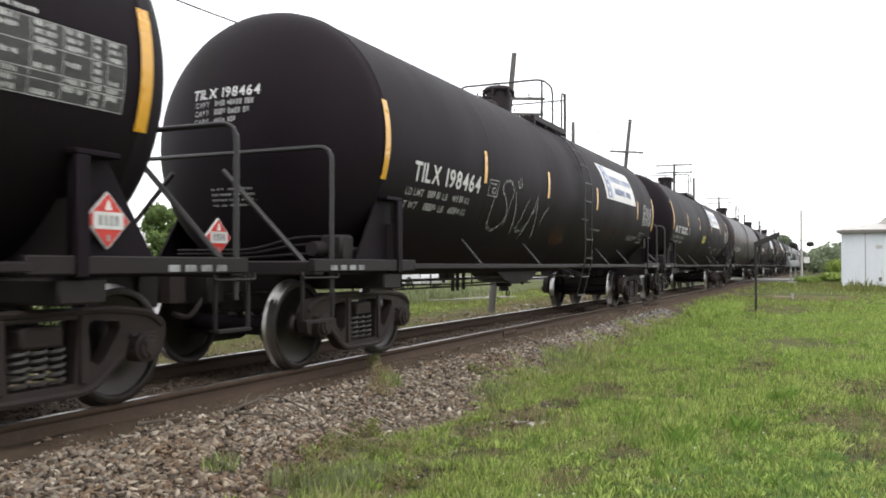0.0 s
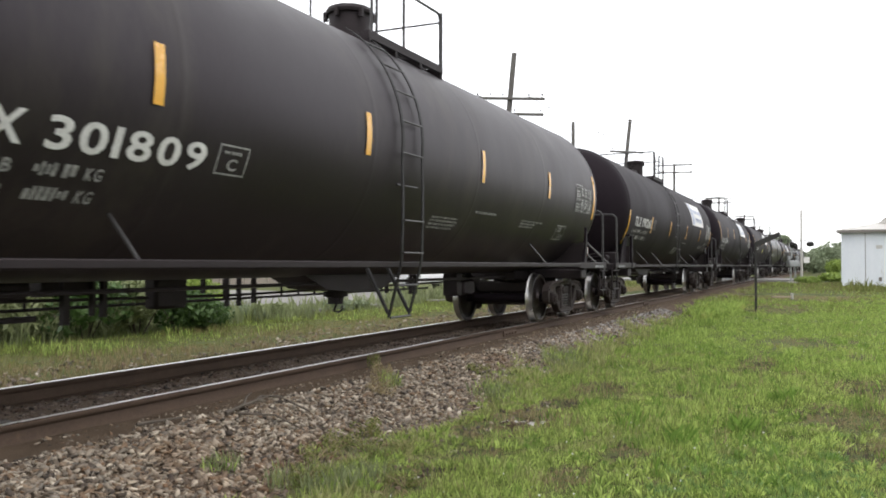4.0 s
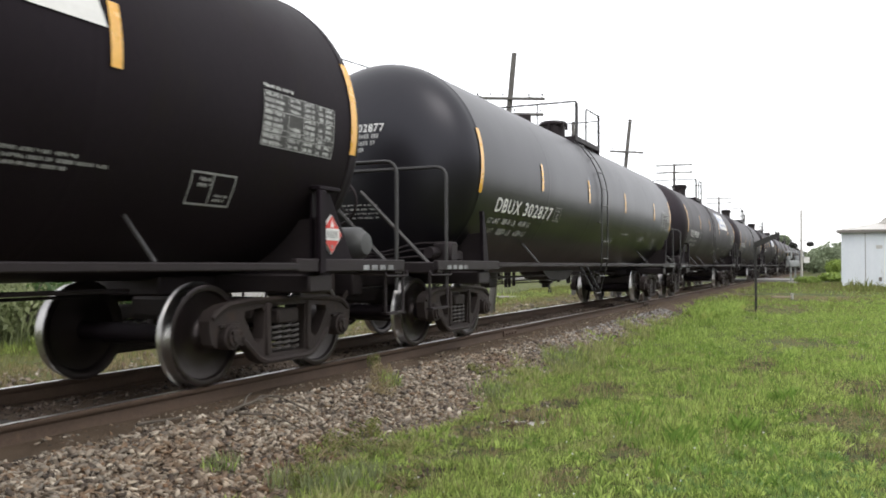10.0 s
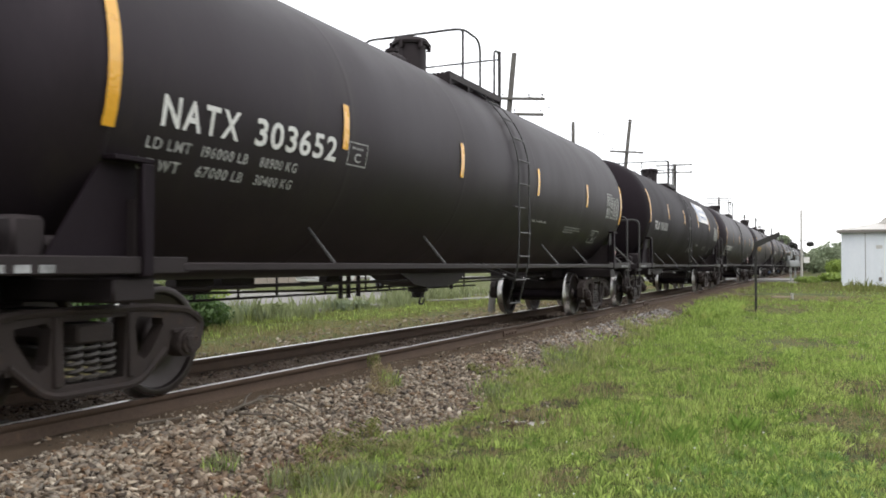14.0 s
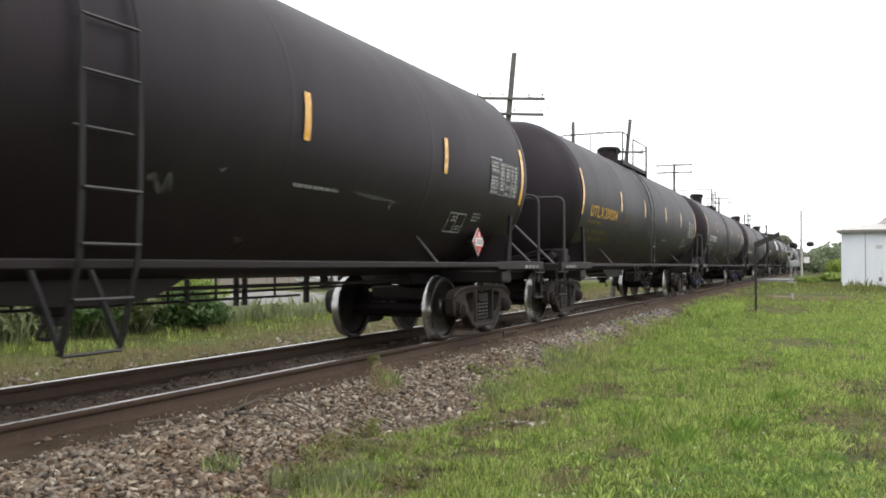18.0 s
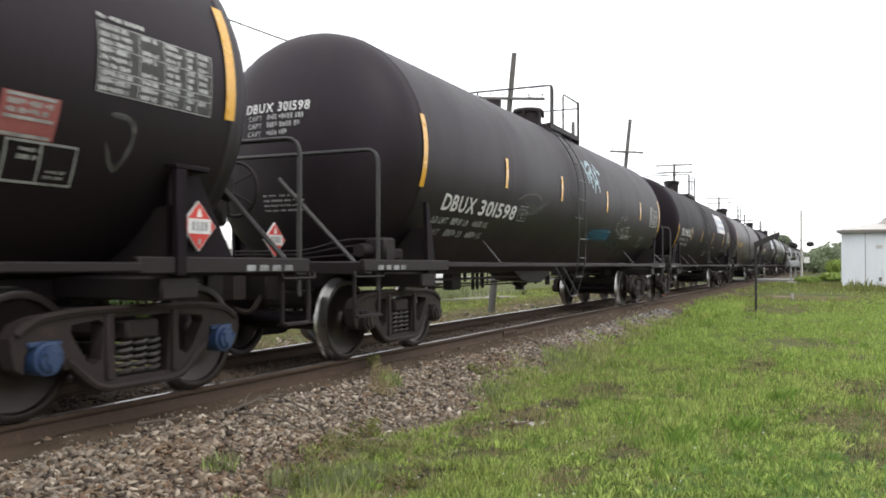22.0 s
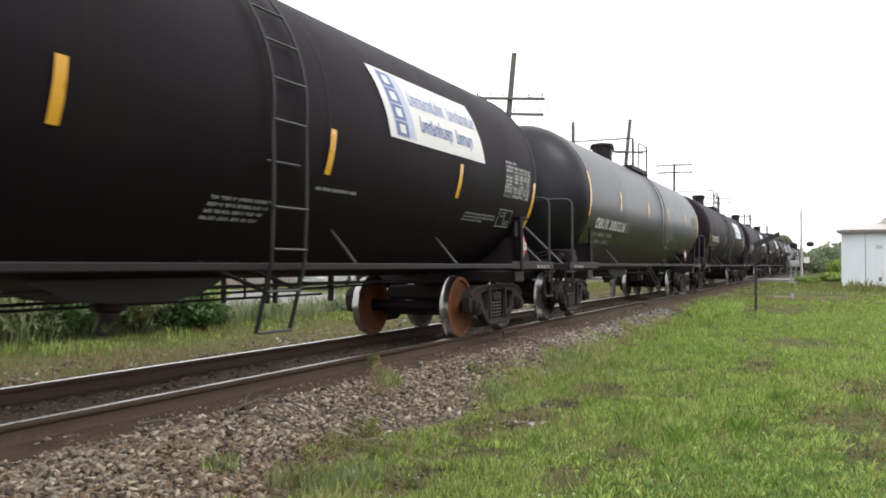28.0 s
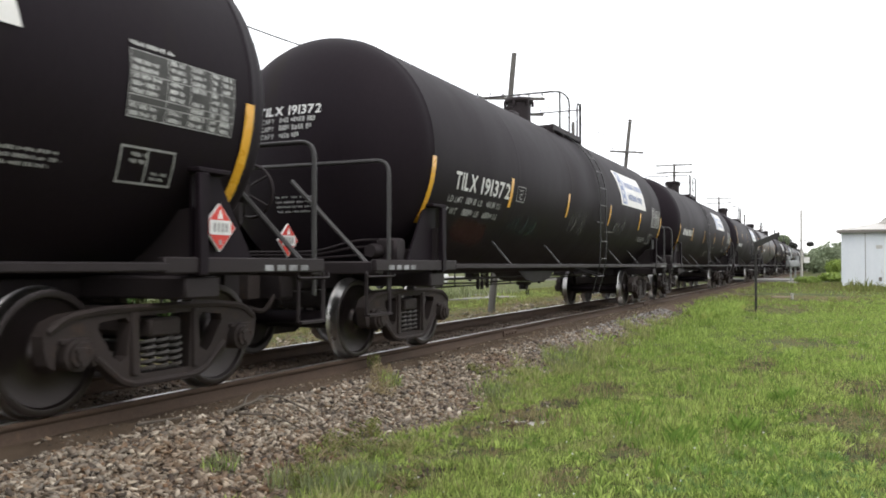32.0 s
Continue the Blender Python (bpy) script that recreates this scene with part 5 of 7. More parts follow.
tag(6, "faintspray", 0.045, hatch(-4.66, -3.70, 1.48, 1.96, 26, -0.35, 41, (0.15, 0.6), 2) + [[(-4.82, 1.94), (-4.75, 1.75), (-4.49, 1.54), (-4.13, 1.45)], [(-4.69, 1.78), (-4.60, 1.82), (-4.54, 1.81)]])
for i in (8, 19):
    tag(i, "whitespray", 0.022, [[(0.03, 1.65), (0.22, 1.48), (0.34, 1.49)], [(0.03, 1.64), (0.21, 1.74), (0.22, 1.68), (0.20, 1.52)], [(0.21, 1.80), (0.43, 1.81)]], False)
    tag(i, "faintspray", 0.05, [[(0.44, 1.50), (0.46, 1.36), (0.44, 1.24), (0.34, 1.13)]])
tag(11, "faintspray", 0.05, [[(2.67, 1.84), (3.10, 1.82), (3.68, 1.80)], [(3.48, 1.80), (3.54, 1.72)], [(-0.14, 1.71), (-0.08, 1.75), (0.05, 1.64), (0.08, 1.78), (0.14, 1.64)], [(1.25, 1.35), (1.26, 1.32), (1.38, 1.32)], [(0.58, 1.84), (0.68, 1.89)]])
tag(12, "tealfaint", 0.05, [[(-3.7, 1.9), (-3.4, 2.05), (-3.1, 1.9), (-3.3, 1.7), (-3.6, 1.75)], [(-2.9, 1.95), (-2.7, 1.7), (-2.5, 1.9), (-2.3, 1.7)], [(0.9, 1.9), (1.2, 1.75), (1.5, 1.9)]])
tag(13, "tealfaint", 0.055, [[(-4.58, 1.55), (-4.62, 1.66), (-4.56, 1.72), (-4.46, 1.71), (-4.43, 1.62), (-4.49, 1.56)], [(-4.45, 1.58), (-4.41, 1.68), (-4.32, 1.65), (-4.29, 1.55), (-4.34, 1.50)],
                             [(-3.88, 1.66), (-3.74, 1.69), (-3.76, 1.54), (-3.52, 1.53), (-3.66, 1.66)], [(-3.84, 1.60), (-3.62, 1.62), (-3.56, 1.68)]]
    + hatch(-4.60, -3.95, 1.34, 1.66, 24, 0.45, 21, (0.3, 0.8), 1))
tag(13, "tealfaint", 0.10, hatch(-4.64, -4.02, 1.36, 1.60, 9, 0.2, 22, (0.3, 0.8), 1))
tag(13, "faintspray", 0.05, [[(-4.35, 1.71), (-4.28, 1.74), (-4.26, 1.82), (-4.24, 1.86)], [(-4.34, 1.73), (-4.18, 1.72)]])
tag(13, "faintspray", 0.034, [[(-2.85, 1.92), (-2.68, 1.76), (-2.64, 1.97), (-2.62, 2.10), (-2.56, 1.87)], [(-2.57, 2.02), (-2.41, 2.06), (-2.31, 1.95), (-2.40, 1.86)], [(-2.22, 2.06), (-2.09, 1.75), (-2.04, 2.03), (-1.94, 1.79)],
                              [(-1.79, 2.15), (-1.73, 1.78), (-1.66, 2.02), (-1.47, 1.92)], [(-1.30, 2.11), (-1.24, 1.85), (-1.06, 2.05), (-0.90, 1.84)]] + hatch(-2.75, -0.95, 1.70, 1.98, 22, 0.25, 23, (0.4, 1.0)))
tag(13, "rustspray", 0.09, hatch(-2.70, -0.80, 1.42, 1.74, 20, 0.2, 24, (0.3, 0.8), 1) + [[(-3.49, 1.61), (-3.2, 1.63), (-2.98, 1.58)], [(-4.66, 1.53), (-4.6, 1.56)]])
tag(13, "faintspray", 0.03, hatch(0.55, 2.60, 1.56, 1.82, 20, 0.35, 25, (0.4, 0.9), 1))
tag(14, "paleblue", 0.095, [[(-0.04, 3.18), (0.04, 2.95), (0.17, 2.7)], [(0.11, 3.03), (0.35, 3.17), (0.53, 3.15), (0.49, 3.03), (0.22, 2.92)], [(0.25, 2.92), (0.31, 2.78), (0.36, 2.62)], [(0.48, 3.05), (0.57, 2.88), (0.65, 2.76)],
                            [(0.69, 3.08), (0.78, 2.97), (0.84, 2.76), (0.9, 2.58)], [(0.49, 2.54), (0.59, 2.74), (0.73, 2.8), (0.86, 2.75)], [(0.84, 3.19), (0.98, 3.07), (1.19, 3.0)], [(0.06, 2.94), (0.45, 2.83)]])
tag(14, "teal", 0.055, hatch(0.80, 2.30, 1.59, 1.90, 34, 0.12, 31, (0.7, 1.0)) + [[(0.47, 1.66), (0.62, 1.70), (0.80, 1.80), (0.95, 1.90)], [(0.50, 1.68), (0.70, 1.66), (0.86, 1.62)], [(0.62, 1.76), (0.85, 1.78)],
                                [(0.90, 1.66), (1.60, 1.70), (2.25, 1.68)], [(0.95, 1.80), (1.60, 1.84), (2.28, 1.88)]])
tag(14, "tealfaint", 0.12, hatch(2.42, 2.95, 1.55, 1.68, 6, 0.3, 32, (0.6, 1.0), 1) + hatch(3.08, 3.62, 1.52, 1.70, 6, 0.2, 33, (0.6, 1.0)))
tag(14, "silverpaint", 0.032, [[(2.68, 1.90), (2.66, 2.04), (2.74, 2.06), (2.75, 1.94)], [(2.65, 1.85), (2.78, 1.91), (2.81, 1.83)], [(2.86, 2.03), (2.93, 2.18), (3.04, 2.21)], [(3.11, 2.22), (3.28, 2.08)], [(3.35, 2.33), (3.30, 2.09)],
                               [(3.56, 2.25), (3.33, 2.08)], [(2.89, 1.98), (3.03, 1.80), (3.12, 1.90), (3.17, 1.97)], [(3.14, 1.97), (3.32, 1.87), (3.34, 1.99), (3.48, 1.81)], [(3.10, 1.72), (4.05, 1.80), (4.11, 1.73)],
                               [(3.60, 1.80), (3.54, 1.97), (3.89, 2.01), (3.71, 1.90), (3.95, 1.92), (3.79, 1.82), (4.03, 1.83)], [(3.18, 1.83), (3.36, 1.79), (3.55, 1.82)]], False)
tag(14, "faintspray", 0.07, [[(-4.13, 2.07), (-3.69, 2.21), (-3.01, 2.21), (-3.05, 1.96), (-3.78, 1.92), (-4.0, 2.0)], [(-4.09, 1.83), (-3.4, 1.95), (-2.60, 2.14)], [(-3.7, 2.12), (-3.4, 2.0), (-3.2, 2.14)]])
tag(13, "faintspray", 0.05, [[(6.29, 2.10), (6.47, 2.09), (6.54, 1.99), (6.50, 1.83), (6.43, 1.76), (6.32, 1.92)]])
tag(14, "faintspray", 0.06, [[(-1.47, 2.43), (-1.3, 2.39), (-1.16, 2.26), (-1.28, 2.06)], [(-1.36, 2.33), (-1.29, 2.01)]])
tag(15, "purplespray", 0.05, [[(2.95, 1.62), (2.98, 1.74), (3.10, 1.70), (3.05, 1.60), (2.95, 1.62)], [(3.14, 1.60), (3.14, 1.74), (3.22, 1.66), (3.26, 1.76)], [(3.28, 1.60), (3.30, 1.74), (3.42, 1.72), (3.44, 1.60)]])
tag(16, "rustspray", 0.30, [[(-3.0, 1.62), (-1.8, 1.66), (-0.4, 1.64)]])
tag(16, "silverpaint", 0.07, [[(-2.2, 1.76), (-2.1, 2.02), (-1.9, 1.98), (-1.95, 1.80)], [(-1.75, 1.78), (-1.62, 2.04), (-1.50, 1.78)], [(-1.35, 1.78), (-1.28, 2.02), (-1.10, 1.80), (-1.0, 2.04)], [(-0.85, 1.80), (-0.80, 2.04), (-0.62, 1.98)], [(-0.45, 1.82), (-0.35, 2.02), (-0.1, 1.84)]])
tag(16, "whitespray", 0.05, [[(-3.0, 1.62), (-2.8, 1.86), (-2.4, 1.84), (-2.5, 1.60), (-2.9, 1.56)], [(-2.3, 1.50), (-2.0, 1.68), (-1.7, 1.52), (-1.4, 1.68), (-1.1, 1.52), (-0.8, 1.68), (-0.5, 1.54)], [(-2.7, 1.48), (-1.8, 1.46), (-0.9, 1.48)]])
tag(18, "greenwhite", 0.036, [[(1.82, 1.69), (1.83, 1.83), (1.91, 1.89), (2.09, 1.81), (1.95, 1.81), (1.90, 1.90), (1.95, 1.99), (2.02, 1.98)], [(1.70, 1.99), (1.77, 2.01), (1.82, 1.94), (1.73, 1.90)],
                              [(2.14, 1.71), (2.06, 1.84), (2.06, 2.05), (2.10, 2.10), (2.24, 2.07), (2.34, 2.08), (2.38, 2.03)], [(1.97, 1.66), (2.10, 1.67), (2.20, 1.62), (2.10, 1.70)],
                              [(2.19, 1.71), (2.13, 1.93), (2.30, 1.97), (2.33, 1.87), (2.20, 1.83)], [(2.42, 1.68), (2.35, 1.89), (2.49, 1.94), (2.64, 1.95), (2.68, 1.88), (2.49, 1.86)],
                              [(2.20, 1.76), (2.79, 1.80)], [(2.69, 1.79), (2.75, 1.60), (2.69, 1.56), (2.86, 1.58), (2.96, 1.65), (3.08, 1.66)], [(2.42, 1.92), (2.61, 1.94), (2.68, 1.84)]])
tag(18, "whitespray", 0.05, [[(2.20, 1.93), (2.30, 1.94)], [(2.50, 1.91), (2.66, 1.91)], [(2.56, 1.88), (2.66, 1.87)]])
tag(18, "hazespray", 0.10, [[(2.00, 2.72), (2.01, 2.63), (2.12, 2.57), (2.16, 2.42), (2.16, 2.25)], [(2.14, 2.60), (2.19, 2.65), (2.28, 2.45), (2.30, 2.35)]])
tag(18, "whitespray", 0.022, [[(4.57, 1.73), (4.70, 1.81), (4.77, 1.74), (4.67, 1.65), (4.57, 1.73)], [(4.64, 1.72), (4.70, 1.74)]], False)
tag(18, "rustspray", 0.05, [[(2.49, 1.49), (2.72, 1.32), (2.90, 1.23)]])
tag(20, "rustspray", 0.30, [[(-6.3, 1.62), (-5.6, 1.56), (-5.0, 1.50)]])
tag(20, "tealfaint", 0.045, hatch(-4.35, -3.05, 1.58, 1.84, 20, 0.5, 51, (0.4, 0.9), 1) + [[(-3.55, 1.95), (-3.62, 1.72), (-3.70, 1.52)], [(-3.35, 1.84), (-3.1, 1.82), (-3.15, 1.72), (-3.4, 1.72)]])
tag(20, "faintspray", 0.05, hatch(-1.35, -0.20, 1.70, 2.12, 16, 0.3, 52, (0.4, 0.9), 1))
tag(20, "faintspray", 0.05, hatch(2.0, 3.1, 1.78, 2.15, 16, 0.3, 53, (0.4, 0.9), 1))

# cars whose dome stands off its usual place, and those of their style without the small top valve
DOMES = {3: (-0.25, 0, 0.10), 16: (-1.28, 0, 0.06), 18: (-1.12, 0, 0.10)}
NO_VALVE = (3, 12, 16, 18)
LADDERS = {13: -0.10, 17: 1.41, 18: 1.10}

INKS = {"whitespray": "white", "greenwhite": "greenish white", "hazespray": "pale drip-like", "rustbright": "faint rust-brown", "rustspray": "dark red", "purplespray": "faint purple", "faintspray": "faint grey", "blockspray": "thin grey block-letter",
        "darkspray": "greenish black", "blackspray": "black", "tealfaint": "faint teal", "teal": "teal", "paleblue": "pale blue", "silverpaint": "silver"}

templates = {k: tank_car(k) for k in "abc"}
templates["u"] = tank_car("b", True)
used = set()
CARS = []
for i, row in enumerate(FLEET):
    st = "u" if i == 12 else row[3]
    if st in used:
        CARS.append(copy_thing(templates[st], pose(0, TRACK_Y, 0)))
    else:
        used.add(st)
        CARS.append(templates[st])

for i, (car, row) in enumerate(zip(CARS, FLEET)):
    mark, number, paint, st, tape, colour, sign, zt, rusty = row
    sets = 0
    for ch in car.children:
        if ch.name.startswith("tank") and ch.data in TANKS.values():
            ch.data = TANKS[paint + st]
        if ch.name.startswith("wheelset"):
            if sets in rusty:
                for wv in ch.children:
                    wv.data = RUST_WHEEL
            sets += 1
        if ch.name.startswith("manway") and i in DOMES:
            ch.location = DOMES[i]
        if i in LADDERS and ch.name.startswith("ladder"):
            ch.location = (LADDERS[i], 0, 0)
        if i == 13 and ch.name.startswith("bogie"):
            for c in ch.children:
                if c.name.startswith("bearing_cap"):
                    c.data = BLUE_CAP
    if i == 0:
        for ch in [c for c in car.children if c.name.startswith(("brake_wheel", "brake_housing"))]:
            bpy.data.objects.remove(ch)
    if i in (11, 14):
        for ch in [c for c in car.children if c.name.startswith(("equipment", "reservoir"))]:
            bpy.data.objects.remove(ch)
    if i in NO_VALVE:
        for ch in [c for c in car.children if c.name.startswith("valve") and not c.name.startswith("valve_b")]:
            bpy.data.objects.remove(ch)
    a1, a0, b1, b0 = STRIPES[tape]
    short = TAPES.get(i, (-4.55, -1.58, 1.58, 4.56))
    for x, tz, bz, w in ((-7.35, a1, a0, 0.11), (7.50, a1, a0, 0.11), *((q, b1, b0, 0.10) for q in short)):
        if tz:
            decal("reflector_tape", patch(x - w / 2, x + w / 2, bz, tz, 8), M["stripe"], car, "orange reflective tape", 0.011)
    if tape == "end":
        for x in (-4.2, 2.9):
            decal("reflector_tape", patch(x - 0.04, x + 0.04, 1.72, 2.02, 4), M["stripe"], car, "orange reflective tape", 0.011)
    side_stencils(car, i, st, tape)
    if sign:
        sign_panel(car, *sign)
    if mark and number:
        reporting_marks(car, mark, number, st, colour, zt)
    elif i > 0:
        if mark:
            decal("reporting_mark", lettering(mark, -6.66, -5.94, zt, zt + 0.22), M["white"], car, "large painted letters")
            for k in range(6):
                decal("number_bar", patch(-5.77 + 0.19 * k, -5.65 + 0.19 * k, zt, zt + 0.22, 3), M["dull"], car)
        else:
            decal("reporting_mark", bars(-6.6, -4.5, zt, zt + 0.22, 1, i, 0.1), M["white"], car, "faint painted lettering")["kind"] = "stuff"
    if i == 13:
        sticker = decal("red_sticker", patch(5.52, 5.93, 1.86, 2.12, 5, 2), M["redfaded"], car, "faded red sticker with pale edges", 0.010)
        for z in (1.865, 1.965, 2.095):
            decal("print_bar", patch(5.55, 5.90, z, z + 0.02, 2), M["dull"], sticker, "", 0.013)
        decal("print_line", bars(5.56, 5.89, 1.99, 2.085, 2, 5, 0.4), M["dull"], sticker, "", 0.013)["kind"] = "stuff"
    if i in (2, 6):
        st_ = decal("sticker", patch(-0.66, 0.06, 1.94, 2.19, 4), M["sticker"], car, "yellow sticker with faint print", 0.010)
        decal("print_line", bars(-0.6, 0.0, 1.98, 2.15, 3, i, 0.6), M["dullyellow"], st_, "", 0.013)
    for k, (ink, width, lines, curved) in enumerate(TAGS.get(i, ())):
        if len(lines) > 14:
            tagged(spray("graffiti", lines, width, ink, car, f"{INKS[ink]} sprayed graffiti", 0.012 + 0.004 * k, curved), kind="stuff")
            continue
        for n, q in enumerate(lines):
            spray("graffiti_stroke", [q], width, ink, car, f"{INKS[ink]} sprayed stroke", 0.012 + 0.004 * k + 0.0003 * n, curved)
    if i == 18:
        rnd = random.Random(7)
        x = 2.46
        while x < 3.72:
            w = rnd.uniform(0.03, 0.10)
            decal("print_bar", patch(x, x + w, 1.832, 1.862, 1), M["dull"], car)
            x += w + rnd.choice((0.012, 0.012, 0.03))
    placard_parts(car, -8.70, -0.36, 1.36, 0.19, "side")
    if i in (11, 18):
        hold = math.sqrt(TANK_R ** 2 - (1.60 - TANK_Z) ** 2) + 0.02
        placard_parts(car, 6.4 - (hold - 1.2) * 0.75, -hold, 1.42, 0.20, "side")
        bm = B()
        box(bm, 6.36 - (hold - 1.2) * 0.75, 6.44 - (hold - 1.2) * 0.75, -hold + 0.02, -hold + 0.30, 1.40, 1.46)
        part("placard_bracket", bm, M["frame"], car)
    elif i != 7:
        placard_parts(car, 7.27 if i != 15 else 7.60, -1.42, 1.385, 0.195, "side")
    if i in (1, 2, 5, 6, 10, 12, 18):
        bm = B()
        lathe(bm, [(0, -1.22), (0.12, -1.20), (0.19, -1.10), (0.19, -0.72), (0.197, -0.71), (0.197, -0.68), (0.19, -0.67), (0.19, -0.30), (0.12, -0.20), (0, -0.18)], "y", 24, (8.33, 0, 1.32))
        part("air_reservoir", bm, M["tankgrey"], car, "grey air reservoir")
    words = {"black": "black", "worn": "worn black", "faded": "faded grey-black", "gloss": "glossy black"}[paint]
    extra = "a white sign panel" if sign else ("yellow lettering" if colour == "yellow" else ("sprayed graffiti" if i in TAGS else "white stencils"))
    car["label"] = f"{words} tank car with {extra} on the track"


# ---------------------------------------------------------------- poles and wires
def utility_pole(x, y, top, lean, arms, r=0.09, arm=2.3):
    """A weathered pole; arms are heights of crossarms. lean: degrees towards -y."""
    z0 = ground_z(x, y) - 0.05
    y += (top - z0) * math.sin(radians(lean))
    pole = thing("utility_pole", "leaning weathered wooden utility pole with crossarms" if arms else "bare weathered wooden pole", "utility pole", "poles of the old wire line", at=(x, y, z0))
    pole.rotation_euler = (radians(lean), 0, 0)
    h = top - z0
    bm = B()
    tube(bm, [(0, 0, 0), (0, 0, h * 0.5), (0.01, 0, h)], [r * 1.25, r * 1.05, r * 0.85], 10)
    part("post", bm, M["pole"], pole)
    for k, az in enumerate(arms):
        bm = B()
        z = az - z0
        box(bm, -0.06 - r, -r + 0.03, -arm / 2, arm / 2, z - 0.04, z + 0.04, 0.01)
        a = part("crossarm", bm, M["pole"], pole)
        for j in range(6):
            if (j + k) % 6 == 2:
                continue
            yy = -arm / 2 + 0.1 + j * (arm - 0.2) / 5
            bm = B()
            lathe(bm, [(0.008, 0.0), (0.008, 0.05), (0.024, 0.05), (0.028, 0.08), (0.018, 0.11), (0, 0.12)], "z", 8, (-r, yy, z + 0.05))
            part("insulator", bm, M["wire"], a)
    return pole


POLES = [(23.7, 8.66, 7.6, 5.5, (6.19, 5.72)), (36.5, 10.5, 7.6, 0.0, ()), (36.7, 7.95, 7.6, 6.0, (6.14,), 0.09, 1.5), (54.3, 8.95, 7.6, 0.5, (7.49, 7.02)), (81.9, 9.4, 7.6, 0.0, (7.4, 6.95)),
         (112.5, 9.8, 7.6, 0.0, (7.4, 6.9)), (146, 10.3, 7.6, 0.0, (7.4, 6.9)), (182, 10.6, 7.6, 0.0, (7.4,))]
for row in POLES:
    utility_pole(*row)
# ends of each wire and its sag
WIRES = [((-5.6, 9.9, 6.30), (23.6, 9.7, 6.30), 0.82), ((23.5, 8.2, 6.20), (36.6, 7.4, 6.15), 0.12), ((36.6, 7.4, 6.15), (54.2, 8.4, 7.55), 0.2), ((54.2, 8.4, 7.5), (81.8, 8.8, 7.45), 0.3),
         ((36.6, 8.4, 6.2), (54.2, 9.4, 7.08), 0.2), ((81.8, 8.8, 7.45), (112.4, 9.3, 7.45), 0.35)]
for a, b, sag in WIRES:
    a, b = Vector(a), Vector(b)
    bm = B()
    tube(bm, [a.lerp(b, i / 14) - Vector((0, 0, sag * 4 * (i / 14) * (1 - i / 14))) for i in range(15)], 0.015 if sag > 0.8 else 0.010, 5)
    solid("overhead_wire", bm, M["wire"], "thin sagging overhead wire between the poles", "wire", "overhead wires")


# ---------------------------------------------------------------- the shed and the crossing
def shed():
    x, y = 53.85, -0.67
    z = ground_z(x, y) - 0.05
    s = thing("metal_shed", "white sheet-metal shed with a low grey hipped roof", "shed", at=(x, y, z))
    s.rotation_euler = (0, 0, radians(-4))
    W, D, H = 5.2, 5.0, 3.27
    bm = B()
    box(bm, 0.0, 0.12, -W, 0, 0, H)
    part("front_wall", bm, M["shedwall"], s)
    for nm, b in (("side_wall", (0.12, D, -0.12, 0.0, 0, H)), ("side_wall", (0.12, D, -W, -W + 0.12, 0, H)), ("rear_wall", (D - 0.12, D, -W + 0.12, -0.12, 0, H))):
        part(nm, box(B(), *b), M["shedwall"], s)
    for yy, mat in ((-1.24, "fascia"), (-2.42, "shedwall"), (-3.6, "shedwall"), (-4.5, "shedwall")):
        part("seam", box(B(), -0.016, 0.0, yy - 0.014, yy + 0.014, 0.02, H - 0.05), M[mat], s)
    part("corner_trim", box(B(), -0.02, 0.06, -0.06, 0.02, 0, H), M["shedwall"], s)
    part("dark_patch", box(B(), -0.03, 0.0, -2.08, -1.92, 0.42, 0.66), M["fascia"], s, "small dark outlet on the wall")
    part("notice", box(B(), -0.02, 0.0, -2.12, -1.80, 2.30, 2.50), M["block"], s, "pale faded notice on the wall")
    part("lamp_bracket", box(B(), -0.08, 0.0, -2.84, -2.72, 2.28, 2.46), M["fascia"], s)
    o = 0.26
    bm = B()
    lo = [(-o, o, H), (D + o, o, H), (D + o, -W - o, H), (-o, -W - o, H)]
    v0 = [bm.verts.new(q) for q in lo]
    v1 = [bm.verts.new((a, b, c + 0.14)) for a, b, c in lo]
    r = [bm.verts.new((2.4, -2.2, H + 0.72)), bm.verts.new((2.4, -3.0, H + 0.72))]
    for i in range(4):
        bm.faces.new((v0[i], v0[(i + 1) % 4], v1[(i + 1) % 4], v1[i]))
    bm.faces.new(v0[::-1])
    bm.faces.new((v1[0], v1[1], r[0]))
    bm.faces.new((v1[1], v1[2], r[1], r[0]))
    bm.faces.new((v1[2], v1[3], r[1]))
    bm.faces.new((v1[3], v1[0], r[0], r[1]))
    roof = part("roof", bm, M["shedroof"], s)
    part("fascia", box(B(), -o - 0.03, -o, -W - o, o, H - 0.04, H + 0.12), M["fascia"], s)
    bm = B()
    plate(bm, [(-1.75, H + 0.45), (-3.6, H + 0.45), (-3.3, H + 0.98), (-2.35, H + 0.98)], "x", 1.5, 3.3)
    part("roof_vent", bm, M["shedroof"], roof)
    return s


shed()


def slanted_board():
    x, y = 28.76, 2.17
    z = ground_z(x, y) - 0.08
    s = thing("board_post", "dark post with a slanted dark board nailed to its top", "sign post", at=(x, y, z))
    s.rotation_euler = (0, 0, radians(25 - 90))
    part("post", box(B(), -0.032, 0.032, -0.032, 0.032, 0, 2.3, 0.008), M["darkwood"], s)
    bm = B()
    plate(bm, [(-0.02, 2.14), (0.76, 2.50), (0.77, 2.67), (-0.08, 2.31)], "y", -0.062, -0.032)
    part("board", bm, M["darkwood"], s)
    return s


slanted_board()


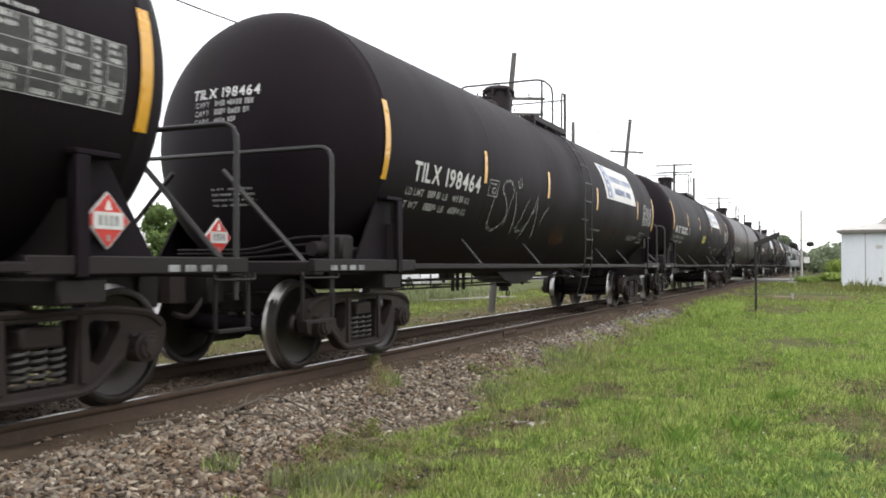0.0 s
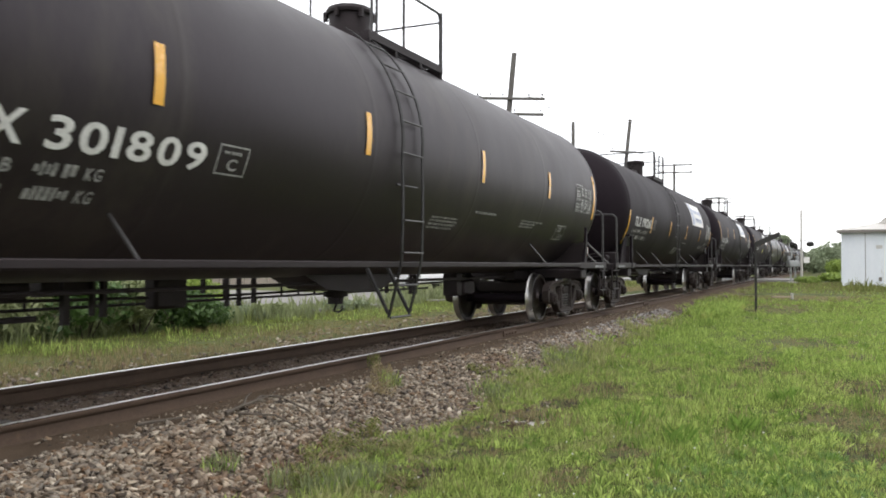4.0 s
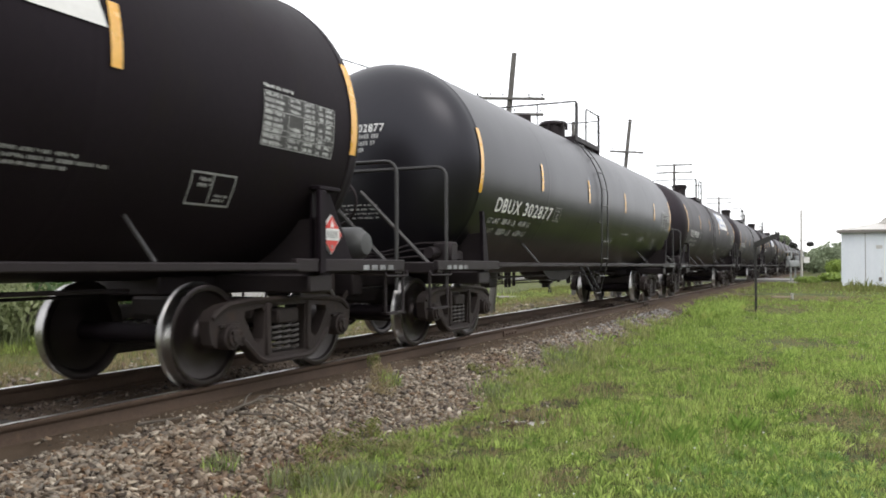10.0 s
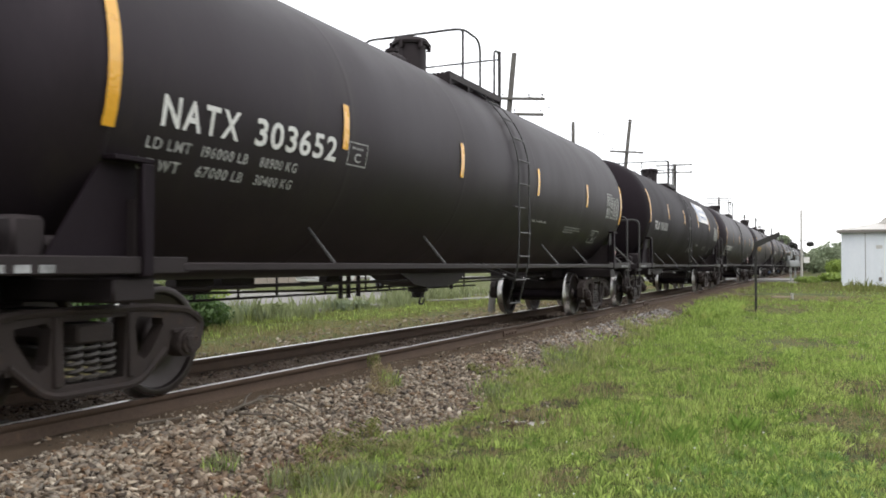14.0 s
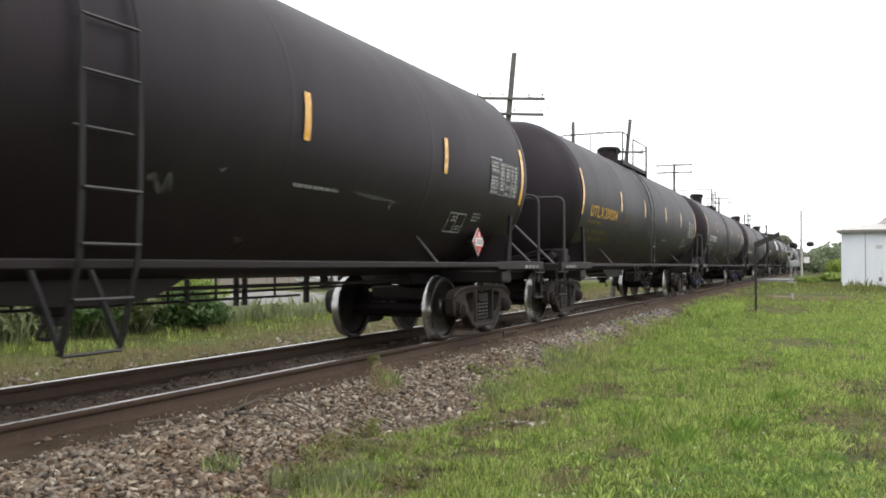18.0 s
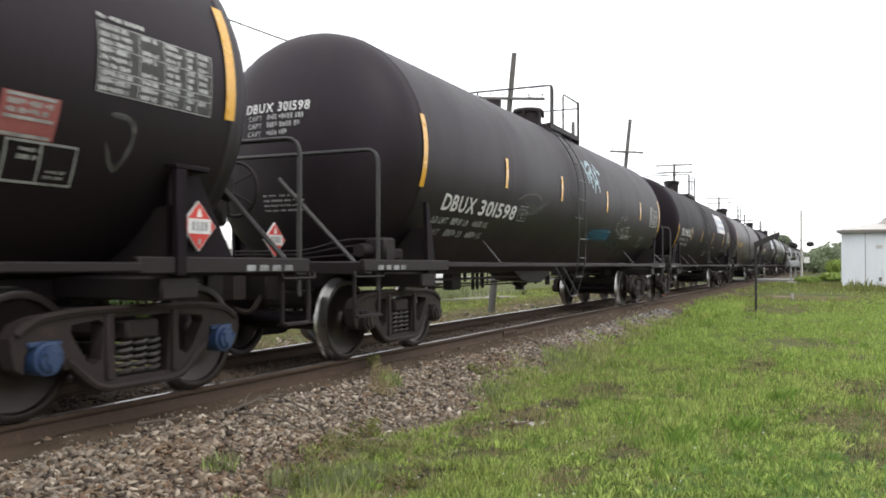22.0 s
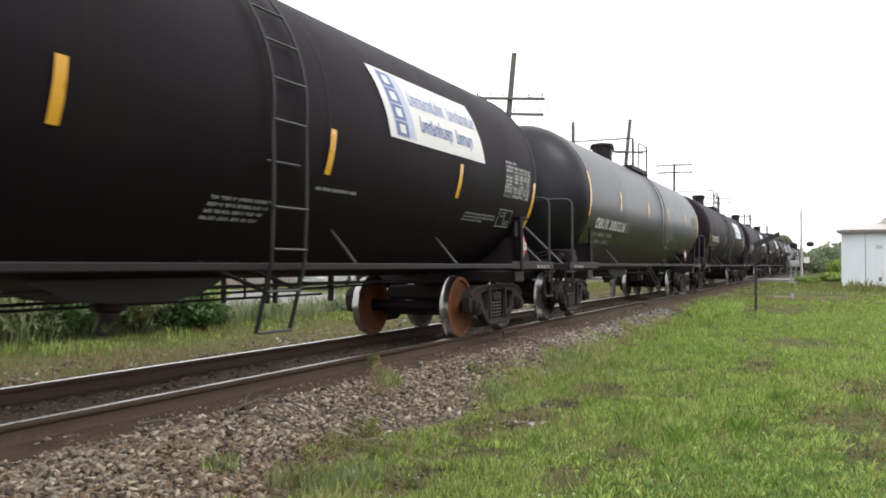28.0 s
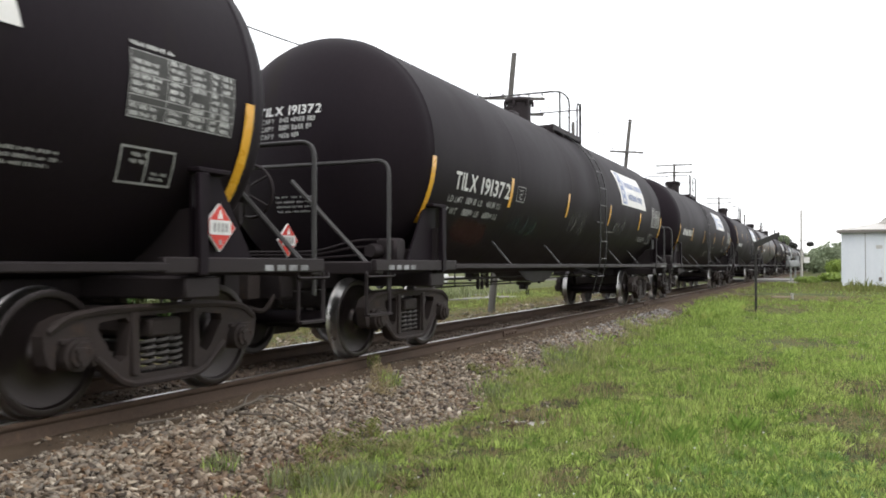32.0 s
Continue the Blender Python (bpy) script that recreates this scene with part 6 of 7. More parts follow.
def crossing_signal():
    x, y = 63.0, 2.3
    z = ground_z(x, y)
    s = thing("crossing_signal", "silver crossing signal cabinet on legs with lamp heads", "crossing signal", at=(x, y, z))
    s.rotation_euler = (0, 0, radians(25))
    for a in (-0.16, 0.16):
        part("leg", tube(B(), [(0, a, -0.05), (0, a, 1.15)], 0.06, 8), M["silver"], s)
    part("footing", box(B(), -0.3, 0.3, -0.32, 0.32, -0.1, 0.12, 0.02), M["concrete"], s)
    part("cabinet", box(B(), -0.3, 0.3, -0.36, 0.36, 1.15, 1.60, 0.03), M["silver"], s)
    part("cabinet_door", box(B(), -0.33, -0.30, -0.31, 0.31, 1.2, 1.55, 0.01), M["silver"], s)
    part("mast", tube(B(), [(0, 0.1, 1.75), (0, 0.1, 3.1)], 0.06, 8), M["silver"], s)
    part("cross_arm", tube(B(), [(0, -0.35, 2.2), (0, 0.5, 2.2)], 0.04, 6), M["silver"], s)
    for a in (-0.3, 0.3):
        part("bell_box", box(B(), -0.12, 0.12, a - 0.09, a + 0.09, 1.62, 1.92, 0.03), M["silver"], s)
    for a, zz, q in ((0.06, 2.68, 0.22), (-0.12, 2.62, 0.2)):
        bm = B()
        lathe(bm, [(0, 0.02), (q, 0.02), (q, 0.0), (q * 0.4, -0.02), (q * 0.4, -0.22), (0, -0.1)], "x", 16, (-0.1, a, zz))
        part("lamp_head", bm, M["darkwood"], s)
    return s


crossing_signal()


def cantilever():
    x, y = 92.0, 2.55
    z = ground_z(x, y)
    s = thing("street_pole", "tall grey pole with a side arm and lamp heads", "street pole", at=(x, y, z))
    part("post", tube(B(), [(0, 0, -0.1), (0, 0, 6.9)], [0.13, 0.09], 10), M["concrete"], s)
    part("arm", tube(B(), [(0, 0.9, 3.75), (0, -1.0, 3.75)], 0.04, 6), M["pole"], s)
    for yy in (0.88, -0.72, -0.95):
        bm = B()
        lathe(bm, [(0, 0.02), (0.26, 0.02), (0.26, 0.0), (0.12, -0.02), (0.12, -0.2), (0, -0.1)], "x", 14, (-0.1, yy, 3.40))
        part("lamp_head", bm, M["darkwood"], s)
    part("sign", box(B(), -0.03, 0.03, -0.75, -0.2, 1.5, 2.1), M["panel"], s)
    return s


cantilever()
bm = B()
box(bm, 66.0, 74.0, -30, 60, -0.4, 0.012)
solid("crossing_road", bm, M["asphalt"], "pale grey asphalt road across the track", "road", kind="structure")
bm = B()
box(bm, -0.40, 0.40, -0.05, 0.05, 0.06, 0.13, 0.02)
bm2 = thing("kerb_block", "low dull brown bar with a pale end in the grass", "block", at=(36.0, 1.75, ground_z(36, 1.75) + 0.02))
bm2.rotation_euler = (0, 0, radians(-60))
part("bar", bm, surface("rust_brown_block", (0.22, 0.17, 0.12), (0.36, 0.30, 0.22), 0.9), bm2)
part("pale_end", box(B(), 0.40, 0.48, -0.07, 0.07, 0, 0.26, 0.02), M["concrete"], bm2)


# ---------------------------------------------------------------- plants
def leaf_cloud(name, blobs, count, size, mat, seed, parent=None):
    """Many small leaves strewn over lumpy ellipsoids (x, y, z, rx, ry, rz)."""
    g = np.random.default_rng(seed)
    w = np.array([b[3] * b[4] + b[4] * b[5] + b[3] * b[5] for b in blobs])
    pick = g.choice(len(blobs), count, p=w / w.sum())
    bl = np.array(blobs)[pick]
    d = g.normal(size=(count, 3))
    d /= np.linalg.norm(d, axis=1)[:, None]
    rad = g.uniform(0.55, 1.05, count) ** 0.6
    lump = 1 + 0.22 * np.sin(d[:, 0] * 7 + pick) * np.sin(d[:, 2] * 6 + 2 * pick) * np.cos(d[:, 1] * 8)
    c = bl[:, :3] + d * bl[:, 3:] * (rad * lump)[:, None]
    n = d + g.normal(size=(count, 3)) * 0.7
    n /= np.linalg.norm(n, axis=1)[:, None]
    t = np.cross(n, g.normal(size=(count, 3)))
    t /= np.linalg.norm(t, axis=1)[:, None]
    b = np.cross(n, t)
    s = size * g.uniform(0.6, 1.4, count)[:, None]
    v = np.stack([c - t * s, c + b * s * 0.45 + n * s * 0.1, c + t * s, c - b * s * 0.45 + n * s * 0.1], 1).reshape(-1, 3)
    f = np.arange(count * 4).reshape(-1, 4)
    return part(name, fast(name, v, f, mat), None, parent)


def tree(x, y, h, w, seed, leaves=5000, size=0.16, mat="leaf", label="broad leafy green tree behind the track"):
    rnd = random.Random(seed)
    z = ground_z(x, y) - 0.1
    t = thing("tree", label, "tree", "trees", at=(x, y, z))
    bm = B()
    tube(bm, [(0, 0, 0), (0.08, 0.05, h * 0.25), (0.0, 0.1, h * 0.55), (0.1, 0.0, h * 0.85)], [0.03 * h, 0.022 * h, 0.014 * h, 0.005 * h], 9)
    part("trunk", bm, M["bark"], t)
    blobs = []
    for k in range(9):
        a, u = rnd.uniform(0, 6.28), rnd.uniform(0.3, 0.9)
        r = w * 0.5 * (1.05 - abs(u - 0.5)) * rnd.uniform(0.55, 0.95)
        end = (r * math.cos(a), r * math.sin(a), h * min(0.93, u + 0.12))
        bm = B()
        tube(bm, [(0, 0, h * u * 0.7), (end[0] * 0.5, end[1] * 0.5, h * (u * 0.75 + 0.08)), end], [0.011 * h, 0.007 * h, 0.003 * h], 6)
        part("limb", bm, M["bark"], t)
        q = w * rnd.uniform(0.16, 0.27)
        blobs.append((*end, q, q, q * rnd.uniform(0.7, 1.0)))
    blobs.append((0, 0, h * 0.86, w * 0.25, w * 0.25, h * 0.14))
    blobs.append((0, 0, h * 0.6, w * 0.3, w * 0.3, h * 0.2))
    leaf_cloud("crown", blobs, leaves, size, M[mat], seed, t)
    return t


def bush(x, y, w, d, h, seed, leaves=2500, size=0.07, mat="leaf", label="dense green bush beside the track", name="bush"):
    rnd = random.Random(seed)
    t = thing(name, label, name, "bushes", at=(x, y, ground_z(x, y)))
    for k in range(6):
        a = rnd.uniform(0, 6.28)
        e = (w * 0.35 * math.cos(a), d * 0.35 * math.sin(a), h * rnd.uniform(0.5, 0.9))
        part("stem", tube(B(), [(e[0] * 0.15, e[1] * 0.15, -0.05), (e[0] * 0.6, e[1] * 0.6, e[2] * 0.55), e], [0.02, 0.014, 0.005], 5), M["bark"], t)
    blobs = [(rnd.uniform(-0.3, 0.3) * w, rnd.uniform(-0.3, 0.3) * d, h * rnd.uniform(0.3, 0.72), w * rnd.uniform(0.18, 0.3), d * rnd.uniform(0.18, 0.3), h * rnd.uniform(0.2, 0.34)) for _ in range(8)]
    leaf_cloud("foliage", blobs, leaves, size, M[mat], seed, t)
    return t


# trees behind the train
tree(18.2, 25, 7.4, 4.4, 1, 7500, 0.15, "midleaf")
bush(18.9, 24.5, 3.8, 2.6, 4.8, 160, 6000, 0.12, "midleaf", "tall yellow-green shrub beneath the trees")
tree(22.0, 26, 4.7, 3.6, 2, 4500, 0.14)
tree(15.2, 25, 8.2, 5.0, 3, 6000, 0.15)
tree(28.1, 26.5, 4.1, 2.0, 4, 3000, 0.13, "midleaf")
# far woods round the crossing
for k, (x, y, h, w) in enumerate(((150, 1.5, 2.7, 6), (136, 0.2, 2.8, 6), (128, -1.4, 3.5, 6), (116, -2.8, 3.5, 6), (110, -4.2, 3.8, 6), (132, 6.0, 5.7, 3.4), (180, 3.5, 3.6, 9), (120, -12, 5.5, 9))):
    tree(x, y, h, w, 20 + k, 3000, 0.24, "hazeleaf", label="distant pale grey-green tree beyond the crossing")
for k, (x, y, w, h) in enumerate(((80, -0.9, 2.6, 1.8), (64, -0.3, 2.2, 0.7), (88, -1.4, 3.2, 2.2), (79, -2.2, 4.0, 2.4), (62, 1.2, 1.8, 0.5))):
    bush(x, y, w, w, h, 50 + k, 3600, 0.09, "brightleaf", "bright green bush near the crossing")
# the row of trees on the near side of the line, mirrored in the glossy tanks
for k, (x, y, h, w) in enumerate(((-14, -30, 10, 11), (-3, -33, 11, 11), (7, -30, 9, 9), (17, -34, 11, 11), (28, -33, 9, 10), (39, -36, 11, 12), (52, -34, 10, 11), (-24, -26, 10, 11))):
    tree(x, y, h, w, 400 + k, 1800, 0.55, label="tall leafy green tree across the meadow")
# thicket between the track and the lot
for k, (x, y, w, h) in enumerate(((9.0, 13.5, 2.1, 1.45), (10.6, 13.8, 2.2, 1.6), (12.0, 13.5, 2.2, 1.35), (13.2, 13.3, 1.9, 1.35), (14.4, 13.2, 1.9, 1.2), (7.4, 14.0, 2.2, 1.5))):
    bush(x, y, w, 1.6, h, 70 + k, 2000, 0.072, "leaf" if k % 2 == 0 else "greyleaf")
for k, (x, y, w, h) in enumerate(((5.6, 15.6, 2.6, 1.45), (8.2, 16.0, 2.6, 1.35), (10.6, 16.3, 2.6, 1.5), (13.0, 16.2, 2.6, 1.35), (15.2, 16.4, 2.0, 0.95), (17.4, 15.9, 1.6, 0.6), (20.2, 14.9, 1.3, 0.4), (23.0, 14.2, 1.1, 0.35))):
    bush(x, y, w, 1.5, h, 120 + k, 2000, 0.062, ("greyleaf", "hazeleaf", "leaf")[k % 3], "straggling grey-green bush at the edge of the lot")
for k, (x, y, w, h) in enumerate(((11, 17.5, 4, 1.9), (8, 18, 4, 1.9), (14.2, 18.2, 3.4, 1.6), (16.6, 17.8, 2.2, 1.2), (18.6, 19.4, 2.4, 1.1), (20.8, 20.4, 2.4, 1.0))):
    bush(x, y, w, 2.0, h, 90 + k, 2500, 0.09, ("brightleaf", "leaf", "leaf", "greyleaf", "hazeleaf", "greyleaf")[k])

for k, (x, y, w, h) in enumerate(((15.3, 13.4, 1.5, 0.9), (16.4, 13.8, 1.4, 0.55), (17.8, 13.9, 1.3, 0.45))):
    bush(x, y, w, 1.2, h, 140 + k, 2000, 0.045, ("leaf", "greyleaf", "hazeleaf")[k], "straggling grey-green weeds between the track and the lot")
for k, (x, y, w, h) in enumerate(((22.6, 22.3, 3.4, 1.35), (25.2, 22.8, 3.0, 1.2))):
    bush(x, y, w, 2.4, h, 150 + k, 3000, 0.08, "brightleaf", "bright green bush at the corner of the lot")

# lot, wall and buildings seen under the train
bm = B()
plate(bm, [(18.4, 15.7), (21.4, 14.4), (29.0, 14.3), (34.0, 12.6), (64.0, 11.5), (64.0, 44.0), (44.0, 38.0)], "z", -0.7, -0.30)
solid("gravel_lot", bm, M["gravel"], "grey gravel lot beyond the grass strip", "lot", kind="structure")
bm = B()
for k in range(8):
    box(bm, 38.0 + 2.4 * k, 40.36 + 2.4 * k, 34.0, 34.2, -0.5, 0.46, 0.02)
    box(bm, 37.9 + 2.4 * k, 38.1 + 2.4 * k, 33.95, 34.25, -0.5, 0.54, 0.02)
solid("wall_lot", bm, M["lotwall"], "low weathered grey-brown wall behind the lot", "wall", kind="structure")


def warehouse(x, y, lx, ly, h, mat, label, windows=4):
    z = ground_z(x, y)
    s = thing("warehouse", label, "building", "buildings behind the track", at=(x, y, z))
    part("shell", box(B(), 0, lx, 0, ly, -0.1, h), M[mat], s)
    bm = B()
    plate(bm, [(-0.3, h), (ly + 0.3, h), (ly / 2, h + 1.0)], "x", -0.3, lx + 0.3)
    part("roof", bm, M["shedroof"], s)
    for k in range(windows):
        a = lx * (k + 0.5) / windows
        w = part("window", box(B(), a - 0.5, a + 0.5, -0.05, 0.0, 1.0, 2.1), M["carglass"], s)
        part("sill", box(B(), a - 0.58, a + 0.58, -0.1, 0.0, 0.92, 1.0), M["concrete"], w)
    return s


warehouse(40, 42, 26, 12, 2.6, "block", "long low pale building behind the lot")


def parked_car(x, y, rz, label, paint):
    s = thing("parked_car", label, "car", "parked cars", at=(x, y, -0.10))
    s.rotation_euler = (0, 0, radians(rz))
    bm = B()
    plate(bm, [(-2.2, 0.3), (2.2, 0.3), (2.25, 0.6), (2.1, 0.85), (1.2, 0.95), (-1.9, 0.98), (-2.22, 0.85), (-2.25, 0.5)], "y", -0.85, 0.85)
    bmesh.ops.bevel(bm, geom=list(bm.edges), offset=0.04, segments=1, affect="EDGES")
    body = part("body", bm, M[paint], s)
    bm = B()
    plate(bm, [(-1.7, 0.95), (1.15, 0.93), (0.45, 1.42), (-1.1, 1.45)], "y", -0.74, 0.74)
    part("windows", bm, M["carglass"], s)
    bm = B()
    plate(bm, [(-1.2, 1.42), (0.5, 1.40), (0.4, 1.46), (-1.1, 1.49)], "y", -0.72, 0.72)
    part("roof", bm, M[paint], s)
    for a in (-1.35, 1.35):
        for w in (-1, 1):
            bm = B()
            lathe(bm, [(0, -0.1), (0.2, -0.1), (0.31, -0.08), (0.31, 0.08), (0.2, 0.1), (0, 0.1)], "y", 20, (a, w * 0.78, 0.31))
            part("wheel", bm, M["rubber"], s)
    return s


parked_car(36.4, 18.9, 62, "white car parked on the gravel lot", "carwhite")
parked_car(40.0, 26.0, 10, "white car parked on the gravel lot", "carwhite")


# ---------------------------------------------------------------- grass and stones
def lumps(x, y, scale, seed):
    """Smooth random values from 0 to 1 over the plan."""
    g = np.random.default_rng(seed).uniform(0, 1, (64, 64))
    u, v = np.asarray(x) * scale, np.asarray(y) * scale
    i, j = np.floor(u).astype(int), np.floor(v).astype(int)
    a, b = u - i, v - j
    a, b = a * a * (3 - 2 * a), b * b * (3 - 2 * b)
    i0, i1, j0, j1 = i % 64, (i + 1) % 64, j % 64, (j + 1) % 64
    return (g[i0, j0] * (1 - a) + g[i1, j0] * a) * (1 - b) + (g[i0, j1] * (1 - a) + g[i1, j1] * a) * b


def inside_ballast(x, y):
    """How far (0 to 1) a place lies on the bare ballast."""
    edge = np.interp(x, (3.0, 5.1, 6.0, 7.1, 8.5, 10.3, 13.5, 17.5, 24.0, 30.0), (3.18, 3.20, 3.24, 3.30, 3.40, 3.52, 3.66, 3.70, 3.66, 4.05))
    edge = edge + 0.50 * (lumps(x, y, 0.9, 5) - 0.5) + 0.50 * (lumps(x, y, 2.6, 6) - 0.5)
    return np.clip((y - edge) / 0.65 + 0.5, 0, 1)


def blades(count, x0, x1, y0, y1, height, width, seed, keep=None, power=1.5, whole=False, droop=0.40):
    g = np.random.default_rng(seed)
    x = x0 + (x1 - x0) * g.uniform(0, 1, count) ** power
    y = g.uniform(y0, y1, count)
    ok = (np.abs(np.arctan2(y, x) - radians(25)) < radians(31)) & (x * 0.906 + y * 0.423 > 4.9)
    if whole:
        ok = ~ok
    if keep is not None:
        ok &= keep(x, y, g.uniform(0, 1, count))
    x, y = x[ok], y[ok]
    n = len(x)
    z = np.array([max(ground_z(a, b), bed_z(a, b)) if abs(b - TRACK_Y) < 2.74 else ground_z(a, b) for a, b in zip(x, y)])
    h = height * g.uniform(0.35, 1.25, n) * (0.35 + 1.15 * lumps(x, y, 0.9, 150)) * (0.30 + 1.35 * lumps(x, y, 5.2, 160)) * (0.6 + 0.8 * lumps(x, y, 2.3, seed + 50))
    far = np.clip(np.hypot(x, y) - 7, 0, 60)
    w = width * g.uniform(0.6, 1.3, n) * (1 + far * 0.07)
    a = g.uniform(0, 2 * np.pi, n)
    lean = (0.03 + droop * g.uniform(0, 1, n) ** 1.6) * h
    b = g.uniform(0, 2 * np.pi, n)
    base = np.stack([x, y, z - 0.01], 1)
    side = np.stack([np.cos(a), np.sin(a), np.zeros(n)], 1) * (w / 2)[:, None]
    out = np.stack([np.cos(b), np.sin(b), np.zeros(n)], 1)
    up = np.array([0, 0, 1.0])
    mid = base + out * (lean * 0.3)[:, None] + up * (h * 0.6)[:, None]
    tip = base + out * lean[:, None] + up * h[:, None]
    v = np.stack([base - side, base + side, mid + side * 0.8, tip], 1).reshape(-1, 3)
    f = np.arange(n * 4).reshape(-1, 4)
    return v, f


def tussocks(count, each, x0, x1, y0, y1, height, radius, width, seed, keep, power=1.3):
    """Tufts of grass: blades that spring from one foot and lean outwards."""
    g = np.random.default_rng(seed)
    cx = x0 + (x1 - x0) * g.uniform(0, 1, count) ** power
    cy = g.uniform(y0, y1, count)
    ok = (np.abs(np.arctan2(cy, cx) - radians(25)) < radians(31)) & (cx * 0.906 + cy * 0.423 > 4.9) & keep(cx, cy, g.uniform(0, 1, count))
    cx, cy = cx[ok], cy[ok]
    m = len(cx)
    big = g.uniform(0.55, 1.35, m)
    who = np.repeat(np.arange(m), each)
    n = m * each
    a = g.uniform(0, 2 * np.pi, n)
    q = np.sqrt(g.uniform(0, 1, n))
    out = np.stack([np.cos(a), np.sin(a), np.zeros(n)], 1)
    x, y = cx[who] + np.cos(a) * q * radius * big[who] * 0.6, cy[who] + np.sin(a) * q * radius * big[who] * 0.6
    cz = np.array([max(ground_z(u, v), bed_z(u, v)) if abs(v - TRACK_Y) < 2.74 else ground_z(u, v) for u, v in zip(cx, cy)])
    h = height * big[who] * g.uniform(0.45, 1.15, n) * (1.1 - 0.45 * q)
    far = np.clip(np.hypot(x, y) - 7, 0, 60)
    w = width * g.uniform(0.7, 1.3, n) * (1 + far * 0.07)
    lean = h * (0.08 + 0.50 * q * g.uniform(0.4, 1.4, n))
    base = np.stack([x, y, cz[who] - 0.012], 1)
    c = g.uniform(0, 2 * np.pi, n)
    side = np.stack([np.cos(c), np.sin(c), np.zeros(n)], 1) * (w / 2)[:, None]
    up = np.array([0, 0, 1.0])
    mid = base + out * (lean * 0.3)[:, None] + up * (h * 0.62)[:, None]
    tip = base + out * lean[:, None] + up * (h * g.uniform(0.8, 1.0, n))[:, None]
    v = np.stack([base - side, base + side, mid + side * 0.8, tip], 1).reshape(-1, 3)
    return v, np.arange(n * 4).reshape(-1, 4)


def tufts(name, label, mat, *args):
    v, f = tussocks(*args)
    return tagged(new(name, fast(name, v, f, mat)), label, "grass", kind="stuff")


def strew(name, label, category, mat, args):
    v, f = blades(*args)
    return tagged(new(name, fast(name, v, f, mat)), label, category, kind="stuff")


# worn brown spots and dark tufts in the turf: x, y, radius
WORN = ((6.78, 1.53, 0.15), (7.60, 2.66, 0.20), (5.42, 2.84, 0.15), (11.57, -0.45, 0.45), (9.34, -0.16, 0.34), (7.74, -0.34, 0.26), (10.15, 2.6, 0.34), (17.6, 0.5, 0.6), (7.79, 2.79, 0.40), (5.27, 2.83, 0.24), (5.87, 1.73, 0.14),
        (7.2, 3.0, 0.25), (30.0, 1.6, 1.2), (40.0, 1.3, 2.2), (6.2, 2.6, 0.16), (9.0, 2.75, 0.22), (13.5, 1.0, 0.3))
TUFTS = ((10.17, 0.52, 0.16), (8.29, 0.72, 0.24), (7.6, 0.5, 0.25), (6.6, 0.6, 0.3), (11.0, 1.2, 0.4), (5.9, 0.95, 0.25), (14.5, 2.2, 0.6), (21.0, 3.3, 0.9), (12.3, 3.2, 0.4), (6.1, 2.3, 0.2))


DENSE = ((10.17, 0.52, 0.12), (8.29, 0.72, 0.12), (7.3, 1.15, 0.08), (6.4, 0.35, 0.10), (7.0, 2.0, 0.08), (10.6, 2.1, 0.14), (5.7, 1.3, 0.07), (8.9, 2.4, 0.10))


def spots(x, y, places):
    out = np.zeros(len(x))
    for a, b, r in places:
        out = np.maximum(out, np.clip(1.9 - np.hypot((x - a) * 0.62, (y - b) * 1.15) / r, 0, 1))
    return out


def bare(x, y):
    """0 on thick turf, 1 on worn patches."""
    n = 0.40 * lumps(x, y, 0.7, 11) + 0.35 * lumps(x, y, 1.9, 12) + 0.25 * lumps(x, y, 4.7, 13)
    return np.maximum(np.clip((n - 0.55) / 0.12, 0, 0.85) * np.clip(1.6 - x / 20, 0.25, 1), spots(x, y, WORN))


def meadow(x, y, r):
    """Lets the grass thin out on the ballast, on worn patches and on the road."""
    return (r > inside_ballast(x, y) * 1.02) & (r > bare(x, y) * 0.95) & ((x < 65) | (x > 75))


def tufted(x, y, r):
    return (r > inside_ballast(x, y)) & ((0.4 * lumps(x, y, 1.3, 21) + 0.6 * lumps(x, y, 3.6, 22) > 0.64) | (r < spots(x, y, TUFTS)))


def strawy(x, y, r):
    edge = np.clip(1 - np.abs(y - 3.0) / 1.2, 0, 1) * np.clip(1.8 - x / 9, 0, 1)
    return (r > inside_ballast(x, y) * 0.9) & (r < 0.14 + bare(x, y) * 0.8 + edge * 0.3)


def edging(x, y, r):
    """Weeds along the line where turf and ballast meet."""
    i = inside_ballast(x, y)
    return (i > 0.02) & (i < 0.9) & (r > i * 0.75) & (lumps(x, y, 1.3, 31) * 0.6 + lumps(x, y, 3.4, 32) * 0.4 > 0.40)


strew("grass", "short fresh green grass", "grass", M["grass"], (440000, 3.6, 14, -3.0, 4.9, 0.060, 0.0042, 1, meadow, 1.25))
strew("grass", "short fresh green grass", "grass", M["lightgrass"], (200000, 13, 34, -9, 5.4, 0.085, 0.0048, 2, meadow, 1.3))
strew("grass", "short fresh green grass", "grass", M["lightgrass"], (20000, 33, 66, -10, 5.4, 0.10, 0.008, 9, meadow, 1.2))
strew("grass", "dull olive grass before the crossing", "grass", M["olive"], (44000, 27, 66, -10, 5.4, 0.11, 0.008, 19, meadow, 1.1))
strew("dry_stalks", "dull straw in the grass before the crossing", "dry grass", M["dry"], (16000, 30, 66, -8, 5.4, 0.09, 0.008, 20, lambda x, y, r: meadow(x, y, r) & (lumps(x, y, 0.25, 23) > 0.45), 1.0))
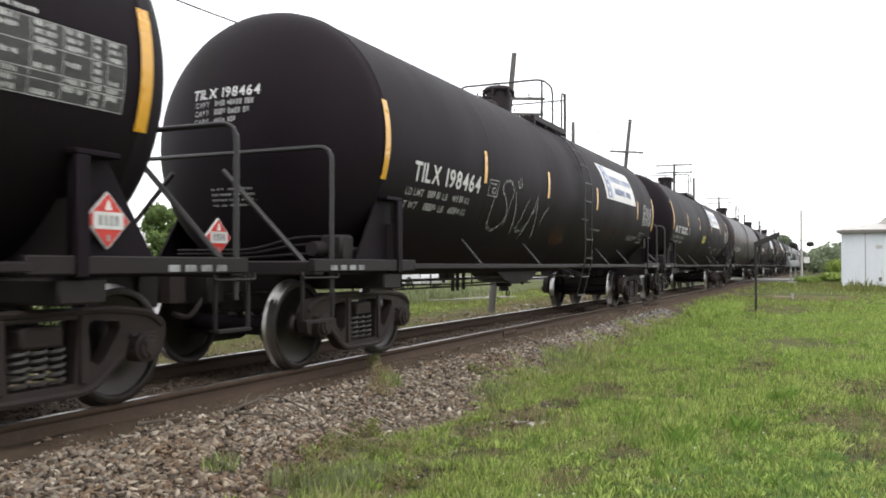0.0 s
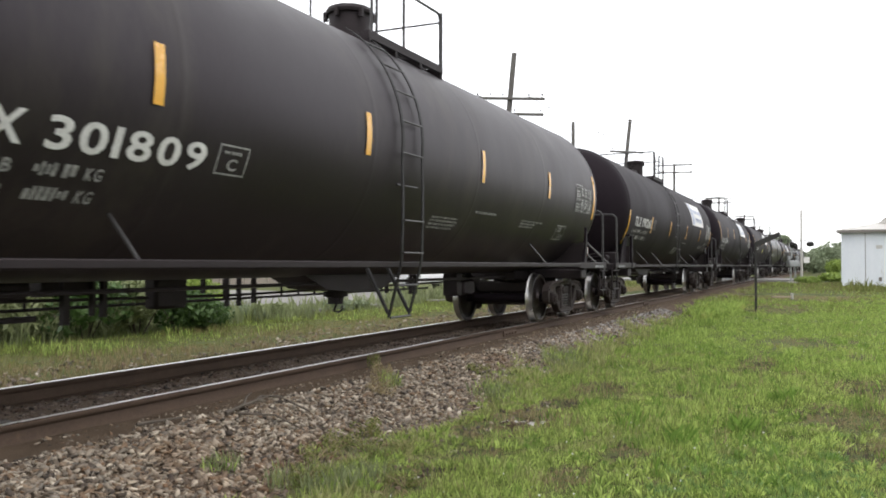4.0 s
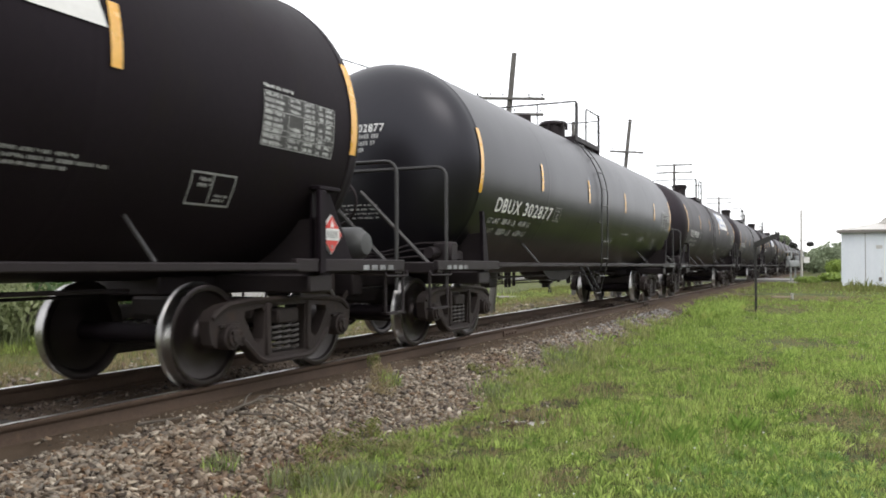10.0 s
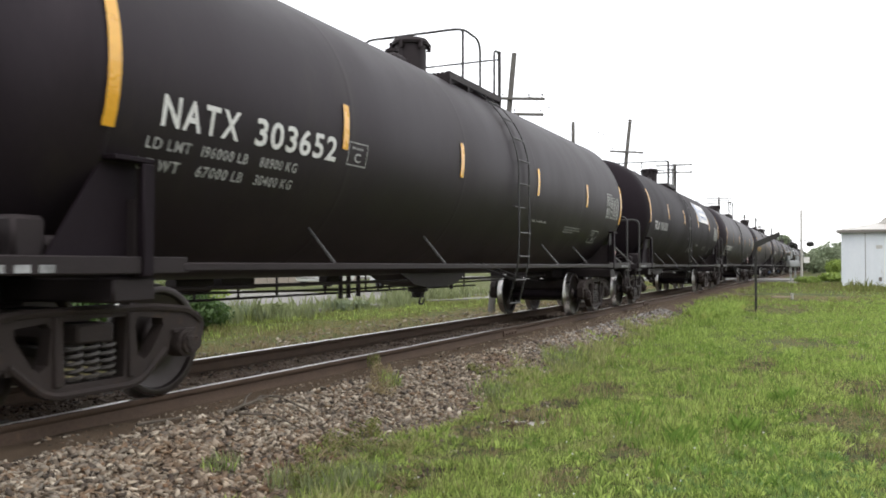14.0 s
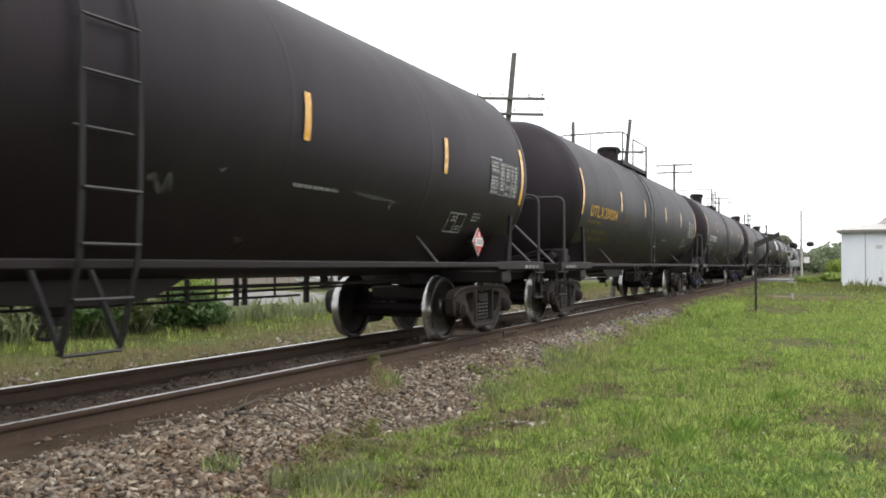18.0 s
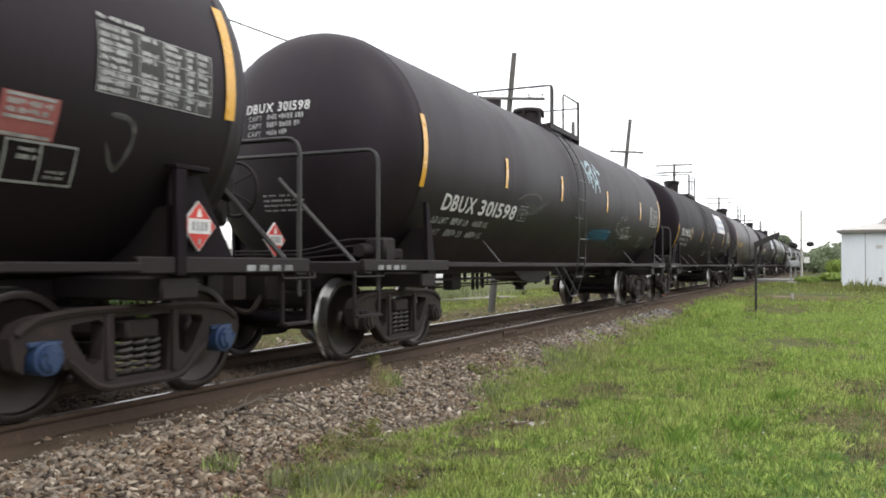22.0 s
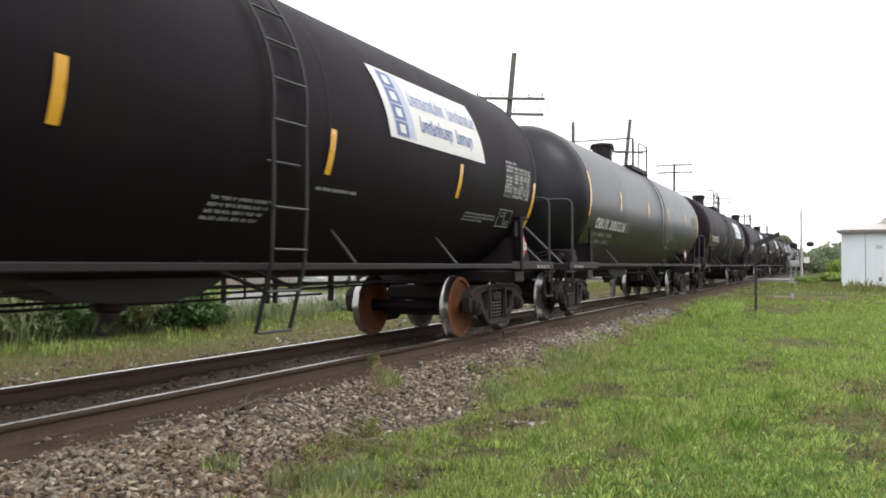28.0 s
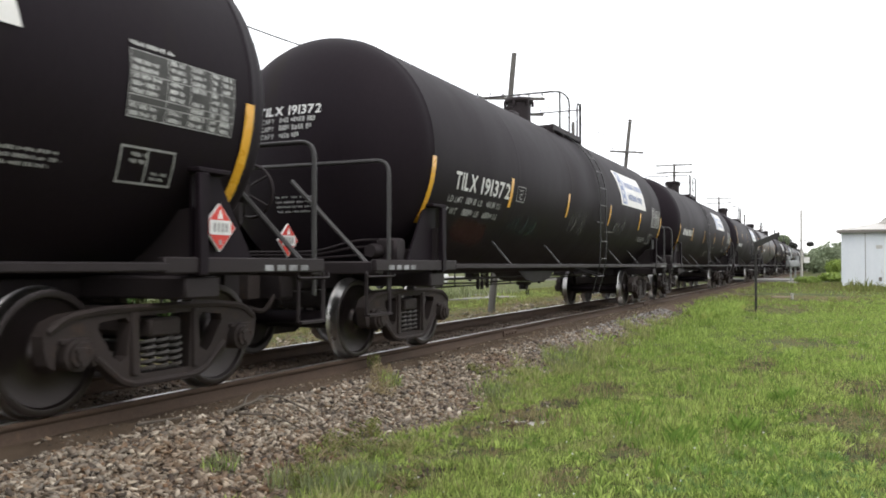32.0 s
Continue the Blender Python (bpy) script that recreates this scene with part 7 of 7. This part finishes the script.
strew("grass", "short fresh green grass round the camera's stand", "grass", M["grass"], (50000, -9, 12, -8, 4.4, 0.075, 0.012, 29, meadow, 1.0, True))
strew("grass_tufts", "darker tufts in the grass", "grass", M["darkgrass"], (90000, 3.6, 34, -6, 4.8, 0.10, 0.0046, 3, tufted))
strew("grass_tufts", "taller dark tufts in the grass", "grass", M["darkgrass"], (420000, 4.5, 13, -2, 4.8, 0.105, 0.0036, 43, lambda x, y, r: r < spots(x, y, DENSE) * 0.22, 1.25, False, 0.8))
strew("broad_leaves", "low broad-leaved weeds among the grass", "weeds", M["grass"], (60000, 3.6, 13, -3, 4.2, 0.048, 0.0075, 44,
      lambda x, y, r: meadow(x, y, r) & (lumps(x, y, 1.0, 71) * 0.5 + lumps(x, y, 3.1, 72) * 0.5 > 0.55), 1.25, False, 1.3))
strew("dry_stalks", "dry straw-coloured stalks in the grass", "dry grass", M["dry"], (170000, 3.6, 40, -6, 5.0, 0.065, 0.0040, 4, strawy))
strew("ballast_weeds", "muted green weeds on the edge of the ballast", "weeds", M["edgegrass"], (42000, 3.6, 22, 2.5, 4.5, 0.115, 0.0062, 5, edging))
strew("grass", "muted green and straw grass near the ballast", "grass", M["edgegrass"], (42000, 3.6, 13, 1.2, 4.2, 0.075, 0.0044, 25,
      lambda x, y, r: meadow(x, y, r) & (lumps(x, y, 1.4, 61) * 0.5 + lumps(x, y, 4.1, 62) * 0.5 + 0.10 * (y - 2.4) > 0.53), 1.25))
CLUMPS = ((5.35, 3.35, 0.16), (5.0, 3.5, 0.12), (4.6, 3.85, 0.07), (5.9, 3.4, 0.16), (5.2, 3.15, 0.2), (6.6, 3.4, 0.15), (7.7, 4.2, 0.07), (9.0, 3.5, 0.18), (12.2, 3.6, 0.25))
strew("ballast_weeds", "grey-green weed clumps growing on the edge of the ballast", "weeds", M["greyleaf"], (60000, 3.8, 13, 2.8, 4.4, 0.115, 0.0050, 35, lambda x, y, r: r < spots(x, y, CLUMPS) * 0.5, 1.25))
strew("ballast_weeds", "fresh green grass clumps on the edge of the ballast", "weeds", M["grass"], (60000, 3.8, 13, 2.8, 4.4, 0.095, 0.0046, 36, lambda x, y, r: r < spots(x, y, CLUMPS) * 0.5, 1.25))
# tufts of several greens over the meadow, thick along the ballast
def rim(x, y, r):
    i = inside_ballast(x, y)
    return (i > 0.02) & (i < 0.45) & (r > i * 0.9)


def leafy(x, y, r):
    """The blue-green weeds near the shed's side of the meadow."""
    return meadow(x, y, r) & (r < np.clip(1.15 - np.hypot((x - 6.6) / 2.2, (y + 0.1) / 1.3), 0, 0.9))


tufts("grass_tufts", "fresh green tufts of grass", M["grass"], 4200, 30, 4.2, 14, -2.6, 4.4, 0.085, 0.065, 0.0036, 81, meadow)
tufts("grass_tufts", "dark green tufts of grass", M["darkgrass"], 1100, 30, 4.2, 14, -2.6, 4.4, 0.080, 0.06, 0.0034, 82, lambda x, y, r: meadow(x, y, r) & (lumps(x, y, 1.2, 91) > 0.52))
tufts("grass_tufts", "pale straw-green tufts of grass", M["edgegrass"], 2000, 26, 4.2, 15, -2.6, 4.4, 0.085, 0.065, 0.0032, 83, lambda x, y, r: meadow(x, y, r) & (lumps(x, y, 0.8, 92) > 0.42))
tufts("grass_tufts", "blue-green leafy tufts in the grass", M["bluegrass"], 2400, 34, 4.2, 9.5, -1.6, 1.6, 0.070, 0.055, 0.0036, 84, leafy)
tufts("grass_tufts", "tall green tufts along the ballast", M["lightgrass"], 1500, 44, 4.6, 32, 2.7, 4.8, 0.11, 0.09, 0.0026, 85, rim)
tufts("grass_tufts", "tall muted tufts along the ballast", M["edgegrass"], 1800, 40, 4.4, 30, 2.7, 4.8, 0.11, 0.09, 0.0024, 86, rim)
tufts("grass_tufts", "fresh green tufts of grass", M["lightgrass"], 2800, 26, 13, 40, -6, 4.2, 0.13, 0.13, 0.0040, 87, meadow)
tufts("grass_tufts", "dark green tufts of grass", M["darkgrass"], 350, 26, 13, 36, -6, 4.2, 0.12, 0.12, 0.0040, 88, lambda x, y, r: meadow(x, y, r) & (lumps(x, y, 0.5, 93) > 0.5))
tufts("grass_tufts", "tall green clump of grass beside the ballast", M["lightgrass"], 900, 30, 23, 32, 2.4, 3.9, 0.26, 0.16, 0.0050, 89, lambda x, y, r: r < np.clip(1.3 - np.hypot((x - 27.5) / 3.5, (y - 3.2) / 0.6), 0, 1), 1.0)


tufts("dry_stalks", "brown dry stalks on the worn spots", M["dry"], 5200, 16, 4.6, 14, -1.2, 3.4, 0.055, 0.06, 0.0022, 98, lambda x, y, r: r < spots(x, y, WORN) * 0.75)
tufts("dry_stalks", "grey-brown withered stems on the worn spots", M["bark"], 3200, 10, 4.6, 14, -1.2, 3.4, 0.075, 0.07, 0.0020, 99, lambda x, y, r: r < spots(x, y, WORN) * 0.5)


def flecks(count, x0, x1, y0, y1, size, seed, mat, label, name, category, height):
    """Small flower heads or seed heads just above the turf."""
    g = np.random.default_rng(seed)
    x = x0 + (x1 - x0) * g.uniform(0, 1, count) ** 1.2
    y = g.uniform(y0, y1, count)
    ok = (np.abs(np.arctan2(y, x) - radians(25)) < radians(31)) & meadow(x, y, g.uniform(0, 1, count)) & (lumps(x, y, 0.9, 95) > 0.35)
    x, y = x[ok], y[ok]
    n = len(x)
    z = np.array([ground_z(u, v) for u, v in zip(x, y)]) + height * g.uniform(0.5, 1.3, n)
    octa = np.array([(1, 0, 0), (-1, 0, 0), (0, 1, 0), (0, -1, 0), (0, 0, 0.8), (0, 0, -0.8)])
    tri = np.array([(0, 2, 4), (2, 1, 4), (1, 3, 4), (3, 0, 4), (2, 0, 5), (1, 2, 5), (3, 1, 5), (0, 3, 5)])
    v = np.stack([x, y, z], 1)[:, None, :] + octa[None] * (size * g.uniform(0.6, 1.4, n))[:, None, None]
    f = tri[None] + (np.arange(n) * 6)[:, None, None]
    return tagged(new(name, fast(name, v.reshape(-1, 3), f.reshape(-1, 3), M[mat])), label, category, kind="stuff")


flecks(520, 4.5, 26, -4, 3.6, 0.0075, 96, "panel", "small white clover heads in the grass", "clover_heads", "flowers", 0.075)
flecks(700, 4.5, 20, -4, 3.8, 0.0055, 97, "dry", "small straw-coloured seed heads in the grass", "seed_heads", "seed heads", 0.10)
strew("trackside_grass", "short muted green grass along the far side of the track", "grass", M["olive"], (80000, 6, 60, 9.4, 14.5, 0.11, 0.0062, 6,
      lambda x, y, r: r > 0.97 - (y - 9.9) * 0.45))
strew("trackside_grass", "bright green grass along the far side of the track", "grass", M["grass"], (26000, 6, 40, 10.8, 14.0, 0.13, 0.007, 10,
      lambda x, y, r: (lumps(x, y, 0.9, 41) > 0.42) & (r < (y - 10.6) * 0.8)))
strew("trackside_straw", "reddish dry grass along the far side of the track", "dry grass", M["dry"], (46000, 6, 50, 9.0, 12.4, 0.075, 0.006, 7, lambda x, y, r: (r > 0.2) & (r < 1.9 - (y - 9.6) * 0.62)))
strew("lot_weeds", "tall grey-green weeds at the edge of the lot", "weeds", M["greyleaf"], (15000, 8, 40, 13.2, 15.6, 0.40, 0.012, 8, lambda x, y, r: lumps(x, y, 0.6, 42) > 0.5))
strew("lot_straw", "dry grey-brown grass beside the lot", "dry grass", M["dry"], (26000, 15, 46, 14.5, 34.0, 0.24, 0.013, 18, lambda x, y, r: (x < y * 1.17) & (r > 0.3), 1.2))
strew("lot_weeds", "grey-green weeds among the dry grass beside the lot", "weeds", M["greyleaf"], (20000, 14, 40, 14.5, 26.0, 0.30, 0.013, 58, lambda x, y, r: (x < y * 1.17) & (lumps(x, y, 0.5, 59) > 0.35), 1.1))
strew("shed_weeds", "tall green weeds at the foot of the shed", "weeds", M["olive"], (14000, 46, 53.5, -6.5, 0.6, 0.30, 0.010, 15, lambda x, y, r: r < 0.02 - y * 0.13))


def stones(count, x0, x1, y0, y1, size, seed, keep=None, power=1.5, lift=0.3, whole=False):
    """Angular broken stones, each a cube knocked out of shape."""
    g = np.random.default_rng(seed)
    cube = np.array([(a, b, c) for a in (-1, 1) for b in (-1, 1) for c in (-1, 1)], float) * 0.62
    tri = np.array([(0, 1, 3), (0, 3, 2), (4, 6, 7), (4, 7, 5), (0, 4, 5), (0, 5, 1), (2, 3, 7), (2, 7, 6), (0, 2, 6), (0, 6, 4), (1, 5, 7), (1, 7, 3)])
    x = x0 + (x1 - x0) * g.uniform(0, 1, count) ** power
    y = g.uniform(y0, y1, count)
    ok = np.abs(np.arctan2(y, x) - radians(25)) < radians(31)
    if whole:
        ok = ~ok
    if keep is not None:
        ok &= keep(x, y, g.uniform(0, 1, count))
    x, y = x[ok], y[ok]
    n = len(x)
    z = np.array([bed_z(a, b) if abs(b - TRACK_Y) < 2.74 else ground_z(a, b) for a, b in zip(x, y)])
    s = size * g.uniform(0.35, 1.55, n) * (1 + np.clip(x - 14, 0, 40) * 0.03)
    r = (cube[None] + g.uniform(-0.42, 0.42, (n, 8, 3))) * (s[:, None] * np.array([1.3, 0.9, 0.42]) * g.uniform(0.7, 1.3, (n, 3)))[:, None, :]
    tilt, turn = g.normal(0, 0.42, (n, 2)), g.uniform(0, np.pi, n)
    q = np.stack([np.cos(turn), tilt[:, 0] * 0.5, tilt[:, 1] * 0.5, np.sin(turn)], 1)
    q /= np.linalg.norm(q, axis=1)[:, None]
    w, a, b, c = q.T
    rot = np.stack([np.stack([1 - 2 * (b * b + c * c), 2 * (a * b - w * c), 2 * (a * c + w * b)], 1), np.stack([2 * (a * b + w * c), 1 - 2 * (a * a + c * c), 2 * (b * c - w * a)], 1),
                    np.stack([2 * (a * c - w * b), 2 * (b * c + w * a), 1 - 2 * (a * a + b * b)], 1)], 1)
    v = np.einsum("nij,nkj->nki", rot, r) + np.stack([x, y, z + s * lift * g.uniform(0.2, 1.6, n)], 1)[:, None, :]
    f = tri[None] + (np.arange(n) * 8)[:, None, None]
    return v.reshape(-1, 3), f.reshape(-1, 3)


def shoulder(x, y, r):
    """Thick on the shoulder, thin beside the rail, a few lost in the grass."""
    return (r < inside_ballast(x, y) + 0.04) & (r < 1.0 - 1.0 * np.clip((y - 4.42 + 0.40 * np.clip((x - 9) / 8, 0, 1)) / 0.25, 0, 1) - 0.75 * np.clip((x - 19) / 5, 0, 1))


for label, args in (("loose brown and grey ballast stones on the shoulder", (46000, 2.6, 15, 2.8, 5.02, 0.0215, 1, shoulder, 1.35)),
                    ("loose brown and grey ballast stones on the shoulder", (15000, 14, 36, 3.3, 5.02, 0.027, 2, shoulder, 1.3)),
                    # these take the darkened stone colours that stand in for the train's shadow
                    ("ballast stones between the rails darkened for the train shade", (8000, 2, 30, 5.22, 6.50, 0.020, 3, None, 1.5, 0.0)),
                    ("ballast stones beyond the far rail", (9000, 4, 36, 6.70, 11.6, 0.030, 4, lambda x, y, r: r < np.clip((11.3 - y) * 0.5, 0, 1) * (0.15 + 0.85 * (lumps(x, y, 1.3, 77) > 0.45)), 1.4))):
    v, f = stones(*args)
    tagged(new("ballast_stones", fast("ballast_stones", v, f, M["shadestone" if "between" in label else "stone"])), label, "gravel", kind="stuff")


v, f = stones(10000, -7.0, 5.0, 3.2, 8.0, 0.024, 9, lambda x, y, r: (r < inside_ballast(x, y)) & (np.abs(np.abs(y - TRACK_Y) - RAIL_Y) > 0.09), 1.0, 0.2, True)
tagged(new("ballast_stones", fast("ballast_stones", v, f, M["stone"])), "loose brown ballast stones along the near track", "gravel", kind="stuff")
v, f = stones(4200, 4.0, 26.0, 4.0, 5.0, 0.013, 8, lambda x, y, r: r < np.clip((y - 4.0) / 0.6, 0, 1) * (0.2 + 0.8 * (lumps(x, y, 2.2, 71) > 0.5)), 1.3, 0.1)
tagged(new("ballast_stones", fast("ballast_stones", v, f, M["stone"])), "small half-buried stones in the dirt beside the rail", "gravel", kind="stuff")
v, f = stones(3600, 12.0, 24.0, 3.4, 4.35, 0.022, 6, lambda x, y, r: r < np.clip(inside_ballast(x, y) * 1.2 - np.abs(y - 3.95) * 1.3, 0, 1), 1.0)
tagged(new("ballast_stones", fast("ballast_stones", v, f, M["palestone"])), "pale grey stones at the foot of the ballast", "gravel", kind="stuff")


# ---------------------------------------------------------------- single weeds, twigs and bits
def weed(x, y, h, w, seed, mat="greyleaf", leaves=420, base=bed_z):
    rnd = random.Random(seed)
    t = thing("weed", "straggling grey-green weed growing out of the ballast", "weed", "weeds by the track", at=(x, y, base(x, y) - 0.02))
    tips = []
    for k in range(9):
        a, r = rnd.uniform(0, 6.28), w * rnd.uniform(0.15, 0.5)
        e = (r * math.cos(a), r * math.sin(a), h * rnd.uniform(0.55, 1.0))
        part("stem", tube(B(), [(0, 0, 0), (e[0] * 0.4, e[1] * 0.4, e[2] * 0.6), e], [0.006, 0.004, 0.002], 5), M["dry"], t)
        tips.append((e[0] * 0.8, e[1] * 0.8, e[2] * 0.62, w * 0.13, w * 0.13, h * 0.42))
    leaf_cloud("leaves", tips, leaves, 0.012, M[mat], seed, t)
    return t


for k, (x, y, h, w) in enumerate(((8.65, 4.92, 0.22, 0.22), (7.75, 4.3, 0.26, 0.34), (7.35, 4.1, 0.22, 0.36), (5.4, 3.6, 0.16, 0.45), (5.75, 3.62, 0.2, 0.40), (4.95, 3.4, 0.18, 0.4), (6.3, 3.65, 0.18, 0.4),
                                  (9.6, 4.0, 0.15, 0.4), (12.5, 4.0, 0.16, 0.5), (5.75, 3.30, 0.18, 0.42), (5.45, 3.08, 0.17, 0.42), (5.95, 3.48, 0.18, 0.4), (5.25, 2.75, 0.15, 0.35), (6.15, 3.2, 0.15, 0.4))):
    weed(x, y, h, w, 300 + k, "dry" if k in (1, 2) else "olive")


def twig(pts, r, label, mat="bark"):
    bm = B()
    tube(bm, [(x, y, bed_z(x, y) + z) for x, y, z in pts], [1.35 * r * (1 - 0.6 * i / (len(pts) - 1)) for i in range(len(pts))], 6)
    return solid("fallen_twig", bm, M[mat], label, "twig", "fallen twigs")


twig([(5.36, 4.44, 0.04), (5.49, 4.44, 0.06), (5.75, 4.45, 0.08), (5.92, 4.52, 0.09), (6.04, 4.40, 0.07), (6.04, 4.09, 0.05)], 0.012, "dark forked fallen branch lying on the ballast")
twig([(5.60, 4.46, 0.06), (5.82, 4.60, 0.09), (5.99, 4.68, 0.10)], 0.009, "thin dark fallen twig lying on the ballast")
twig([(5.41, 4.36, 0.05), (5.63, 4.15, 0.06), (5.65, 3.88, 0.05)], 0.009, "thin dark fallen twig lying on the ballast")
twig([(5.75, 4.45, 0.08), (5.90, 4.42, 0.10), (6.05, 4.42, 0.08)], 0.007, "thin dark fallen twig lying on the ballast")
twig([(4.70, 4.74, 0.03), (4.90, 4.70, 0.04), (5.14, 4.66, 0.03)], 0.012, "pale dry fallen twig lying on the ballast", "bark")


def rubble(x, y, n, size, seed, label):
    """A few pale broken stones lying in the grass."""
    rnd = random.Random(seed)
    for k in range(n):
        bm = bmesh.new()
        box(bm, -1, 1, -0.7, 0.7, -0.35, 0.35)
        for v in bm.verts:
            v.co = Vector((v.co.x * rnd.uniform(0.6, 1.1), v.co.y * rnd.uniform(0.6, 1.1), v.co.z * rnd.uniform(0.6, 1.2))) * size * rnd.uniform(0.6, 1.2)
        a, b = x + rnd.gauss(0, 0.16), y + rnd.gauss(0, 0.12)
        ob = solid("rubble_stone", bm, M["concrete"] if k % 3 == 0 else M["bed"], label, "stone", "rubble in the grass", at=(a, b, ground_z(a, b) + size * 0.3))
        ob.rotation_euler = (rnd.uniform(-0.4, 0.4), rnd.uniform(-0.4, 0.4), rnd.uniform(0, 6.28))


rubble(7.6, 2.66, 30, 0.036, 1, "pale broken stone lying in the worn grass")
rubble(9.6, -1.15, 3, 0.05, 2, "pale broken stone lying in the worn grass")
rubble(5.42, 2.84, 9, 0.028, 3, "pale broken stone lying in the worn grass")
rubble(6.2, 1.1, 3, 0.03, 4, "pale broken stone lying in the worn grass")


# ---------------------------------------------------------------- what moves
def motions():
    times = [i * 2.0 for i in range(17)]
    slack = {0: 0.15, 1: 0.12, 4: -0.12, 5: -0.03, 6: 0.06, 7: -0.06, 12: 0.05, 15: -0.08, 16: 0.07, 17: -0.10, 18: -0.10, 19: 0.05, 20: 0.05}
    for i, car in enumerate(CARS):
        walk(car, [(t, pose(FIRST_X + slack.get(i, 0.0) + CAR_PITCH * (i - 1) - run(t), TRACK_Y, 0)) for t in times])
    # the wheels roll with the train; wheelsets at the same place under their cars share one set of keys
    steps = [k / FPS for k in range(0, 32 * FPS + 1)]
    first = [c for c in CARS[0].children if c.name.startswith("wheelset")]
    for ws in first:
        place = ws.location.copy()
        walk(ws, [(t, Matrix.Translation(place) @ Matrix.Rotation(-run(t) / 0.457, 4, "Y")) for t in steps])
    keys = {round(ws.location.x, 2): (ws.animation_data.action, ws.animation_data.action_slot) for ws in first}
    for car in CARS[1:]:
        for ws in car.children:
            if ws.name.startswith("wheelset"):
                ws.rotation_mode = "QUATERNION"
                ws.animation_data_create()
                action, slot = keys[round(ws.location.x, 2)]
                ws.animation_data.action = action
                ws.animation_data.action_slot = slot


motions()
